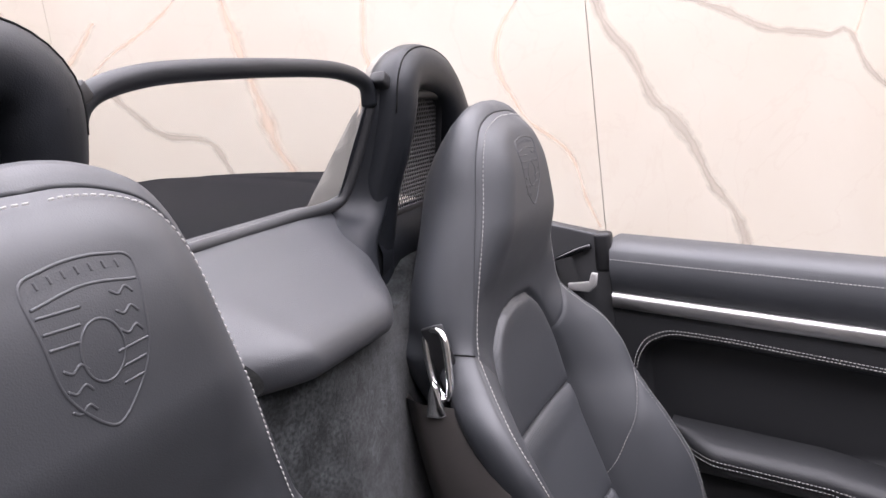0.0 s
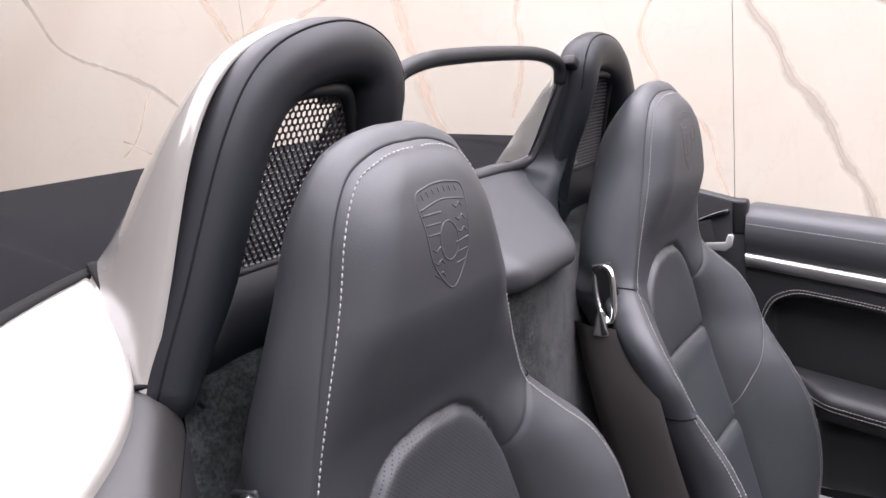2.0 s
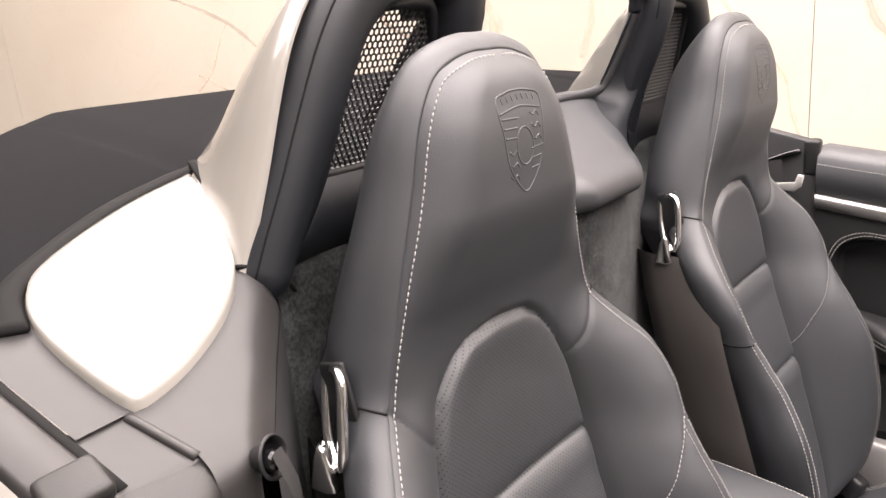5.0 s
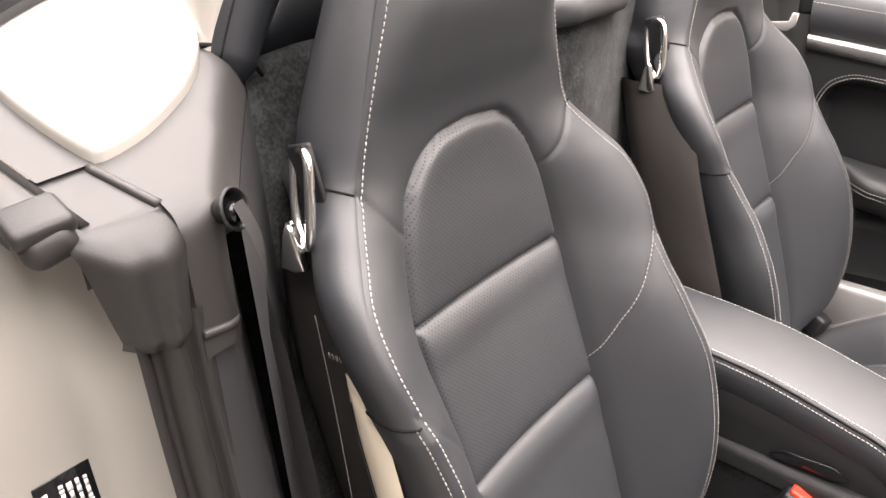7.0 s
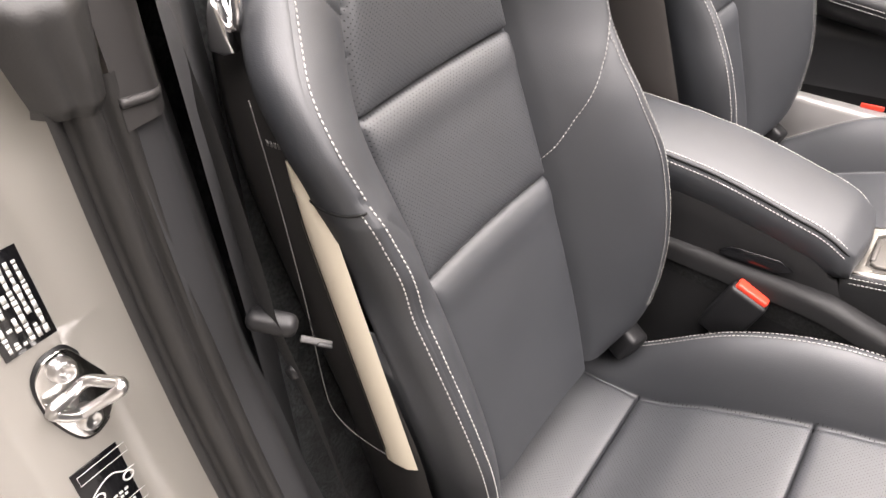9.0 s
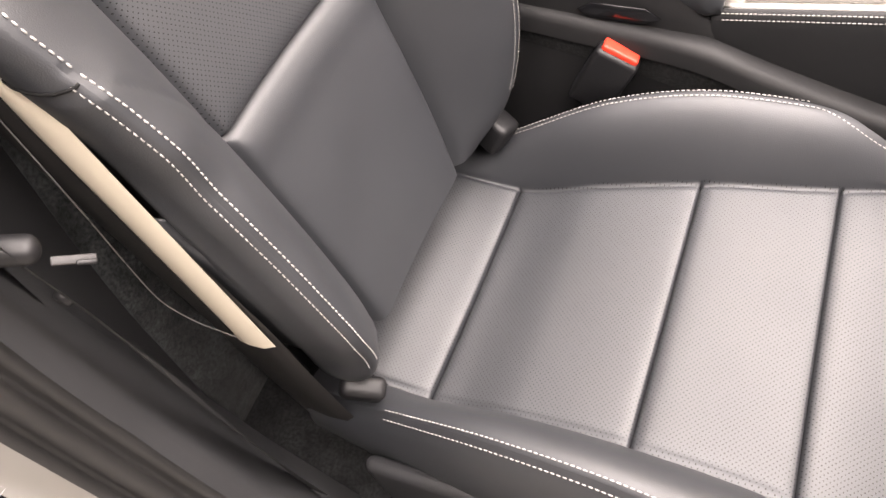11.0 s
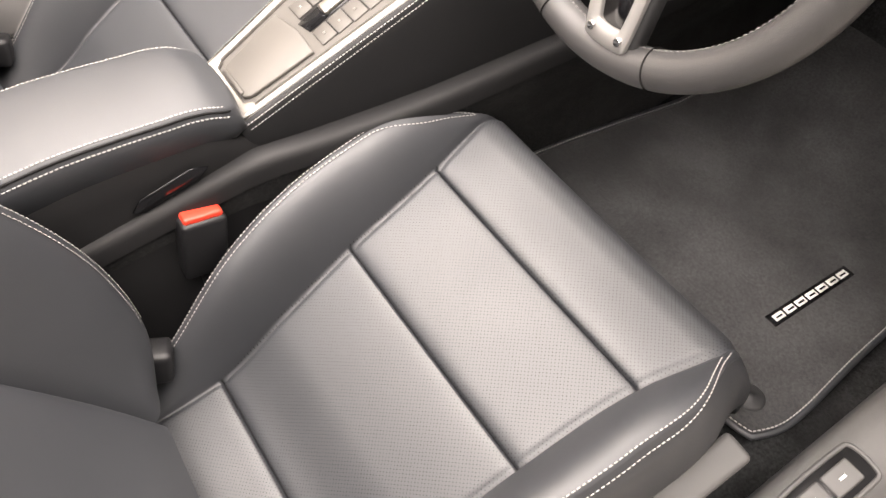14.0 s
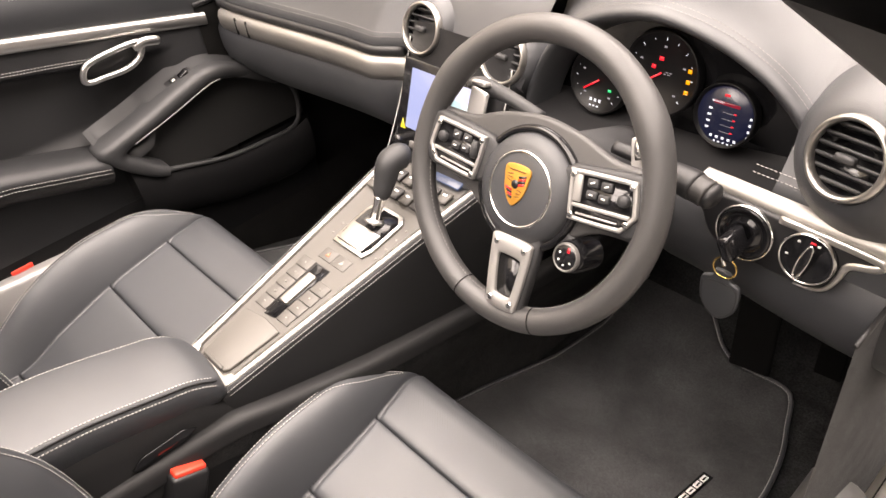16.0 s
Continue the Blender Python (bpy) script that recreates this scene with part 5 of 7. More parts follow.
def label_line(points, r=.0005, closed=False):
    part("print_line", tube([MT @ Vector((x, y, .0010)) for x, y in points], r, 4, closed, up=(0, -1, 0)), WHITE_PRINT, tyre)


def label_bar(x, y, w, h):
    part("print_bar", rbox(w, h, .0006, MT @ Matrix.Translation((x, y, .0008)), 0), WHITE_PRINT, tyre)


for cy, hh in ((.062, .010), (.004, .012), (-.026, .016), (-.055, .014)):
    label_line([(-.021, cy - hh / 2), (.021, cy - hh / 2), (.021, cy + hh / 2), (-.021, cy + hh / 2)], .0004, True)
label_line(smooth_line([(-.020, .036), (-.014, .041), (-.004, .046), (.004, .046), (.012, .040), (.021, .039)], 30), .0007)
for cx in (-.0135, .0135):
    label_line([(cx + .0045 * math.cos(a), .033 + .0045 * math.sin(a)) for a in np.linspace(0, 2 * np.pi, 18, endpoint=False)], .0009, True)
for cy, cw in ((.022, .020), (.017, .016), (.006, .024), (.002, .018), (-.012, .022), (-.016, .016), (-.023, .014), (-.029, .024), (-.040, .018), (-.044, .024), (-.053, .014), (-.058, .020), (-.067, .026)):
    n_bars = 4
    for k in range(n_bars):
        label_bar(-cw / 2 + cw * (k + .5) / n_bars, cy, cw / n_bars * .7, .0026)
strk = thing("door_striker", (.754, -.13, .768), "polished steel door striker bolted to the jamb", "striker")
ms = Matrix(((-1, 0, 0, 0), (0, 0, 1, -.1305), (0, 1, 0, 0), (0, 0, 0, 1)))
plate = smooth_line([(-.746, .811), (-.757, .814), (-.767, .811), (-.776, .798), (-.777, .771), (-.770, .746), (-.761, .731), (-.748, .730), (-.735, .741), (-.728, .766), (-.736, .789)], 50, True)
mid = plate.mean(0)
part("striker_gasket", prism([tuple(mid + (q - mid) * 1.07) for q in plate], .0012, ms, 0), PLASTIC_DARK, strk)
part("striker_plate", prism([tuple(q) for q in plate], .003, ms, .001), CHROME, strk)
wire = loop_from([(.776, -.120, .779), (.762, -.120, .781), (.747, -.119, .784), (.741, -.100, .789), (.738, -.086, .793), (.741, -.083, .791), (.745, -.087, .787), (.751, -.104, .773), (.757, -.119, .761), (.765, -.121, .763), (.774, -.121, .772)], 70)
part("striker_loop", tube(wire, .0046, 12, True), ALU, strk)
for bx, bz in ((.756, .800), (.754, .748)):
    part("bolt", lathe([(0, .007), (.004, .007), (.005, .009), (.008, .009), (.0095, .006), (.010, 0)], 18, Matrix.Translation((bx, -.1285, bz)) @ pose(0, 0, 0, -90, 0, 0)), ALU, strk)

# carpeted bulkhead
bulk = []
for x in np.linspace(-.66, .66, 67):
    col = []
    for z in np.linspace(.22, 1.11, 44):
        y = -.205 + .035 * math.exp(-(x / .13) ** 2) + .05 * smoothstep(.9, .5, z)
        y += .004 * noise.noise(Vector((x * 12, z * 6, 3))) - .022 * smoothstep(1.03, 1.11, z) * smoothstep(.2, .27, abs(x))
        zt = min(z, 1.075 + .035 * smoothstep(.2, .27, abs(x)) - .10 * max(0, abs(x) - .43))
        col.append((x, y, zt))
    bulk.append([(x, -.33, col[-1][2] + .004)] + col[::-1])
bulk = solid("bulkhead_carpet", grid_mesh(bmesh.new(), bulk, flip=True), BULK_CARPET, "charcoal carpet over the rear bulkhead behind the seats", "carpet", (0, -.2, .2))

def box_line(pts, r=.18):
    """A closed outline whose corners are nipped so that a smooth curve stays near its straight sides."""
    p = [np.array(q) for q in pts]
    out = []
    for i in range(len(p)):
        a, b = p[i], p[(i + 1) % len(p)]
        out += [tuple(a + (b - a) * r), tuple(a + (b - a) * (1 - r))]
    return out


# ---- centre console, armrest, belts ----
CM = Matrix.Translation((0, .29, .576)) @ pose(0, 0, 0, math.degrees(math.atan(.2)), 0, 0)


def C(u, v, h=0.0):
    """A console point: across, along its slope, above its face."""
    return CM @ Vector((u, v, h))


def half_at(v):
    return float(np.interp(v, (-.02, 0, .346, .463, .56), (.052, .0555, .088, .101, .104)))


console = thing("centre_console", (0, .5, .3), "sloping centre console with aluminium frame and leather flanks", "centre console")
for s in (1, -1):
    rows = []
    for v in np.linspace(-.01, .56, 50):
        w = half_at(v)
        rows.append([C(s * (w + d), v, h) for d, h in ((-.002, .0), (.003, -.0015), (.006, -.006), (.009, -.018), (.012, -.04), (.016, -.075), (.02, -.11), (.022, -.20))])
    part("console_flank", grid_mesh(bmesh.new(), rows, flip=s > 0), CONSOLE_LEATHER, console, "stitched black leather flank")
    pts = np.array([C(s * (half_at(v) + .0075), v, -.0085) for v in np.linspace(0, .54, 80)])
    pts2 = np.array([C(s * (half_at(v) + .0045), v, -.0028) for v in np.linspace(0, .54, 80)])
    bm = stitches(pts, np.tile((s * .9, 0, .4), (80, 1)), .0046, .0034, .00048)
    bm = stitches(pts2, np.tile((s * .5, 0, .8), (80, 1)), .0046, .0034, .00048, bm)
    part("console_stitching", bm, THREAD, console, "double rows of pale thread", kind="stuff")
# aluminium frame
vs = np.linspace(0, .47, 40)
for s in (1, -1):
    rows = []
    for v in vs:
        w = half_at(v)
        t = .013
        rows.append([C(s * (w - t), v, -.004), C(s * (w - t + .001), v, .0015), C(s * (w - t * .5), v, .003), C(s * (w - .002), v, .002), C(s * w, v, -.003)])
    part("frame_rail", grid_mesh(bmesh.new(), rows, flip=s > 0), CONSOLE_ALU, console, "brushed aluminium rail")
part("frame_end", prism([(-.0545, -.001), (.0545, -.001), (.0555, .022), (.042, .022), (.036, .013), (-.036, .013), (-.042, .022), (-.0555, .022)], .006, CM @ Matrix.Translation((0, 0, -.0035)), .001), CONSOLE_ALU, console, "aluminium end of the frame")
rows = [[C(u * (half_at(v) - .012), v, -.0035) for u in np.linspace(-1, 1, 9)] for v in np.linspace(.01, .56, 40)]
part("face_plate", grid_mesh(bmesh.new(), rows), SATIN_GREY, console, "satin grey face plate")
lid = prism([(-.033, .024), (-.028, .016), (.026, .016), (.033, .024), (.042, .108), (0, .111), (-.044, .104)], .006, CM @ Matrix.Translation((0, 0, -.0048)), .002)
lid_ob = part("ashtray_lid", lid, LID_GREY, console, "plain grey stowage lid")
part("lid_lip", rbox(.05, .006, .006, CM @ Matrix.Translation((-.002, .018, .0005)), .002), SATIN_GREY, lid_ob)
# button field with a rocker slot
part("button_plate", prism([(-.0415, .1215), (.0415, .1215), (.0465, .205), (.017, .206), (.017, .2270), (-.0485, .2270)], .001, CM @ Matrix.Translation((0, 0, -.0042)), 0), TRIM_GREY, console)
slot_ob = part("switch_slot", prism([(-.010, .116), (.012, .120), (.015, .226), (-.014, .224)], .0012, CM @ Matrix.Translation((0, 0, -.0036)), 0), GLOSS_BLACK, console)
part("spoiler_rocker", rbox(.019, .062, .008, CM @ Matrix.Translation((.0005, .176, -.001)), .003, 3), CONSOLE_ALU, slot_ob, "aluminium rocker switch")
for i in range(5):
    for s in (-1, 1):
        if i == 4 and s == 1:
            continue
        v = .128 + i * .0215
        btn = part("button", rbox(.027 + .0010 * i, .0203, .004, CM @ Matrix.Translation((s * (.0285 + .0012 * i), v + .003, -.0036)), .0010, 2), SATIN_GREY, console)
        part("button_mark", rbox(.0035, .0030, .0005, CM @ Matrix.Translation((s * (.0285 + .0012 * i), v + .003, -.0014)), 0), LIGHT_MARK, btn)
for s in (-1, 1):
    btn = part("button", rbox(.030, .022, .004, CM @ Matrix.Translation((s * .0165 + .004, .248, -.0043)), .0010, 2), SATIN_GREY, console)
    part("button_mark", prism([(-.005, -.004), (.005, -.004), (0, .005)], .0006, CM @ Matrix.Translation((s * .0165 + .004, .248, -.0024)), 0), ORANGE_MARK if s < 0 else LIGHT_MARK, btn)
# selector gate
gate = [(-.030, .272), (-.034, .29), (-.034, .352), (-.026, .368), (.036, .368), (.048, .356), (.048, .29), (.042, .272)]
gate_ob = part("selector_surround", prism([(u, v) for u, v in gate], .005, CM @ Matrix.Translation((0, 0, -.0040)), .0015), CONSOLE_ALU, console, "aluminium selector surround")
part("selector_well", prism([(u * .86 + .001, .32 + (v - .32) * .86) for u, v in gate], .0012, CM @ Matrix.Translation((0, 0, .0002)), 0), GLOSS_BLACK, gate_ob)
part("selector_slide", prism([(-.024, .279), (.034, .279), (.037, .318), (-.027, .318)], .003, CM @ Matrix.Translation((0, 0, .0010)), .0012), CONSOLE_ALU, gate_ob, "bright metal sliding cover")
for i in range(4):
    part("gate_mark", rbox(.0032, .0032, .0006, CM @ Matrix.Translation((.060, .285 + .022 * i, -.0030)), 0), LIGHT_MARK, gate_ob)
for i in range(2):
    part("gate_mark", rbox(.0032, .0032, .0006, CM @ Matrix.Translation((-.046, .285 + .022 * i, -.0030)), 0), LIGHT_MARK, gate_ob)
sel = thing("gear_selector", (0.005, .62, .632), "black leather gear selector on a clear and chrome stem", "gear selector")
base = C(.008, .331, .004)
top = Vector((.0, .664, .718))
d = top - base
part("stem", tube([base + d * t for t in np.linspace(0, .5, 8)], [.011, .0105, .0095, .009, .009, .009, .010, .011], 14, up=(1, 0, 0)), CHROME, sel, "chrome and clear selector stem")
part("stem_collar", tube([base + d * t for t in (0, .04, .08)], [.016, .017, .013], 16, up=(1, 0, 0)), ALU, sel)
kp = smooth_line([base + d * .46, base + d * .60, base + d * .8, base + d * 1.0 + Vector((0, .004, .006)), Vector((0, .690, .727)), Vector((0, .702, .722))], 30)
part("grip", tube(kp, np.interp(np.linspace(0, 1, 30), (0, .1, .35, .65, .85, .95, 1), (.010, .014, .0175, .021, .021, .017, .008)), 20, flat=1.05, up=(1, 0, 0)), DOOR_LEATHER, sel, "smooth black leather grip")
part("grip_cap", tube(kp[20:29] + [0, -.001, .0035], np.interp(np.linspace(0, 1, 9), (0, .3, .8, 1), (.010, .0165, .0145, .006)), 16, flat=1.02, up=(1, 0, 0)), SILVER_PLASTIC, sel, "silver grip inlay")
part("grip_button", rbox(.010, .008, .016, Matrix.Translation((-.017, .655, .712)) @ pose(0, 0, 0, -20, 0, 0), .003), ALU, sel)

# armrest
arm = thing("armrest", (0, .1, .5), "padded black leather centre armrest with double stitching", "armrest")


def arm_edge(y):
    return float(keys(y, [(-.16, .694), (-.05, .690), (.07, .677), (.12, .668), (.17, .654), (.22, .638), (.25, .628), (.27, .617), (.288, .601)]))


def arm_half(y):
    return .0665 - .004 * (y + .14) / .43 - .010 * max(0, (y - .268) / .022) ** 2.5


rows = []
for y in np.r_[np.linspace(-.14, .25, 36), np.linspace(.256, .288, 12)]:
    w, ze = arm_half(y), arm_edge(y)
    crown = .008 * (1 - .6 * float(smoothstep(.26, .288, y)))
    side = [(w + .0005, ze - .003), (w + .0045, ze - .008), (w + .0065, ze - .018), (w + .006, ze - .030), (w + .003, ze - .042), (w, ze - .052)]
    top = [(w * k, ze + crown * (1 - k * k) ** .8) for k in np.linspace(1, -1, 25)]
    full = [(x, z) for x, z in side[::-1]] + top + [(-x, z) for x, z in side]
    bow = float(smoothstep(.2, .288, y)) * .008
    rows.append([(x, y + bow * (1 - min(1, (x / .065) ** 2)), max(z, .572)) for x, z in full])
rows.append([(x * .99, y + .0015, max(.572, z - .006)) for x, y, z in rows[-1]])
rows.append([(x * .98, y + .001, max(.572, min(z - .010, .585))) for x, y, z in rows[-1]])
rows.append([(x * .97, y - .004, .572) for x, y, z in rows[-1]])
part("armrest_pad", grid_mesh(bmesh.new(), rows, flip=True), LEATHER, arm)
bm = None
for s in (1, -1):
    ys = np.linspace(-.12, .284, 90)
    for dx, dz in ((-.0035, .0022), (.0046, -.0070)):
        p = np.array([(s * (arm_half(y) + dx), y, arm_edge(y) + dz) for y in ys])
        bm = stitches(p, np.tile((s * (.15 if dx < 0 else .9), 0, 1 if dx < 0 else .4), (90, 1)), .005, .0038, .0007, bm)
    part("armrest_seam", tube([(s * (arm_half(y) + .0008), y, arm_edge(y) - .0022) for y in ys], .0013, 6), SEAM, arm)
part("armrest_stitching", bm, THREAD, arm, "double rows of pale thread", kind="stuff")
box = thing("console_box", (0, .1, .2), "dark plastic storage box beneath the armrest", "console box")
rows = []
for y in np.linspace(-.18, .72, 60):
    top = float(np.interp(y, (-.18, 0, .10, .20, .25, .272, .30, .42, .72), (.648, .640, .628, .603, .588, .565, .53, .50, .44)))
    fore = float(smoothstep(.22, .38, y))
    rows.append([(.058, y, top + .01), (.066, y, top), (.070, y, top - .03), (.074, y, top - .06), (.082, y, top - .12), (.10 - .018 * fore, y, .32), (.12 - .040 * fore, y, .15)])
for s in (1, -1):
    part("box_side", grid_mesh(bmesh.new(), [[(s * x, y, z) for x, y, z in r] for r in rows], flip=s > 0), TUNNEL_PLASTIC, box)
    part("grab_recess", prism([(-.045, 0), (-.030, .011), (.030, .011), (.047, 0), (.030, -.009), (-.034, -.009)], .003, Matrix.Translation((s * .0735, .185, .568)) @ pose(0, 0, 0, 0, s * 90, 0) @ pose(0, 0, 0, 0, 0, 90 if s > 0 else -90), .001), GLOSS_BLACK, box, "glossy dark finger recess")
# ledge that runs forward below the console
for s in (1, -1):
    led = smooth_line([(s * .078, .02, .565), (s * .082, .16, .553), (s * .088, .27, .545), (s * .098, .36, .525), (s * .115, .50, .50), (s * .128, .66, .478), (s * .14, .80, .46), (s * .15, 1.0, .44), (s * .16, 1.26, .43)], 70)
    rows = [[(x - s * .022, y, z + .004), (x - s * .006, y, z + .005), (x + s * .002, y, z + .002), (x + s * .006, y, z - .006), (x + s * .008, y, z - .022)] for x, y, z in led]
    wall_rows = [[(x + s * .005, y, z - .018), (x + s * .003, y, z - .04), (x - s * .012, y, z - .08), (s * .090, y, z - .16), (s * .088, y, .15)] for x, y, z in led]
    part("tunnel_carpet", grid_mesh(bmesh.new(), wall_rows, flip=s > 0), CARPET, box, "black carpet below the ledge")
    part("tunnel_ledge", grid_mesh(bmesh.new(), rows, flip=s > 0), TUNNEL_PLASTIC, box, "smooth plastic ledge along the tunnel")


def belt_buckle(x):
    b = thing("belt_buckle", (x, .19, .44), "black belt buckle with a red release button", "belt buckle", "belt buckles")
    m = Matrix.Translation((x - .010, .178, .493)) @ pose(0, 0, 0, -24, 0, 0)
    part("buckle_body", rbox(.030, .052, .086, m, .006, 3), PLASTIC_DARK, b)
    part("release_button", rbox(.020, .044, .012, m @ Matrix.Translation((0, 0, .043)), .003, 3), RED, b, "red release button")
    part("buckle_stalk", rbox(.016, .03, .11, Matrix.Translation((x - .010, .160, .415)) @ pose(0, 0, 0, -15, 0, 0), .004), PLASTIC_DARK, b)
    return b


belt_buckle(.104)
belt = thing("seat_belt", (.62, -.05, .3), "dark grey woven seat belt hanging from the pillar", "seat belt")
line = smooth_line([(.641, -.062, 1.063), (.637, -.052, 1.035), (.633, -.058, .98), (.631, -.056, .90), (.632, -.050, .83), (.634, -.044, .79), (.628, -.030, .70), (.622, .0, .50), (.615, .02, .36)], 60)
rows = []
for i, p in enumerate(line):
    tw = np.interp(i / 59, (0, .1, .3, .6, 1), (.006, .012, .017, .009, .020))
    ang = np.interp(i / 59, (0, .15, .5, .65, 1), (.4, 1.3, 1.35, 1.1, 1.5))
    dvec = np.array([math.cos(ang), math.sin(ang), 0]) * tw
    rows.append([p - dvec, p - dvec * .3 + [.0012, 0, 0], p + dvec * .3 + [.0012, 0, 0], p + dvec])
part("webbing", grid_mesh(bmesh.new(), rows), WEBBING, belt)
part("tongue_body", rbox(.019, .040, .018, Matrix.Translation((.634, -.043, .790)) @ pose(0, 0, 0, -14, 10, 28), .008, 4), PLASTIC_DARK, belt, "black moulded tongue grip")
blade = part("tongue_blade", rbox(.0060, .026, .0024, Matrix.Translation((.618, -.016, .770)) @ pose(0, 0, 0, -34, 30, 28), .001), TRIM_GREY, belt, "dark steel tongue")
part("tongue_slot", rbox(.0034, .012, .0030, Matrix.Translation((.6155, -.010, .7665)) @ pose(0, 0, 0, -34, 30, 28), .001), PLASTIC_DARK, blade)
part("stop_button", lathe([(0, .004), (.006, .003), (.007, 0)], 14, Matrix.Translation((.632, -.036, .738)) @ pose(0, 0, 0, 0, 90, 0)), PLASTIC_DARK, belt)

# ---- floor, mat, sill ----
fl = []
for y in np.linspace(-.2, 1.45, 60):
    z = .222 - .33 * (y - .70) if y < .92 else .149 - .10 * (y - .92) if y < 1.08 else .133 + .30 * (y - 1.08) if y < 1.2 else .169 + 1.2 * (y - 1.2)
    z = min(z, .26)  if y < .92 else z
    fl.append([(x, y, z - .012 + .004 * noise.noise(Vector((x * 15, y * 15, 0)))) for x in np.linspace(-.68, .68, 55)])
solid("cabin_carpet", grid_mesh(bmesh.new(), fl), CARPET, "black carpet on the cabin floor", "carpet", (0, .6, .12))


def floor_z(y):
    return .222 - .33 * (y - .70) if y < .92 else .149 - .10 * (y - .92) if y < 1.08 else .133 + .30 * (y - 1.08)


def floor_mat(s):
    mat = thing("floor_mat", (s * .335, .8, .18), "charcoal velour floor mat with pale stitched edge", "floor mat", "floor mats")
    line = smooth_line([(.094, .60), (.091, .693), (.102, .87), (.112, 1.00), (.125, 1.22), (.16, 1.25), (.27, 1.23), (.35, 1.16), (.40, 1.140), (.485, 1.142), (.512, 1.128), (.532, 1.08), (.560, 1.00), (.578, .90), (.590, .75), (.602, .63), (.596, .58), (.57, .555), (.40, .54), (.2, .54), (.115, .555)], 140, True)
    bm = bmesh.new()
    rows = []
    c = np.array([.335, .80])
    for f in (0, .2, .4, .6, .75, .88, .96, 1.0, 1.0):
        rows.append([(s * (c + (q - c) * f)[0], (c + (q - c) * f)[1], floor_z((c + (q - c) * f)[1]) + .004 * (1 if f < 1 else .5)) for q in line])
    rows[-1] = [(x, y, z - .012) for x, y, z in rows[-1]]
    grid_mesh(bm, rows, close_v=True, flip=False)
    bmesh.ops.remove_doubles(bm, verts=bm.verts, dist=1e-6)
    bmesh.ops.recalc_face_normals(bm, faces=bm.faces)
    part("velour", bm, VELOUR, mat)
    edge = np.array([(s * q[0], q[1], floor_z(q[1]) + .003) for q in line])
    part("binding", tube(edge, .0042, 8, True), LEATHER, mat, "black leather edge binding")
    inn = np.array([(s * (c + (q - c) * .985)[0], (c + (q - c) * .985)[1], floor_z(q[1]) + .0062) for q in np.r_[line, line[:1]]])
    part("edge_stitching", stitches(inn, np.tile((0, .3, 1), (len(inn), 1)), .006, .0045, .0007), THREAD, mat, "pale edge thread", kind="stuff")
    return mat


mat = floor_mat(1)
floor_mat(-1)
bx, by0, by1 = .493, .705, .866
mb = Matrix.Translation((bx, (by0 + by1) / 2, floor_z((by0 + by1) / 2) + .0055)) @ pose(0, 0, 0, math.degrees(math.atan(-.33)), 0, 0)
badge = part("mat_badge", rbox(.0185, .172, .0016, mb, .0005, 1), GLOSS_BLACK, mat, "black badge strip with silver blocks")
for i in range(7):
    yy = -.069 + i * .0230
    block = part("badge_block", rbox(.0095, .0190, .0008, mb @ Matrix.Translation((0, yy, .0012)), .0003, 1), WHITE_PRINT, badge)
    part("block_slot", rbox(.0028, .0120, .0003, mb @ Matrix.Translation((.0006, yy + .001 * (i % 2), .0017)), 0), GLOSS_BLACK, block)
fix = lathe([(0, .006), (.006, .006), (.007, .004), (.015, .004), (.0185, .002), (.019, -.003)], 28, Matrix.Translation((.553, .598, floor_z(.598) + .004)) @ pose(0, 0, 0, -18, 0, 0))
part("mat_fixing", fix, PLASTIC, mat, "round plastic mat fixing")

sill = thing("door_sill", (.66, .6, .2), "grey plastic door sill trim with release switches", "door sill")
rows = []
for y in np.linspace(.05, .880, 34):
    z0 = .335
    rows.append([(.630, y, .20), (.634, y, z0 - .05), (.639, y, z0 - .012), (.647, y, z0), (.668, y, z0 + .004), (.70, y, z0 + .002), (.715, y, z0 - .008), (.725, y, z0 - .03)])
rows.append([(x, y + .006, z - .006) for x, y, z in rows[-1]])
rows.append([(x, y + .004, min(z, .20)) for x, y, z in rows[-1]])
part("sill_cover", grid_mesh(bmesh.new(), rows, flip=True), SILL_GREY, sill)
rim = loop_from(box_line([(.656, .508), (.656, .608), (.699, .608), (.699, .508)], .14), 60)
part("recess_rim", tube([(x, y, .3392) for x, y in rim], .0028, 8, True), SILL_GREY, sill, "raised rounded rim")
rec = part("switch_recess", prism([tuple(q) for q in rim], .0022, Matrix.Translation((0, 0, .3370)), 0), PLASTIC_DARK, sill, "dark recess")
for i in range(2):
    sw = part("release_switch", rbox(.026, .036, .007, Matrix.Translation((.678, .535 + .040 * i, .3405)) @ pose(0, 0, 0, 7, 0, 0), .003, 3), SILL_GREY, rec)
    part("switch_mark", rbox(.003, .008, .0006, Matrix.Translation((.678, .535 + .040 * i, .3444)) @ pose(0, 0, 0, 7, 0, 0), 0), WHITE_PRINT, sw)
psill = thing("door_sill", (-.62, .4, .2), "pale grey sill plate beside the passenger seat", "door sill")
part("sill_plate", rbox(.07, .66, .10, Matrix.Translation((-.635, .18, .425)) @ pose(0, 0, 0, -4, 0, 0), .012, 3), SILVER_PLASTIC, psill)

# ---- the passenger door ----
DX = -.655


def belt_z(y):
    return float(np.interp(y, (-.07, .34, .75), (1.041, .985, .925)))


def strip_z(y):
    return float(np.interp(y, (-.07, .344, .74), (.939, .874, .786)))


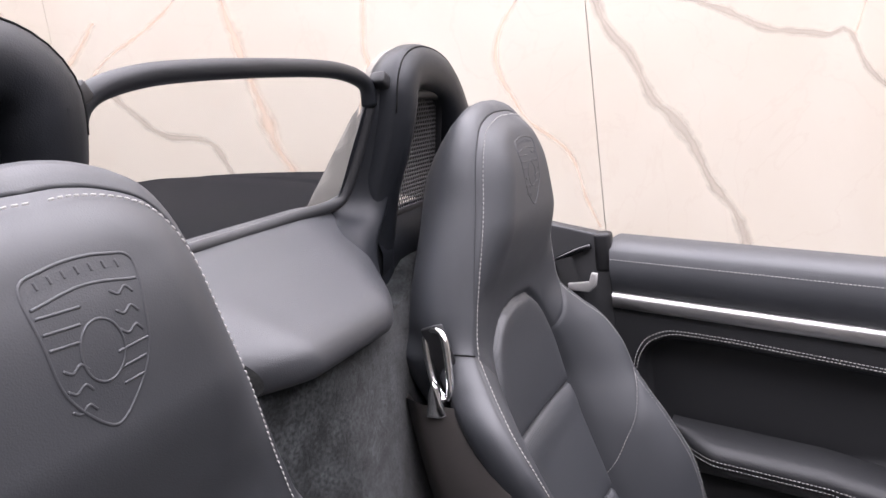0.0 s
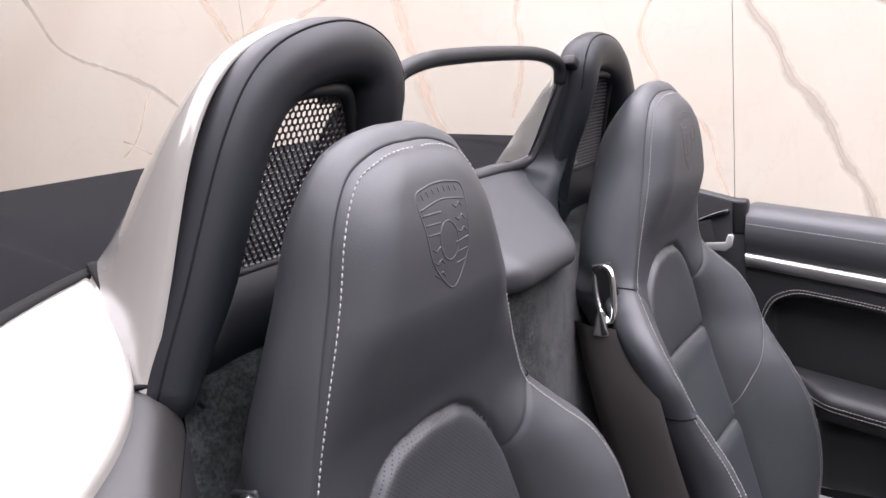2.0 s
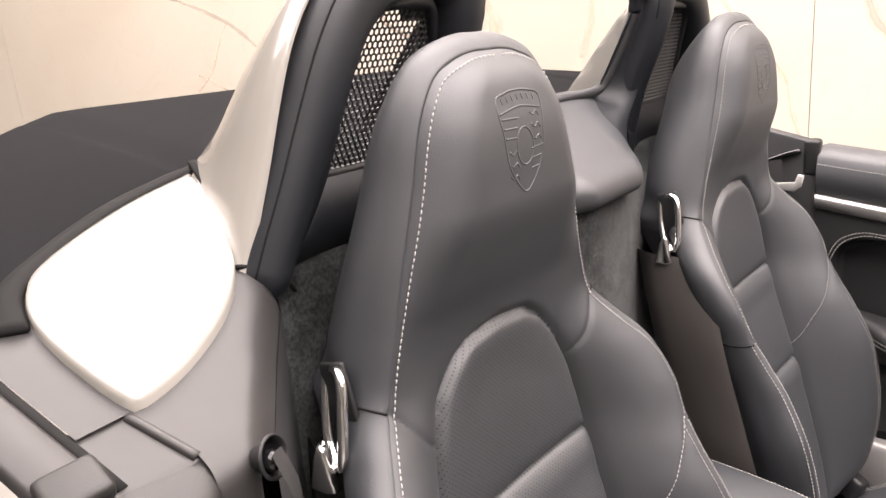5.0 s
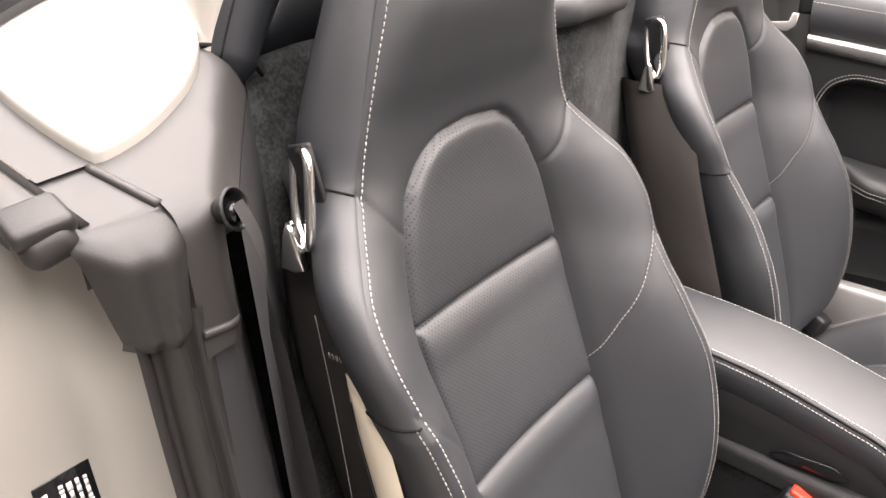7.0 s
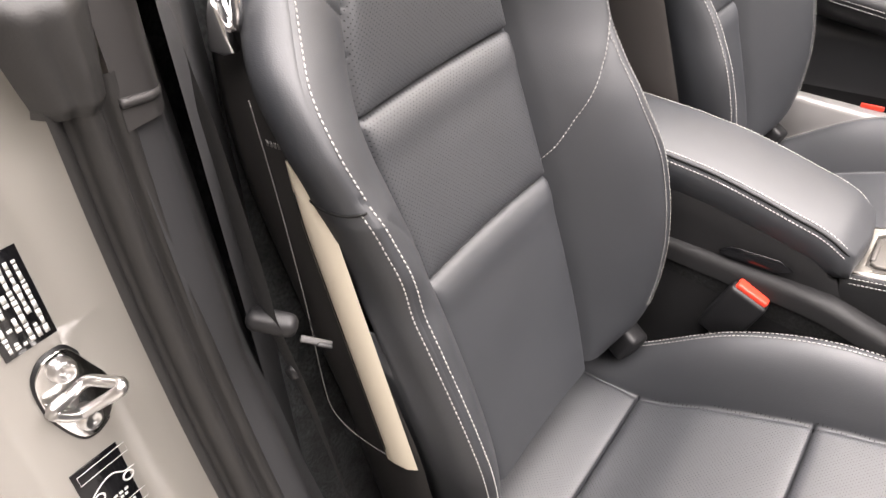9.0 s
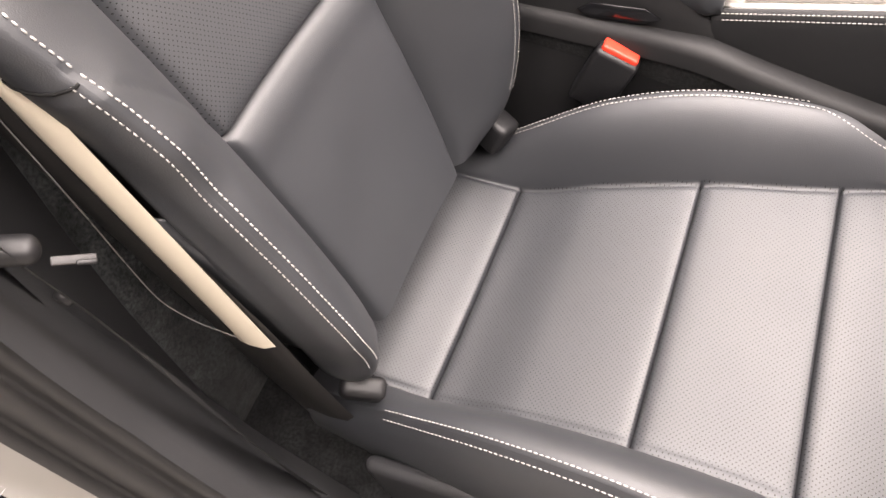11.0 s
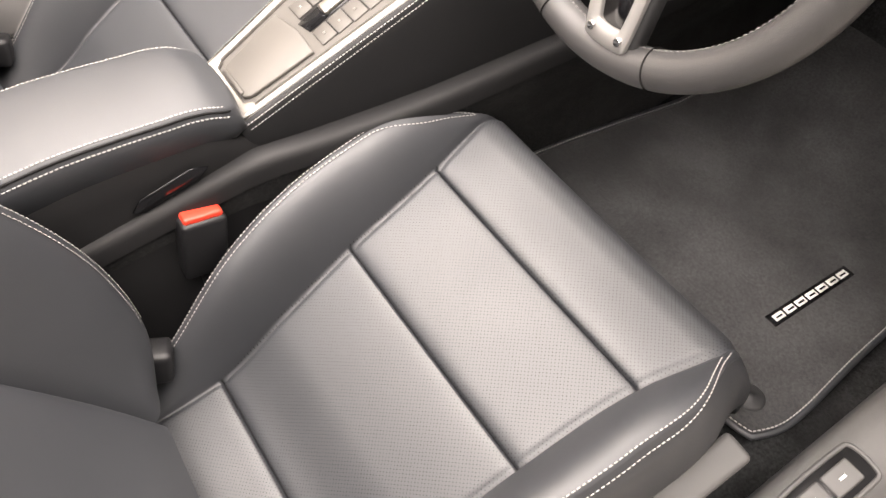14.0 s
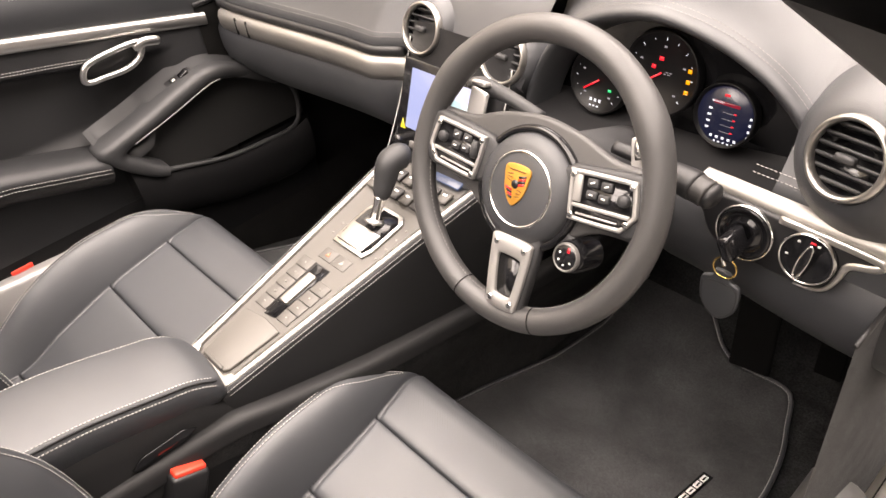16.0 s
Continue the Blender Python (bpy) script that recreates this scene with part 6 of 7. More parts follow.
def inset(y, z):
    """How far the door card lies behind its front plane at a place: a hollow below the trim strip."""
    top = float(np.interp(y, (-.037, -.029, -.016, .001, .025, .055, .342, .56), (.815, .843, .864, .875, .882, .880, .826, .778))) - .010
    hollow = .045 * smoothstep(-.034, -.018, y) * smoothstep(.66, .56, y) * smoothstep(top, top - .022, z) * smoothstep(.58, .66, z)
    return hollow


pdoor = thing("door_1", (-.70, .35, .3), "closed black leather passenger door with aluminium trim strip", "door", kind="structure")
ys = np.linspace(-.062, .775, 70)
up = []
for y in ys:
    zt, zs = belt_z(y), strip_z(y) + .012
    up.append([(DX - .10, y, zt - .006), (DX - .045, y, zt), (DX - .020, y, zt - .003), (DX - .006, y, zt - .012)] + [(DX - .004 + .010 * math.sin(math.pi * k), y, zt - .014 + (zs - zt + .014) * k) for k in np.linspace(.05, 1, 12)])
part("door_top", grid_mesh(bmesh.new(), up, flip=True), LEATHER, pdoor, "black leather door top")
bm = None
for dz in (.030, .037):
    p = np.array([(DX - .004 + .0065, y, belt_z(y) - dz) for y in ys])
    bm = stitches(p, np.tile((1, 0, .2), (len(p), 1)), .006, .0042, .0006, bm)
part("door_stitching", bm, THREAD, pdoor, "double rows of pale thread", kind="stuff")
rows = []
for y in ys[:-3]:
    z = strip_z(y)
    h = .0125
    rows.append([(DX - .006, y, z + h + .002), (DX + .004, y, z + h), (DX + .0065, y, z + h * .4), (DX + .006, y, z - h * .5), (DX + .003, y, z - h), (DX - .006, y, z - h - .002)])
part("trim_strip", grid_mesh(bmesh.new(), rows, flip=True), DOOR_ALU, pdoor, "brushed aluminium trim strip")
low = []
for y in np.linspace(-.062, .80, 160):
    zs = strip_z(y) - .013
    col = []
    for k in np.linspace(0, 1, 110):
        z = zs + (.30 - zs) * k
        col.append((DX - .004 - inset(y, z), y, z))
    low.append(col)
part("door_card", grid_mesh(bmesh.new(), low, flip=True), DOOR_LEATHER, pdoor, "black leather door card with a hollow")
edge = smooth_line([(DX - .002, -.046, .76), (DX - .002, -.037, .815), (DX - .002, -.029, .843), (DX - .002, -.016, .864), (DX - .002, .001, .875), (DX - .002, .025, .882), (DX - .002, .055, .880),
                    (DX - .002, .13, .868), (DX - .002, .237, .847), (DX - .002, .342, .826), (DX - .002, .45, .804), (DX - .002, .56, .778)], 100)
p = np.array(edge)
bm = stitches(p, np.tile((1, 0, .2), (100, 1)), .006, .0045, .0007)
bm = stitches(p + [0, .004, -.006], np.tile((1, 0, .2), (100, 1)), .006, .0045, .0007, bm)
part("card_stitching", bm, THREAD, pdoor, "pale thread round the hollow", kind="stuff")
# armrest ledge
rows = []
for y in np.linspace(.02, .432, 44):
    z = float(np.interp(y, (.02, .056, .257, .428, .50), (.715, .708, .672, .622, .605)))
    grow = float(smoothstep(.0, .10, y))
    rows.append([(DX - .03, y, z + .004), (DX + .010 * grow, y, z + .006), (DX + .040 * grow, y, z + .004), (DX + .056 * grow, y, z - .004), (DX + .062 * grow, y, z - .016), (DX + .056 * grow, y, z - .034), (DX + .03 * grow, y, z - .060), (DX - .012, y, z - .085)])
ledge = part("door_armrest", grid_mesh(bmesh.new(), rows, flip=True), DOOR_LEATHER, pdoor, "padded leather armrest ledge")
p = np.array([(r[4][0] + .0004, r[4][1], r[4][2] - .002) for r in rows])
bm = stitches(p, np.tile((1, 0, .2), (len(p), 1)), .006, .0042, .0006)
bm = stitches(p + [0, 0, -.008], np.tile((1, 0, .1), (len(p), 1)), .006, .0042, .0006, bm)
part("armrest_stitching", bm, THREAD, ledge, "double pale thread", kind="stuff")
# pull handle that climbs from the armrest to the corner by the dashboard
outer_y = smooth_line([(DX + .020, .86, .610), (DX + .030, .815, .652), (DX + .040, .750, .692), (DX + .048, .705, .708), (DX + .050, .665, .709), (DX + .053, .590, .690), (DX + .055, .515, .667), (DX + .055, .440, .648),
                       (DX + .055, .420, .640), (DX + .055, .416, .628), (DX + .055, .424, .615), (DX + .055, .462, .574), (DX + .055, .500, .544), (DX + .055, .530, .530)], 110)
inner_y = smooth_line([(DX + .018, .84, .600), (DX + .028, .800, .630), (DX + .038, .745, .660), (DX + .046, .703, .675), (DX + .048, .670, .672), (DX + .051, .595, .652), (DX + .053, .530, .637), (DX + .053, .478, .624),
                       (DX + .053, .472, .621), (DX + .053, .469, .616), (DX + .053, .473, .610), (DX + .053, .490, .596), (DX + .053, .515, .573), (DX + .053, .538, .555)], 110)
rows = []
for a, b in zip(outer_y, inner_y):
    lift = np.array([.011, 0, 0])
    rows.append([b + [-.036, 0, 0], b + [-.006, 0, 0], b * .9 + a * .1 + lift * .62, b * .72 + a * .28 + lift, (a + b) / 2 + lift * 1.15, a * .72 + b * .28 + lift, a * .9 + b * .1 + lift * .62, a + [-.006, 0, 0], a + [-.046, 0, 0]])
part("pull_handle", grid_mesh(bmesh.new(), rows, flip=False), PLASTIC, pdoor, "soft-touch grab handle that frames the pocket")
bar = np.array([r[2] for r in rows])[34:int(np.argmin(outer_y[:, 1])) - 1] + [.0006, 0, 0]
part("handle_inlay", tube(bar, .0016, 8), SILVER_PLASTIC, pdoor, "thin bright inlay line")
lip = smooth_line([(DX + .052, .515, .548), (DX + .052, .560, .536), (DX + .052, .610, .521), (DX + .050, .675, .504), (DX + .045, .760, .494), (DX + .038, .840, .488), (DX + .030, .875, .505), (DX + .024, .885, .560), (DX + .018, .868, .604)], 70)
part("pocket_lip", tube(lip, .0055, 10, up=(1, 0, 0)), PLASTIC, pdoor, "rolled lip of the door pocket")
rows = []
for y in np.linspace(.462, .885, 50):
    k = float(np.interp(y, (.43, .464, .51, .56, .61, .675, .76, .84, .885), (.605, .572, .545, .534, .519, .502, .492, .486, .50)))
    rows.append([(DX + .046, y, k), (DX + .054, y, k - .010), (DX + .058, y, k - .035), (DX + .056, y, k - .075), (DX + .046, y, k - .105), (DX + .020, y, k - .125), (DX - .005, y, k - .13)])
part("pocket_face", grid_mesh(bmesh.new(), rows, flip=True), SHADED_POCKET, pdoor, "moulded face of the door pocket")
rows = [[(DX + .012, y, .50 + (min(.60 + (y - .45) * .33, .69) - .50) * k) for k in np.linspace(0, 1, 8)] for y in np.linspace(.46, .90, 20)]
part("speaker_cover", grid_mesh(bmesh.new(), rows, flip=True), GRILLE, pdoor, "black perforated speaker cover")
# flat sheet; the pocket's shaded depth is only in its near-black colour
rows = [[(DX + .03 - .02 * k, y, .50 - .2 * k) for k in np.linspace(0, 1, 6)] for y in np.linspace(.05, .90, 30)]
part("door_pocket", grid_mesh(bmesh.new(), rows, flip=True), SHADED_POCKET, pdoor, "flat near-black sheet for the shaded door pocket")
rows = []
rise = outer_y[:int(np.argmin(outer_y[:, 1])) + 1][::-1]
for y in np.linspace(.425, .82, 46):
    z = float(np.interp(y, rise[:, 1], rise[:, 2]))
    dip = .040 * float(smoothstep(.555, .525, y) * smoothstep(.425, .50, y))
    rows.append([(DX - .016, y, z + .018), (DX - .004, y, z + .011 - dip * .3), (DX + .012, y, z + .003 - dip), (DX + .030, y, z - .003 - dip), (DX + .046, y, z - .008 - dip), (DX + .046, y, z - .03 - dip)])
desk = part("switch_desk", grid_mesh(bmesh.new(), rows, flip=False), PLASTIC, pdoor, "sloping panel behind the grab handle")
ms = Matrix.Translation((DX + .020, .634, .7012)) @ pose(0, 0, 0, 15, 20, 0)
sw = part("switch_plate", rbox(.022, .062, .003, ms, .001), PLASTIC_DARK, desk, "dark window switch recess")
part("window_switch", rbox(.014, .022, .008, ms @ Matrix.Translation((0, .012, .003)) @ pose(0, 0, 0, 14, 0, 0), .003, 3), GLOSS_BLACK, sw)
part("switch_chrome", rbox(.008, .009, .005, ms @ Matrix.Translation((0, -.012, .003)), .002), CHROME_SOFT, sw)
rows = [[(DX + .01, y, z) for z in np.linspace(.10, .34, 4)] for y in np.linspace(-.05, 1.3, 12)]
part("lower_lining", grid_mesh(bmesh.new(), rows, flip=True), SHADED_CARPET, pdoor, "carpet below the door pocket, darkened for its shade")
part("door_reflector", rbox(.006, .042, .011, Matrix.Translation((DX + .028, .205, .478)), .003, 3), RED, pdoor, "small red reflector")
# inner release handle
hl = loop_from([(DX + .012, .462, .768), (DX + .014, .478, .792), (DX + .016, .53, .800), (DX + .018, .58, .800), (DX + .018, .588, .790), (DX + .016, .574, .768), (DX + .014, .545, .757), (DX + .012, .50, .757), (DX + .011, .472, .758)], 70)
rel = part("release_handle", tube(hl, .0062, 10, True, up=(1, 0, 0)), ALU, pdoor, "aluminium door release handle")
part("handle_grip", tube(smooth_line([(DX + .017, .570, .790), (DX + .021, .592, .796), (DX + .021, .612, .792), (DX + .018, .624, .786)], 16), [.006] + [.0095] * 13 + [.009, .006], 12, flat=.7, up=(1, 0, 0)), ALU, rel)
part("handle_bowl", prism([(q[1], q[2]) for q in hl[::3]], .003, Matrix(((0, 0, 1, DX + .001), (1, 0, 0, 0), (0, 1, 0, 0), (0, 0, 0, 1))), 0), PLASTIC_DARK, rel)
# rear corner of the opening: pillar end with belt slot
pp = thing("pillar_trim", (-.67, -.12, .9), "dark moulded pillar trim with belt slot", "pillar trim")
part("pillar_cover", prism([(-.062, .30), (-.062, 1.035), (-.075, 1.052), (-.20, 1.085), (-.26, 1.09), (-.30, .30)], .03, Matrix(((0, 0, 1, -.69), (1, 0, 0, 0), (0, 1, 0, 0), (0, 0, 0, 1))), .004), PLASTIC, pp)
part("pillar_cap", rbox(.03, .03, .07, Matrix.Translation((-.672, -.074, 1.020)), .008, 3), PLASTIC_DARK, pp)
part("belt_slot", tube(smooth_line([(-.656, -.172, 1.004), (-.654, -.12, 1.026), (-.654, -.092, 1.034)], 16), .0065, 8, flat=.8), GLOSS_BLACK, pp, "glossy dark belt slot")
pb = thing("seat_belt", (-.62, -.12, .9), "dark seat belt with pale guide on the passenger side", "seat belt")
part("webbing", grid_mesh(bmesh.new(), [[(-.648 + .02 * t, -.125 + .05 * t, 1.018 - .2 * t), (-.645 + .02 * t, -.155 + .05 * t, 1.012 - .2 * t)] for t in np.linspace(0, 1, 12)]), WEBBING, pb)
part("belt_lug", prism([(-.028, -.006), (.010, -.010), (.022, .0), (.026, .022), (.016, .024), (.010, .008), (-.026, .006)], .010, Matrix(((0, 0, 1, -.640), (1, 0, 0, -.105), (0, 1, 0, .968), (0, 0, 0, 1))), .002), SILVER_PLASTIC, pb, "pale grey belt lug")
outer = [[(-.70 - .10 * math.sin(math.pi * k * .5), y, belt_z(y) - .004 - .75 * k) for k in np.linspace(0, 1, 14)] for y in np.linspace(-.06, .95, 20)]
part("outer_skin", grid_mesh(bmesh.new(), outer), PAINT, pdoor, "white painted outer skin")

# ---- dashboard ----
dash = thing("dashboard", (0, .9, .6), "black leather dashboard with aluminium trim and round vents", "dashboard")


def dash_shift(x):
    return -.030 * float(smoothstep(-.20, -.62, x)) - .012 * float(smoothstep(.35, .68, x)) + .030 * float(smoothstep(.19, .12, abs(x)))


PROFILE = smooth_line([(1.30, 1.00), (1.10, .992), (.98, .972), (.905, .940), (.860, .900), (.832, .862), (.812, .835), (.800, .822)], 26)
rows = []
for x in np.linspace(-.70, .70, 100):
    d = dash_shift(x)
    rows.append([(x, y + d * (1.3 - y) / .5, z) for y, z in PROFILE] + [(x, .806 + d, .812)])
pad = np.array(rows)
pad_mid = (pad[:-1, :-1] + pad[1:, 1:]) / 2
pad_cut = ~((pad_mid[..., 0] > .14) & (pad_mid[..., 0] < .53) & (pad_mid[..., 1] < .93))
part("upper_pad", grid_mesh(bmesh.new(), rows, flip=True, mask=pad_cut), DASH_LEATHER, dash, "stitched leather upper dashboard")
LOWER = smooth_line([(.800, .776), (.791, .764), (.788, .74), (.793, .70), (.812, .665), (.85, .635), (.92, .61), (1.1, .58)], 20)
for x0, x1, nm in ((-.70, -.115, "glovebox_lid"), (.40, .70, "knee_panel")):
    rows = []
    for x in np.linspace(x0, x1, 40):
        d = dash_shift(x)
        rows.append([(x, y + d, z - .02 * float(smoothstep(.4, .68, x))) for y, z in LOWER])
    part(nm, grid_mesh(bmesh.new(), rows, flip=True), DASH_LEATHER, dash, "dark lower dashboard panel")
for x0, x1, up, tall in ((-.632, -.118, -.016, 1.0), (.452, .70, .014, .72)):
    rows = []
    for x in np.linspace(x0, x1, 40):
        d = dash_shift(x) - .006
        rows.append([(x, y + d, .798 + up + dz * tall) for y, dz in ((.808, .022), (.797, .019), (.792, .009), (.792, -.006), (.796, -.019), (.806, -.022))])
    part("trim_strip", grid_mesh(bmesh.new(), rows, flip=True), DASH_ALU, dash, "brushed aluminium trim strip")
for x in (-.565, -.528):
    part("strip_joint", rbox(.0012, .004, .034, Matrix.Translation((x, .786 + dash_shift(x), .782)), 0), SEAM, dash)
for x0, x1, dz, thread in ((-.64, -.13, .833, SEAM_GREY), (-.64, -.13, .839, SEAM_GREY), (.50, .69, .837, THREAD), (.50, .69, .844, THREAD)):
    xs = np.linspace(x0, x1, 80)
    p = np.array([(x, float(np.interp(dz, PROFILE[::-1, 1], PROFILE[::-1, 0])) + dash_shift(x) * .97 - .001, dz) for x in xs])
    part("dash_stitching", stitches(p, np.tile((0, -.8, .6), (80, 1)), .0055, .0040, .00045), thread, dash, "row of pale thread", kind="stuff")
# solid dark bar that stands for shade between pad and strip
part("gap_shade", tube([(x, .806 + dash_shift(x) - .004, .812) for x in np.linspace(-.64, -.13, 30)], .0090, 8), PLASTIC_DARK, dash, "dark bar for the shade in the slot above the strip")
# defroster slots
for x0, y0, n in ((-.02, .955, 7), (.115, .985, 9), (.60, .93, 7)):
    for i in range(n):
        part("defrost_slot", rbox(.003, .035, .004, Matrix.Translation((x0 + .009 * i, y0, float(np.interp(y0, PROFILE[::-1, 0], PROFILE[::-1, 1])) + .0005)) @ pose(0, 0, 0, 12, 0, 25), .001, 1), PLASTIC_DARK, dash)


def round_vent(c, face, radius, squash=1.0):
    v = thing("air_vent", c, "round air vent with silver ring and black slats", "air vent", "air vents")
    m = Matrix.Translation(c) @ face @ Matrix.Diagonal((1, squash, 1, 1))
    part("vent_ring", lathe([(radius * .83, -.004), (radius * .84, .004), (radius * .90, .007), (radius * .97, .005), (radius, -.002), (radius * 1.0, -.02)], 56, m), CONSOLE_ALU, v, "satin silver ring")
    part("vent_throat", lathe([(radius * .84, .002), (radius * .80, -.03), (0, -.035)], 40, m), GLOSS_BLACK, v)
    n = 6
    for i in range(n):
        h = radius * .78 * (2 * (i + .5) / n - 1)
        w = math.sqrt(max(0, (radius * .82) ** 2 - h * h))
        part("slat", rbox(2 * w, .010, .0035, m @ Matrix.Translation((0, h, -.006)) @ pose(0, 0, 0, 62, 0, 0), .0012, 1), PLASTIC, v)
    part("vent_tab", rbox(radius * .5, radius * .2, .010, m @ Matrix.Translation((0, 0, .002)), .003), PLASTIC, v, "thumb tab")
    return v


def facing(yaw, pitch):
    """A face whose outward way points back into the cabin."""
    return pose(0, 0, 0, 90, 0, 0) @ pose(0, 0, 0, -pitch, 0, 0) @ pose(0, 0, 0, 0, yaw, 0)


round_vent((-.086, .838, .858), facing(0, 22), .043)
round_vent((.090, .838, .856), facing(0, 22), .043)
round_vent((.606, .768, .914), facing(-14, 18), .0435)
for c, r in (((-.086, .853, .852), .052), ((.090, .853, .850), .052)):
    part("vent_pod", lathe([(r * .80, .012), (r * .92, .010), (r, .0), (r * 1.15, -.02), (r * 1.25, -.05)], 48, Matrix.Translation(c) @ facing(0, 22)), DASH_LEATHER, dash, "leather pod round the vent")
part("vent_pod", lathe([(.044, .002), (.050, .001), (.060, -.006), (.078, -.028), (.10, -.07)], 48, Matrix.Translation((.606, .773, .910)) @ facing(-14, 18)), DASH_LEATHER, dash, "leather pod round the vent")

# centre stack with screen and controls
stack = thing("centre_stack", (0, .78, .66), "dark centre stack with lit navigation screen and keys", "centre stack")
rows = []
for k in np.linspace(0, 1, 20):
    y, z = .842 - .062 * k - .035 * k * k, .868 - .20 * k
    w = .112 - .006 * k
    rows.append([(-w - .012, y + .05, z), (-w, y + .006, z), (-w + .006, y, z), (0, y - .002, z), (w - .006, y, z), (w, y + .006, z), (w + .012, y + .05, z)])
part("stack_face", grid_mesh(bmesh.new(), rows), PLASTIC_DARK, stack)
ms = Matrix.Translation((0, .7815, .752)) @ pose(0, 0, 0, 90, 0, 0) @ pose(0, 0, 0, -20, 0, 0)
bez = part("screen_bezel", rbox(.190, .150, .006, ms, .004, 2), GLOSS_BLACK, stack, "gloss black bezel")
part("screen", rbox(.158, .098, .001, ms @ Matrix.Translation((.006, .012, .0038)), 0), SCREEN_BLUE, bez, "lit pale blue map screen")
part("map_patch", rbox(.060, .040, .0006, ms @ Matrix.Translation((.045, .016, .0046)), 0), SCREEN_GREEN, bez)
part("map_patch", prism([(-.012, 0), (.010, -.006), (.014, .010), (-.004, .016)], .0005, ms @ Matrix.Translation((.035, .0, .0052)), 0), SCREEN_WHITE, bez)
part("map_sign", prism([(-.006, -.005), (.006, -.005), (-.003, .012)], .0006, ms @ Matrix.Translation((-.078, -.036, .0042)), 0), SCREEN_YELLOW, bez)
for s in (-1, 1):
    part("edge_trim", tube([(s * .112, .842 - .062 * k - .035 * k * k - .001, .862 - .20 * k) for k in np.linspace(.1, 1, 16)], .0011, 8), THREAD, stack, "thin pale edge line")
    kn = lathe([(0, .016), (.009, .016), (.0105, .014), (.011, 0)], 24, ms @ Matrix.Translation((s * .078, -.062, .003)))
    part("rotary_knob", kn, GLOSS_BLACK, stack, "rotary knob with chrome rim")
for i in range(5):
    part("stack_key", rbox(.020, .011, .005, ms @ Matrix.Translation((-.048 + .024 * i, -.062, .004)), .0015, 1), BUTTON_GREY, stack)
# climate keys on the console's front slope
for i in range(6):
    for j in range(2):
        k = part("climate_key", rbox(.022, .024, .006, CM @ Matrix.Translation((-.066 + .0265 * i, .398 + .034 * j, .002)), .002, 1), TRIM_GREY if (i + j) % 3 else SATIN_GREY, stack)
        part("key_mark", rbox(.009, .004, .0006, CM @ Matrix.Translation((-.066 + .0265 * i, .401 + .034 * j, .0053)), 0), WHITE_PRINT, k)
part("climate_display", rbox(.060, .016, .004, CM @ Matrix.Translation((.045, .462, .004)), .001), SCREEN_DIM, stack, "small lit display")
part("climate_knob", lathe([(0, .014), (.010, .014), (.012, .012), (.0125, 0)], 24, CM @ Matrix.Translation((.038, .488, .006))), GLOSS_BLACK, stack)

# instrument binnacle
binn = thing("instrument_cluster", (.335, .86, .80), "three round lit instruments under a leather cowl", "instruments")
arch = smooth_line([(.128, .842, .776), (.136, .846, .822), (.172, .846, .888), (.235, .846, .940), (.325, .842, .968), (.405, .842, .960), (.478, .84, .934), (.530, .838, .897), (.545, .836, .868)], 60)
rows = []
for p in arch:
    row = []
    for dy, dz, dx, meet in ((.045, -.022, .10, 0), (.012, -.012, .05, 0), (.0, -.004, .02, 0), (-.004, 0, 0, 0), (.002, .006, 0, 0), (.02, .013, -.02, .02), (.05, .018, -.04, .12), (.085, .020, -.06, .35), (.12, .018, -.075, .62), (.16, .014, -.09, .85), (.21, .01, -.10, 1.0), (.25, 0, -.1, 1.06)):
        c = np.array([.335, 0, .84])
        y = p[1] + dy
        zp = float(np.interp(y, PROFILE[::-1, 0], PROFILE[::-1, 1])) + .005
        if dy > .015 and p[0] > .335:
            meet = min(1, meet + (1 - meet) * float(smoothstep(.950, .885, p[2])) * min(1, dy / .04)) if meet < 1 else meet
        z = p[2] + dz
        row.append((p[0] + (c[0] - p[0]) * dx, y, z + (zp - z) * min(meet, 1) - .03 * max(0, meet - 1) / .06))
    rows.append(row)
rows = np.array([smooth_line(r, 40) for r in rows])
part("cowl", grid_mesh(bmesh.new(), rows), DASH_LEATHER, binn, "leather instrument cowl")
pl = arch[12:] + np.array([0, .010, .0105])
bm = stitches(pl, np.tile((0, -.3, 1), (len(pl), 1)), .0055, .0040, .00038)
bm = stitches(pl + [0, .008, .003], np.tile((0, -.3, 1), (len(pl), 1)), .0055, .0040, .00038, bm)
part("cowl_stitching", bm, SEAM_GREY, binn, "double pale stitching along the cowl", kind="stuff")
face = []
for x in np.linspace(.13, .543, 30):
    top = float(np.interp(x, arch[:, 0], arch[:, 2])) - .012
    face.append([(x, .915 - .02 * k, .76 + (top - .76) * k) for k in np.linspace(0, 1, 6)])
part("backing", grid_mesh(bmesh.new(), face, flip=True), GLOSS_BLACK, binn)
low_shell = []
for x in np.linspace(.11, .56, 30):
    f = (x - .335) / .225
    low_shell.append([(x, .80 + .10 * k + .02 * f * f, .775 + .01 * f * f - .0 * k + .02 * k * k) for k in np.linspace(0, 1, 8)] )
part("lower_shroud", grid_mesh(bmesh.new(), low_shell), PLASTIC_DARK, binn)


def dial(c, r):
    m = Matrix.Translation(c) @ facing(0, 12)
    d = part("dial", lathe([(0, 0), (r * .93, 0), (r * .95, .004), (r * .98, .005), (r * 1.01, .003), (r * 1.02, -.01)], 56, m), DIAL_BLACK, binn, "round black dial")
    return d, m


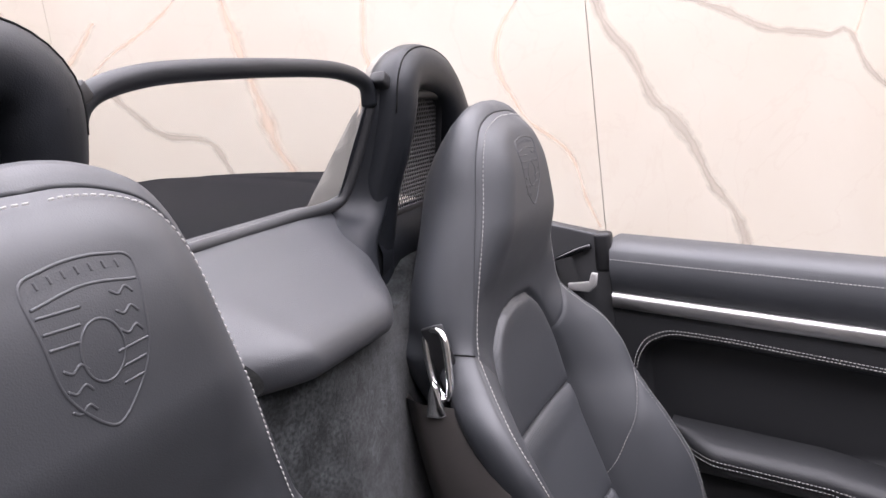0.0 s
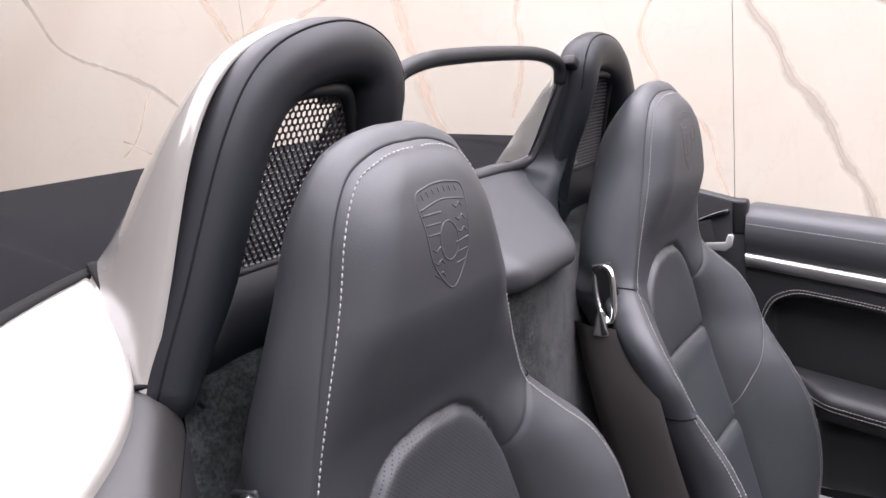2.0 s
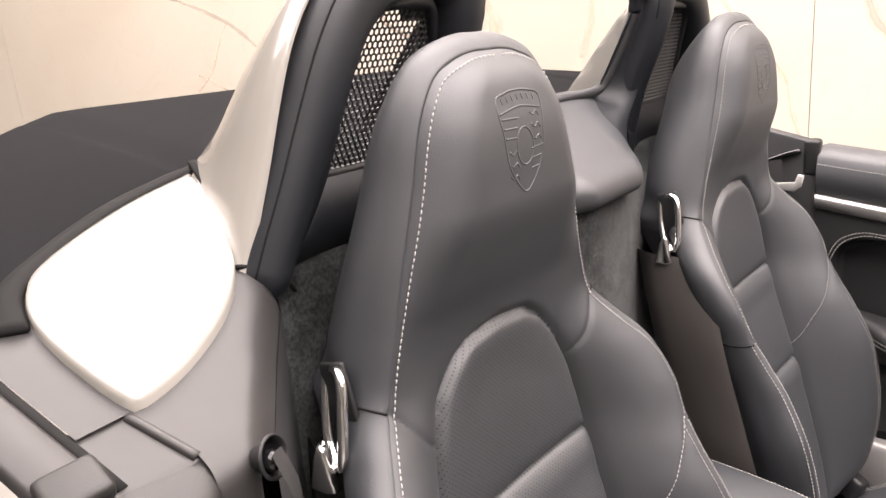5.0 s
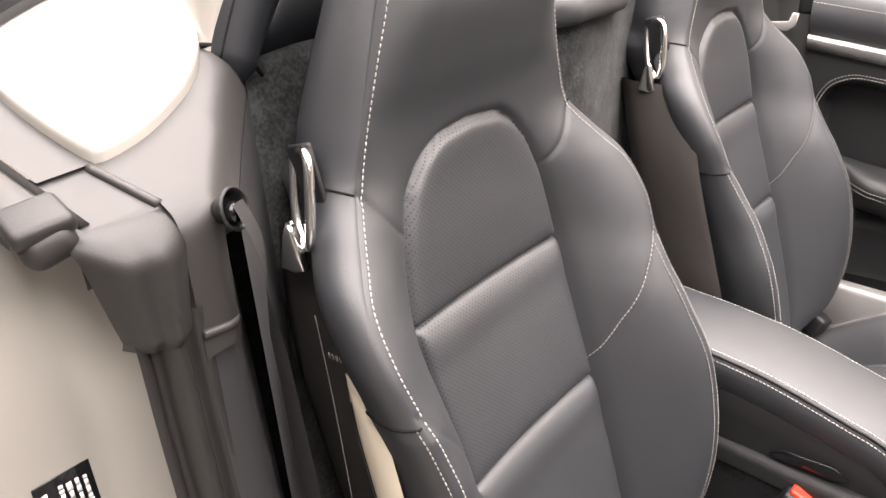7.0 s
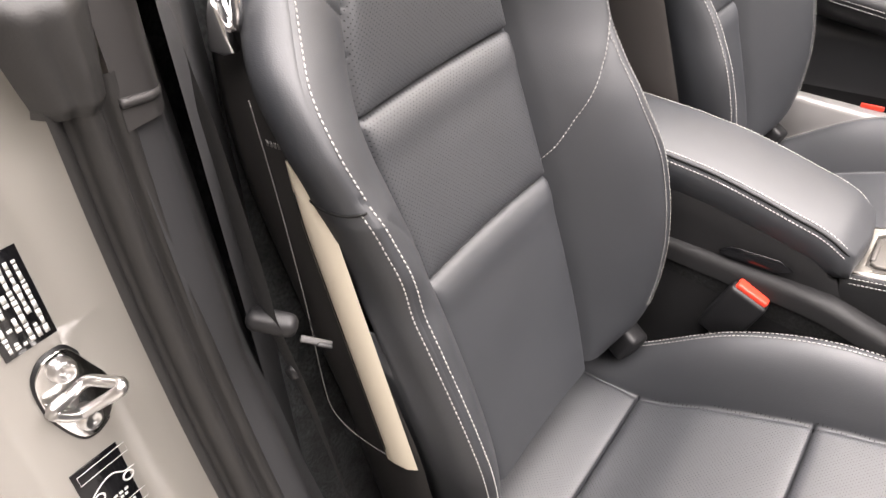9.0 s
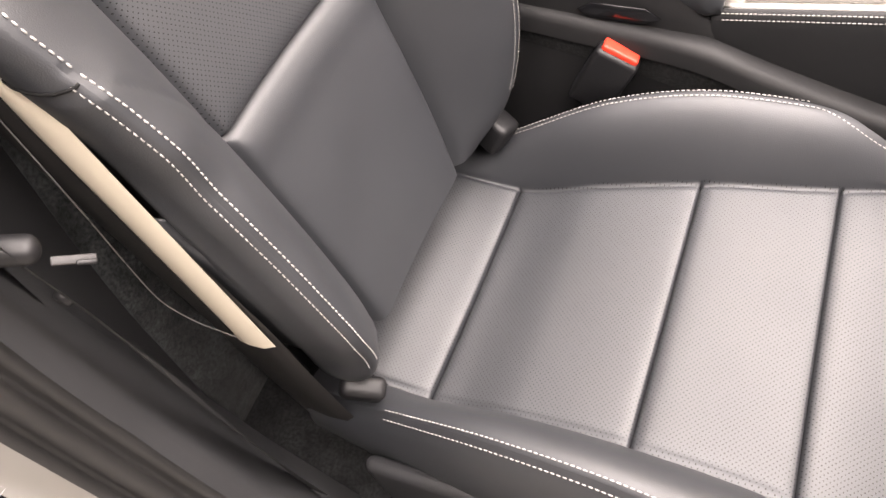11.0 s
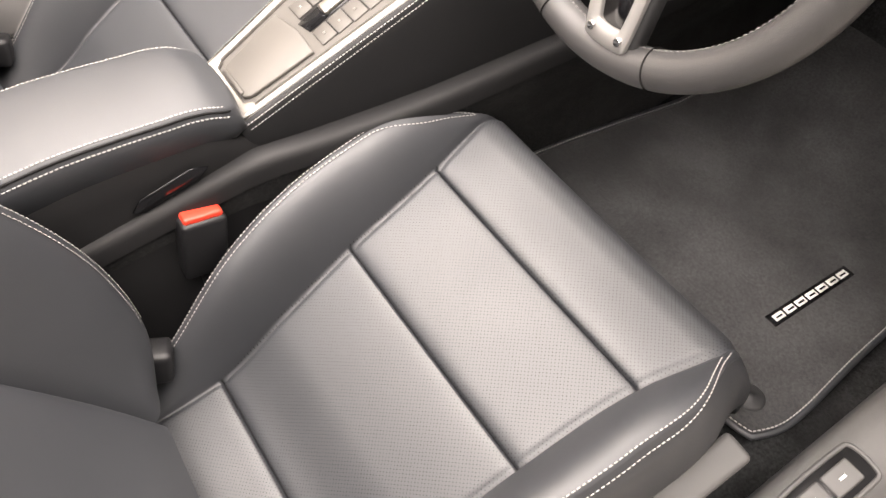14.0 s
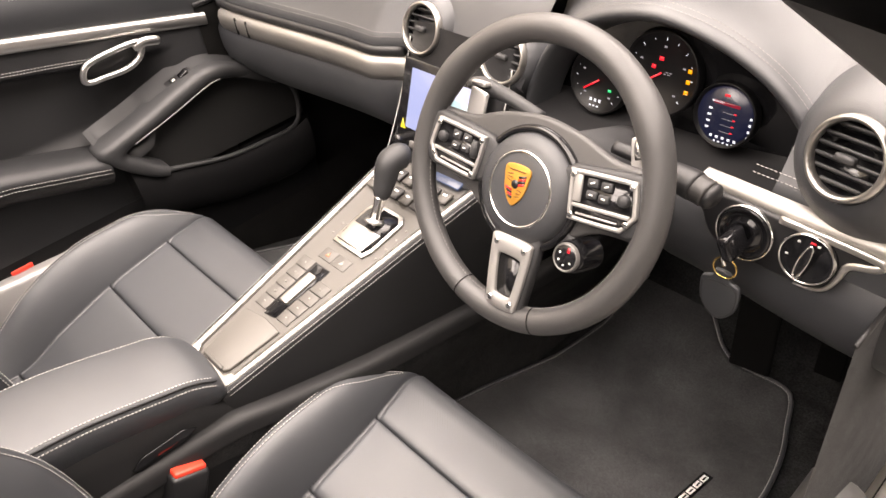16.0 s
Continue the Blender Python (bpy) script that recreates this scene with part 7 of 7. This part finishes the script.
def mark(d, m, x, y, w, h, mat, rot=0):
    part("dial_mark", rbox(w * .60, h * .52, .0006, m @ Matrix.Translation((x, y, .0008)) @ pose(0, 0, 0, 0, 0, rot), 0), mat, d)


for n_d, (cx, cz, r) in enumerate(((.229, .838, .047), (.326, .876, .055), (.420, .845, .041))):
    d, m = dial((cx, .885, cz), r)
    if n_d < 2:
        for i in range(13):
            a = radians(225 - i * 22.5)
            mark(d, m, r * .80 * math.cos(a), r * .80 * math.sin(a), .006 if i % 2 == 0 else .003, .0012, SCREEN_WHITE, math.degrees(a))
            if i % 3 == 0:
                mark(d, m, r * .62 * math.cos(a), r * .62 * math.sin(a), .007, .0045, SCREEN_DIMWHITE)
        part("needle", rbox(r * .62, .0024, .0014, m @ Matrix.Translation((-r * .22, -r * .16, .003)) @ pose(0, 0, 0, 0, 0, 36), 0), SCREEN_RED, d, "red pointer")
        for i in range(3):
            mark(d, m, r * (.02 + .16 * i) - .01, -r * .62, .006, .008, SCREEN_WHITE)
            mark(d, m, r * (.02 + .13 * i) - .01, -r * .80, .005, .004, SCREEN_WHITE)
    if n_d == 0:
        mark(d, m, r * .28, r * .36, .010, .007, SCREEN_LEAF)
        mark(d, m, r * .42, -r * .22, .009, .007, SCREEN_LEAF)
    if n_d == 1:
        mark(d, m, -r * .05, r * .34, .011, .010, SCREEN_RED)
        mark(d, m, -r * .22, r * .12, .010, .010, SCREEN_RED)
        for i in range(3):
            mark(d, m, r * .72, r * (.22 - .25 * i), .009, .010, SCREEN_AMBER)
        for i in range(4):
            mark(d, m, r * (.1 + .05 * i), r * .05 * (i % 2), .006, .002, SCREEN_DIMWHITE)
    if n_d == 2:
        part("dial_screen", lathe([(0, .001), (r * .88, .001), (r * .89, 0)], 48, m), SCREEN_DEEP, d, "lit blue information display")
        mark(d, m, -.002, r * .62, .012, .006, SCREEN_RED)
        mark(d, m, 0, r * .36, .058, .008, SCREEN_MAROON)
        mark(d, m, -.012, r * .37, .026, .004, SCREEN_WHITE)
        for i in range(4):
            yy = r * (.12 - .2 * i)
            mark(d, m, -.020, yy, .008, .005, SCREEN_WHITE)
            mark(d, m, .004, yy - .001, .024, .0012, SCREEN_DIMWHITE)
            mark(d, m, .013, yy, .006, .003, SCREEN_RED)
            mark(d, m, .034, yy, .005, .006, SCREEN_WHITE)
        for i in range(5):
            mark(d, m, -.012 + .008 * i, -r * .70, .006, .006, SCREEN_WHITE)
            mark(d, m, -.006 + .006 * i, -r * .84, .0045, .004, SCREEN_WHITE)

# ignition and light switch panel
ign = thing("switch_panel", (.55, .79, .76), "ignition lock and light switch set in the aluminium trim", "switch panel")
ring = loop_from([(.462, .815), (.466, .780), (.479, .756), (.500, .746), (.53, .742), (.565, .740), (.598, .740), (.617, .749), (.627, .770), (.634, .790), (.66, .800), (.66, .810), (.57, .815)], 80)
part("panel_face", prism([tuple(q) for q in ring], .010, Matrix(((1, 0, 0, 0), (0, 0, -1, .782), (0, 1, 0, 0), (0, 0, 0, 1))), .004), PLASTIC_DARK, ign, "black moulded switch recess")
bow = [q for q in ring[28:66]]
part("panel_rim", tube([(q[0], .772, q[1]) for q in bow], np.interp(np.linspace(0, 1, len(bow)), (0, .35, .6, 1), (.0012, .0045, .0050, .0050)), 12, flat=.7, up=(0, 1, 0)), CHROME_SOFT, ign, "satin silver rim below the light switch")
lm = Matrix.Translation((.521, .770, .783)) @ facing(0, 8) @ Matrix.Scale(.84, 4)
lock = part("ignition_lock", lathe([(.010, .004), (.013, .010), (.020, .010), (.022, .004), (.030, .004), (.032, .008), (.036, .009), (.038, .004), (.040, -.006)], 44, lm), GLOSS_BLACK, ign, "ringed ignition lock")
part("lock_ring", lathe([(.0375, .004), (.039, .008), (.0405, .007), (.041, .001)], 44, lm), CHROME, lock)
km = Matrix.Translation((.594, .769, .784)) @ facing(0, 8) @ Matrix.Scale(.80, 4)
knob = part("light_switch", lathe([(0, .006), (.030, .006), (.034, .008), (.036, .007), (.038, .001), (.039, -.006)], 44, km), GLOSS_BLACK, ign, "round rotary light switch")
part("switch_ring", lathe([(.0345, .006), (.036, .0105), (.0378, .009), (.038, .002)], 44, km), CHROME, knob)
part("switch_lever", rbox(.013, .056, .014, km @ Matrix.Translation((0, -.001, .011)) @ pose(0, 0, 0, 0, 0, -12), .005, 3), GLOSS_BLACK, knob, "chrome-edged turning grip")
part("grip_edge", tube([tuple(km @ Vector((.0065 * math.cos(a) * 1.0 - .21 * .026 * math.sin(a) * -1, .027 * math.sin(a), .0178))) for a in np.linspace(0, 2 * np.pi, 40, endpoint=False)], .0012, 6, True), CHROME, knob)
part("switch_light", rbox(.007, .006, .0008, km @ Matrix.Translation((.004, .026, .0095)), 0), SCREEN_RED, knob)
for a in (30, 90, 150):
    part("switch_mark", rbox(.004, .003, .0006, km @ Matrix.Translation((.0265 * math.cos(radians(a + 35)), .0265 * math.sin(radians(a + 35)), .0066)), 0), WHITE_PRINT, knob)
key = thing("car_key", (.512, .76, .70), "black key with leather fob on a brass ring", "key")
part("key_body", rbox(.016, .040, .030, Matrix.Translation((.521, .743, .783)) @ pose(0, 0, 0, 0, -25, 0), .006, 3), GLOSS_BLACK, key)
part("key_loop", tube(smooth_line([(.519, .734, .777), (.517, .734, .764), (.519, .736, .755)], 14), .0035, 8, up=(0, 1, 0)), CHROME, key)
part("key_ring", tube([(.519 + .014 * math.cos(a), .738 + .002 * math.sin(a), .749 + .013 * math.sin(a)) for a in np.linspace(0, 2 * np.pi, 30, endpoint=False)], .0013, 8, True, up=(0, 1, 0)), BRASS, key, "brass split ring")
fob = [(-.009, .036), (.009, .036), (.011, .026), (.024, .018), (.023, -.012), (.013, -.030), (0, -.037), (-.013, -.030), (-.023, -.012), (-.024, .018), (-.011, .026)]
fb = part("fob", prism([tuple(q) for q in smooth_line(fob, 60, True)], .007, Matrix(((1, 0, 0, .517), (0, 0, -1, .743), (0, 1, 0, .706), (0, 0, 0, 1))), .002), LEATHER, key, "shield-shaped black leather fob")
part("fob_edge", tube([(.517 + q[0] * .88, .7355, .704 + q[1] * .86) for q in smooth_line(fob[2:], 50, True)], .0006, 6, True, up=(0, 1, 0)), PLASTIC, fb)

# steering wheel
wheel = thing("steering_wheel", (.335, .62, .86), "black leather three-spoke steering wheel with silver spoke inserts", "steering wheel")
WM = Matrix.Translation((.335, .62, .86)) @ pose(0, 0, 0, 90 - 26, 0, 0) @ pose(0, 0, 0, 0, 0, 3)


def W(x, y, h=0.0):
    return tuple(WM @ Vector((x, y, h)))


def on_rim(x, y, h=0.0):
    """The rim stands proud of the hub, towards the driver."""
    return W(x - .004, y, h + .004)


rim_r = .1630
ang = np.linspace(0, 2 * np.pi, 160, endpoint=False)
thick = .0158 + .0022 * np.exp(-((np.abs(np.angle(np.exp(1j * (ang - radians(35))))) / .22) ** 2)) + .0022 * np.exp(-((np.abs(np.angle(np.exp(1j * (ang - radians(145))))) / .22) ** 2))
part("rim", tube([on_rim(rim_r * math.cos(a), rim_r * math.sin(a)) for a in ang], thick, 20, True, up=tuple(WM.to_3x3() @ Vector((0, 0, 1)))), RIM_LEATHER, wheel, "smooth black leather rim")
for a in (radians(140), radians(40), radians(-110), radians(-70)):
    c = Vector(on_rim(rim_r * math.cos(a), rim_r * math.sin(a)))
    tn = (WM.to_3x3() @ Vector((-math.sin(a), math.cos(a), 0)))
    rd = (WM.to_3x3() @ Vector((math.cos(a), math.sin(a), 0)))
    nz = WM.to_3x3() @ Vector((0, 0, 1))
    part("rim_seam", tube([c + .0164 * (rd * math.cos(b) + nz * math.sin(b)) for b in np.linspace(0, 2 * np.pi, 26, endpoint=False)], .0007, 6, True, up=tuple(tn)), SEAM, wheel)
inner_line = np.array([on_rim((rim_r - .0155) * math.cos(a), (rim_r - .0155) * math.sin(a), .004) for a in np.linspace(radians(-175), radians(-5), 120)])
ups = np.array([tuple(WM.to_3x3() @ Vector((-math.cos(a), -math.sin(a), .3))) for a in np.linspace(radians(-175), radians(-5), 120)])
part("rim_stitching", stitches(inner_line, ups, .005, .0035, .0006), SEAM_GREY, wheel, "grey hand stitching inside the rim", kind="stuff")
hub_m = WM @ Matrix.Translation((.003, -.010, 0))
part("airbag_cover", lathe([(0, .024), (.03, .0235), (.05, .021), (.060, .015), (.065, .004), (.066, -.008), (.06, -.03), (.04, -.05)], 64, hub_m), DASH_LEATHER, wheel, "round padded airbag cover")
cover = smooth_line([(-.158, .046), (-.10, .050), (-.055, .064), (0, .072), (.055, .064), (.10, .050), (.158, .046), (.162, .010), (.152, -.022), (.10, -.030), (.055, -.055), (0, -.068), (-.055, -.055), (-.10, -.030), (-.152, -.022), (-.162, .010)], 90, True)
part("spoke_cover", prism([tuple(q) for q in cover], .012, WM @ Matrix.Translation((0, 0, -.008)), .005, 3), RIM_LEATHER, wheel, "grey-black cover over the spokes")
part("hub_groove", lathe([(.064, .010), (.067, .0115), (.0705, .010), (.072, .003)], 64, hub_m), GLOSS_BLACK, wheel, "dark groove round the airbag")
part("hub_ring", lathe([(.0405, .0215), (.041, .0235), (.0425, .0237), (.0435, .0225), (.044, .020)], 64, hub_m), CHROME, wheel, "thin silver ring")
sh = [(-.0165, .020), (0, .0235), (.0165, .020), (.0160, .004), (.012, -.011), (0, -.0235), (-.012, -.011), (-.0160, .004)]
badge = part("hub_badge", prism([tuple(q) for q in smooth_line(sh, 60, True)], .003, hub_m @ Matrix.Translation((-.004, .004, .023)), .0008), GOLD, wheel, "gold enamel shield badge with red and black bars")
BADGE_LINE = node_mat("badge_relief", (0.16, 0.07, 0.015), 0.4, metal=0.3)
for i in range(4):
    part("badge_bar", rbox(.0105 - .0006 * i, .0024, .0007, hub_m @ Matrix.Translation((.0045, .0150 - .0030 * i, .0264)) @ pose(0, 0, 0, 0, 0, 14), 0), (BADGE_BLACK, BADGE_RED)[i % 2], badge)
    part("badge_bar", rbox(.0095 - .0012 * i, .0024, .0007, hub_m @ Matrix.Translation((-.0115 + .0012 * i, -.0010 - .0030 * i, .0264)) @ pose(0, 0, 0, 0, 0, -14), 0), (BADGE_RED, BADGE_BLACK)[i % 2], badge)
for i in range(3):
    part("badge_relief", rbox(.008, .0009, .0006, hub_m @ Matrix.Translation((-.0125, .0155 - .0036 * i, .0263)) @ pose(0, 0, 0, 0, 0, 10 - 12 * i), 0), BADGE_LINE, badge)
    part("badge_relief", rbox(.0065, .0009, .0006, hub_m @ Matrix.Translation((.0030 - .0008 * i, -.0010 - .0036 * i, .0263)) @ pose(0, 0, 0, 0, 0, -10 + 12 * i), 0), BADGE_LINE, badge)
part("badge_relief", rbox(.022, .0014, .0006, hub_m @ Matrix.Translation((-.004, .0205, .0263)), 0), BADGE_LINE, badge)
part("badge_centre", lathe([(0, .001), (.0045, .001), (.005, 0)], 18, hub_m @ Matrix.Translation((-.004, .005, .0262))), BADGE_BLACK, badge)


def frame_plate(outline, hole, depth, m):
    """A flat plate with a hole, with both rims walled."""
    n = 72
    a, b = smooth_line(outline, n, True), smooth_line(hole, n, True)
    k = int(np.argmin(np.linalg.norm(b - a[0], axis=1)))
    b = np.roll(b, -k, 0)
    rows = [[(*q, 0) for q in a], [(*q, depth * .75) for q in a], [(*(a[i] * .96 + b[i] * .04), depth) for i in range(n)], [(*(a[i] * .06 + b[i] * .94), depth) for i in range(n)], [(*q, depth * .75) for q in b], [(*q, 0) for q in b]]
    bm = grid_mesh(bmesh.new(), rows, close_v=True)
    bmesh.ops.recalc_face_normals(bm, faces=bm.faces)
    bmesh.ops.transform(bm, matrix=m, verts=bm.verts)
    return bm


part("lower_spoke_core", prism(box_line([(-.030, -.045), (.040, -.045), (.032, -.158), (-.018, -.158)], .12), .016, WM @ Matrix.Translation((.002, 0, -.002)), .004), PLASTIC, wheel)
low = part("lower_spoke", frame_plate(box_line([(-.024, -.066), (.034, -.066), (.028, -.152), (-.014, -.152)], .12), box_line([(-.011, -.088), (.023, -.088), (.019, -.136), (-.004, -.136)], .14), .005, WM @ Matrix.Translation((.002, 0, .015))), SPOKE_SILVER, wheel, "silver spoke frame with bolts")
part("spoke_gap", prism(box_line([(-.012, -.087), (.024, -.087), (.020, -.137), (-.005, -.137)], .14), .001, WM @ Matrix.Translation((.002, 0, .0145)), 0), GLOSS_BLACK, low)
for x, y in ((-.015, -.076), (.025, -.076), (-.008, -.143), (.021, -.143)):
    part("spoke_bolt", lathe([(0, .0015), (.0026, .0022), (.0038, .0015), (.004, 0)], 14, WM @ Matrix.Translation((x + .002, y, .020))), CHROME, low)
for s in (1, -1):
    part("side_spoke_core", prism(box_line([(s * .045, .034), (s * .150, .048), (s * .158, .006), (s * .150, -.022), (s * .052, -.022)][::s], .12), .016, WM @ Matrix.Translation((0, 0, -.002)), .005), PLASTIC, wheel, "dark side spoke")
    fr = part("side_spoke", frame_plate(box_line([(s * .061, .032), (s * .138, .039), (s * .147, .004), (s * .133, -.016), (s * .069, -.021)][::s], .08), box_line([(s * .0655, .0275), (s * .1345, .034), (s * .142, .0045), (s * .131, -.0115), (s * .0725, -.0165)][::s], .08), .005, WM @ Matrix.Translation((0, 0, .014))), SPOKE_SILVER, wheel, "silver frame round the thumb keys")
    part("key_field", prism(box_line([(s * .065, .028), (s * .135, .0345), (s * .1425, .0045), (s * .1315, -.012), (s * .072, -.017)][::s], .08), .002, WM @ Matrix.Translation((0, 0, .0135)), 0), GLOSS_BLACK, fr)
    part("frame_bar", rbox(.069, .0042, .004, WM @ Matrix.Translation((s * .1045, -.0015, .0165)) @ pose(0, 0, 0, 0, 0, s * 5), .001, 2), SPOKE_SILVER, fr, "silver bar below the keys")
    if s > 0:
        part("frame_plate", rbox(.0105, .030, .004, WM @ Matrix.Translation((.0725, .014, .0165)) @ pose(0, 0, 0, 0, 0, 6), .0015, 2), SPOKE_SILVER, fr, "plain silver plate beside the keys")
    else:
        part("thumb_wheel", tube([W(-.074, y, .019) for y in (.004, .007, .021, .024)], [.003, .0050, .0050, .003], 12, up=tuple(WM.to_3x3() @ Vector((0, 0, 1)))), PLASTIC, fr, "dark thumb wheel")
    part("thumb_roller", lathe([(0, .006), (.004, .0062), (.0062, .0045), (.0070, .001), (.0072, -.002)], 18, WM @ Matrix.Translation((s * .128, .0165, .0155))), PLASTIC, fr, "round dark thumb knob")
    for i in range(2):
        part("thumb_key", rbox(.0135, .0100, .004, WM @ Matrix.Translation((s * (.0895 + .0165 * i), .0235 + .0005 * i, .0165)) @ pose(0, 0, 0, 0, 0, s * 6), .002, 2), PLASTIC, fr)
        part("key_mark", rbox(.0052, .0016, .0006, WM @ Matrix.Translation((s * (.0895 + .0165 * i), .0238 + .0005 * i, .0188)) @ pose(0, 0, 0, 0, 0, 25), 0), WHITE_PRINT, fr)
        part("thumb_key", rbox(.0130, .0090, .004, WM @ Matrix.Translation((s * (.0905 + .0150 * i), .0110, .0165)) @ pose(0, 0, 0, 0, 0, s * 6), .002, 2), PLASTIC, fr)
        part("key_mark", rbox(.0045, .0016, .0006, WM @ Matrix.Translation((s * (.0905 + .0150 * i), .0112, .0188)), 0), WHITE_PRINT, fr)
    part("slot_bar", rbox(.050, .0022, .003, WM @ Matrix.Translation((s * .1015, -.0105, .016)) @ pose(0, 0, 0, 0, 0, s * 5), .0006), SPOKE_SILVER, fr)
    for x, y in ((.0655, .0265), (.135, .0325), (.1375, -.0055), (.0725, -.0155)):
        part("spoke_bolt", lathe([(0, .0015), (.0024, .002), (.0034, .0014), (.0036, 0)], 14, WM @ Matrix.Translation((s * x, y, .019))), CHROME, fr)
    pad = rbox(.028, .055, .006, WM @ Matrix.Translation((s * .118, .050, -.022)) @ pose(0, 0, 0, 10, 0, s * 10), .003)
    part("shift_paddle", pad, SILVER_PLASTIC, wheel, "gear shift paddle")
# drive mode dial
mm = WM @ Matrix.Translation((.080, -.062, .002))
md = part("mode_dial", lathe([(0, .018), (.013, .018), (.0155, .016), (.0175, .010), (.019, .0), (.018, -.03)], 36, mm), GLOSS_BLACK, wheel, "round drive mode dial")
part("dial_ring", lathe([(.0135, .018), (.0145, .0195), (.0158, .018), (.0165, .014)], 36, mm), BUTTON_GREY, md)
part("dial_tick", rbox(.003, .006, .0008, mm @ Matrix.Translation((.003, .009, .0186)), 0), SCREEN_RED, md)
for a in (150, 210, 270, 330):
    part("dial_tick", rbox(.0020, .0020, .0006, mm @ Matrix.Translation((.0085 * math.cos(radians(a)), .0085 * math.sin(radians(a)), .0185)), 0), WHITE_PRINT, md)
part("dial_neck", rbox(.05, .026, .018, mm @ Matrix.Translation((-.020, .014, -.006)) @ pose(0, 0, 0, 0, 0, -35), .006, 3), PLASTIC, md)
col = thing("steering_column", (.335, .75, .75), "dark column shroud with stalks", "steering column")
part("shroud", tube([tuple(WM @ Vector((0, -.01, -.02 - .16 * t))) for t in np.linspace(0, 1, 8)], [.05, .055, .06, .064, .066, .068, .07, .072], 28, flat=.8, up=(1, 0, 0)), PLASTIC, col)
st = part("left_stalk", tube(smooth_line([W(-.045, .06, -.055), W(-.09, .072, -.05), W(-.125, .078, -.045), W(-.15, .078, -.042)], 20), np.interp(np.linspace(0, 1, 20), (0, .5, .9, 1), (.009, .010, .013, .010)), 14, flat=.75), PLASTIC, col, "dark wiper stalk")
part("stalk_wheel", rbox(.024, .007, .014, WM @ Matrix.Translation((-.125, .082, -.030)), .003), SILVER_PLASTIC, st)
st2 = part("right_stalk", tube(smooth_line([W(.05, .05, -.075), W(.10, .045, -.078), W(.135, .038, -.080), W(.152, .034, -.081)], 20), np.interp(np.linspace(0, 1, 20), (0, .4, .7, .9, 1), (.009, .010, .015, .019, .019)), 16, flat=.8), PLASTIC_DARK, col, "dark indicator stalk")
part("stalk_knurl", tube([W(.152 + .0028 * i, .034 - .0006 * i, -.081) for i in range(7)], [.0175, .0182, .0168, .0180, .0166, .0178, .0162], 18, flat=.8), TRIM_GREY, st2, "ribbed dark grey end")
part("stalk_tip", tube([W(.170 + .003 * i, .030 - .0006 * i, -.081) for i in range(4)], [.0168, .0168, .015, .010], 18, flat=.8), PLASTIC_DARK, st2)
part("stalk_clip", tube([W(.118 - .002 * i, .055 + .007 * i, -.012) for i in range(4)], [.005, .006, .006, .004], 10), CHROME, col)

# pedals, footwell
ped = thing("brake_pedal", (.42, 1.15, .15), "black brake pedal in the dark footwell", "pedal")
part("pedal_pad", rbox(.082, .012, .15, Matrix.Translation((.414, 1.15, .245)) @ pose(0, 0, 0, -24, -10, 0), .005, 3), PEDAL_RUBBER, ped)
part("pedal_arm", rbox(.02, .02, .26, Matrix.Translation((.418, 1.195, .40)) @ pose(0, 0, 0, -10, 0, 0), .004), PEDAL_RUBBER, ped)
ped2 = thing("accelerator_pedal", (.50, 1.1, .12), "long black accelerator pedal", "pedal")
part("pedal_pad", rbox(.05, .012, .20, Matrix.Translation((.540, 1.205, .300)) @ pose(0, 0, 0, -22, -6, 0), .004), PEDAL_RUBBER, ped2)
solid("footwell_lining", grid_mesh(bmesh.new(), [[(x, 1.30 + .0 * x, z) for z in np.linspace(.05, .98, 12)] for x in np.linspace(-.70, .70, 20)], flip=True), CARPET, "dark lining at the front of the footwell", "carpet", (0, 1.3, .1))
side = [[(.680 + .02 * float(smoothstep(.75, 1.0, y)), y, z) for z in np.linspace(.2, .76, 12)] for y in np.linspace(.70, 1.30, 20)]
kick = thing("kick_panel", (.66, 1.0, .2), "dark grey carpeted kick panel beside the pedals", "kick panel", "kick panels")
part("carpet_face", grid_mesh(bmesh.new(), side), CARPET, kick)
part("edge_trim", tube([r[-1] for r in side], .003, 8), PLASTIC_DARK, kick, "plastic upper edge")

# passenger kick panel: shade painted in by the darker carpet
side = [[(-.655 - .02 * float(smoothstep(.8, 1.0, y)), y, z) for z in np.linspace(.1, .82, 12)] for y in np.linspace(.72, 1.32, 20)]
kick = thing("kick_panel", (-.66, 1.0, .2), "carpeted kick panel on the passenger side, darkened for its shade", "kick panel", "kick panels")
part("carpet_face", grid_mesh(bmesh.new(), side, flip=True), SHADED_CARPET, kick)
part("edge_trim", tube([r[-1] for r in side], .006, 8), PLASTIC_DARK, kick, "plastic upper edge")

# windscreen frame
fr = thing("windscreen_frame", (.6, 1.0, .95), "dark windscreen pillar beside the dashboard", "windscreen frame")
pts = [np.array((.651, .882, .907)) + k * np.array((-.013, -.178, .125)) for k in np.linspace(-.3, 2.3, 14)]
post = [[p + o for o in ((.0, .0, .0), (-.002, .004, .006), (.004, .012, .016), (.04, .03, .04), (.09, .05, .03), (.12, .04, .0), (.10, .01, -.03), (.03, -.006, -.012), (.004, -.003, -.003))] for p in pts]
part("pillar_cover", grid_mesh(bmesh.new(), post, close_v=True), PLASTIC, fr)
part("screen_base", tube(smooth_line([(.72, .92, .93), (.66, 1.02, .965), (.50, 1.16, .995), (.2, 1.25, 1.005), (-.2, 1.25, 1.005), (-.7, 1.0, .96)], 50), .012, 8), PLASTIC_DARK, fr)
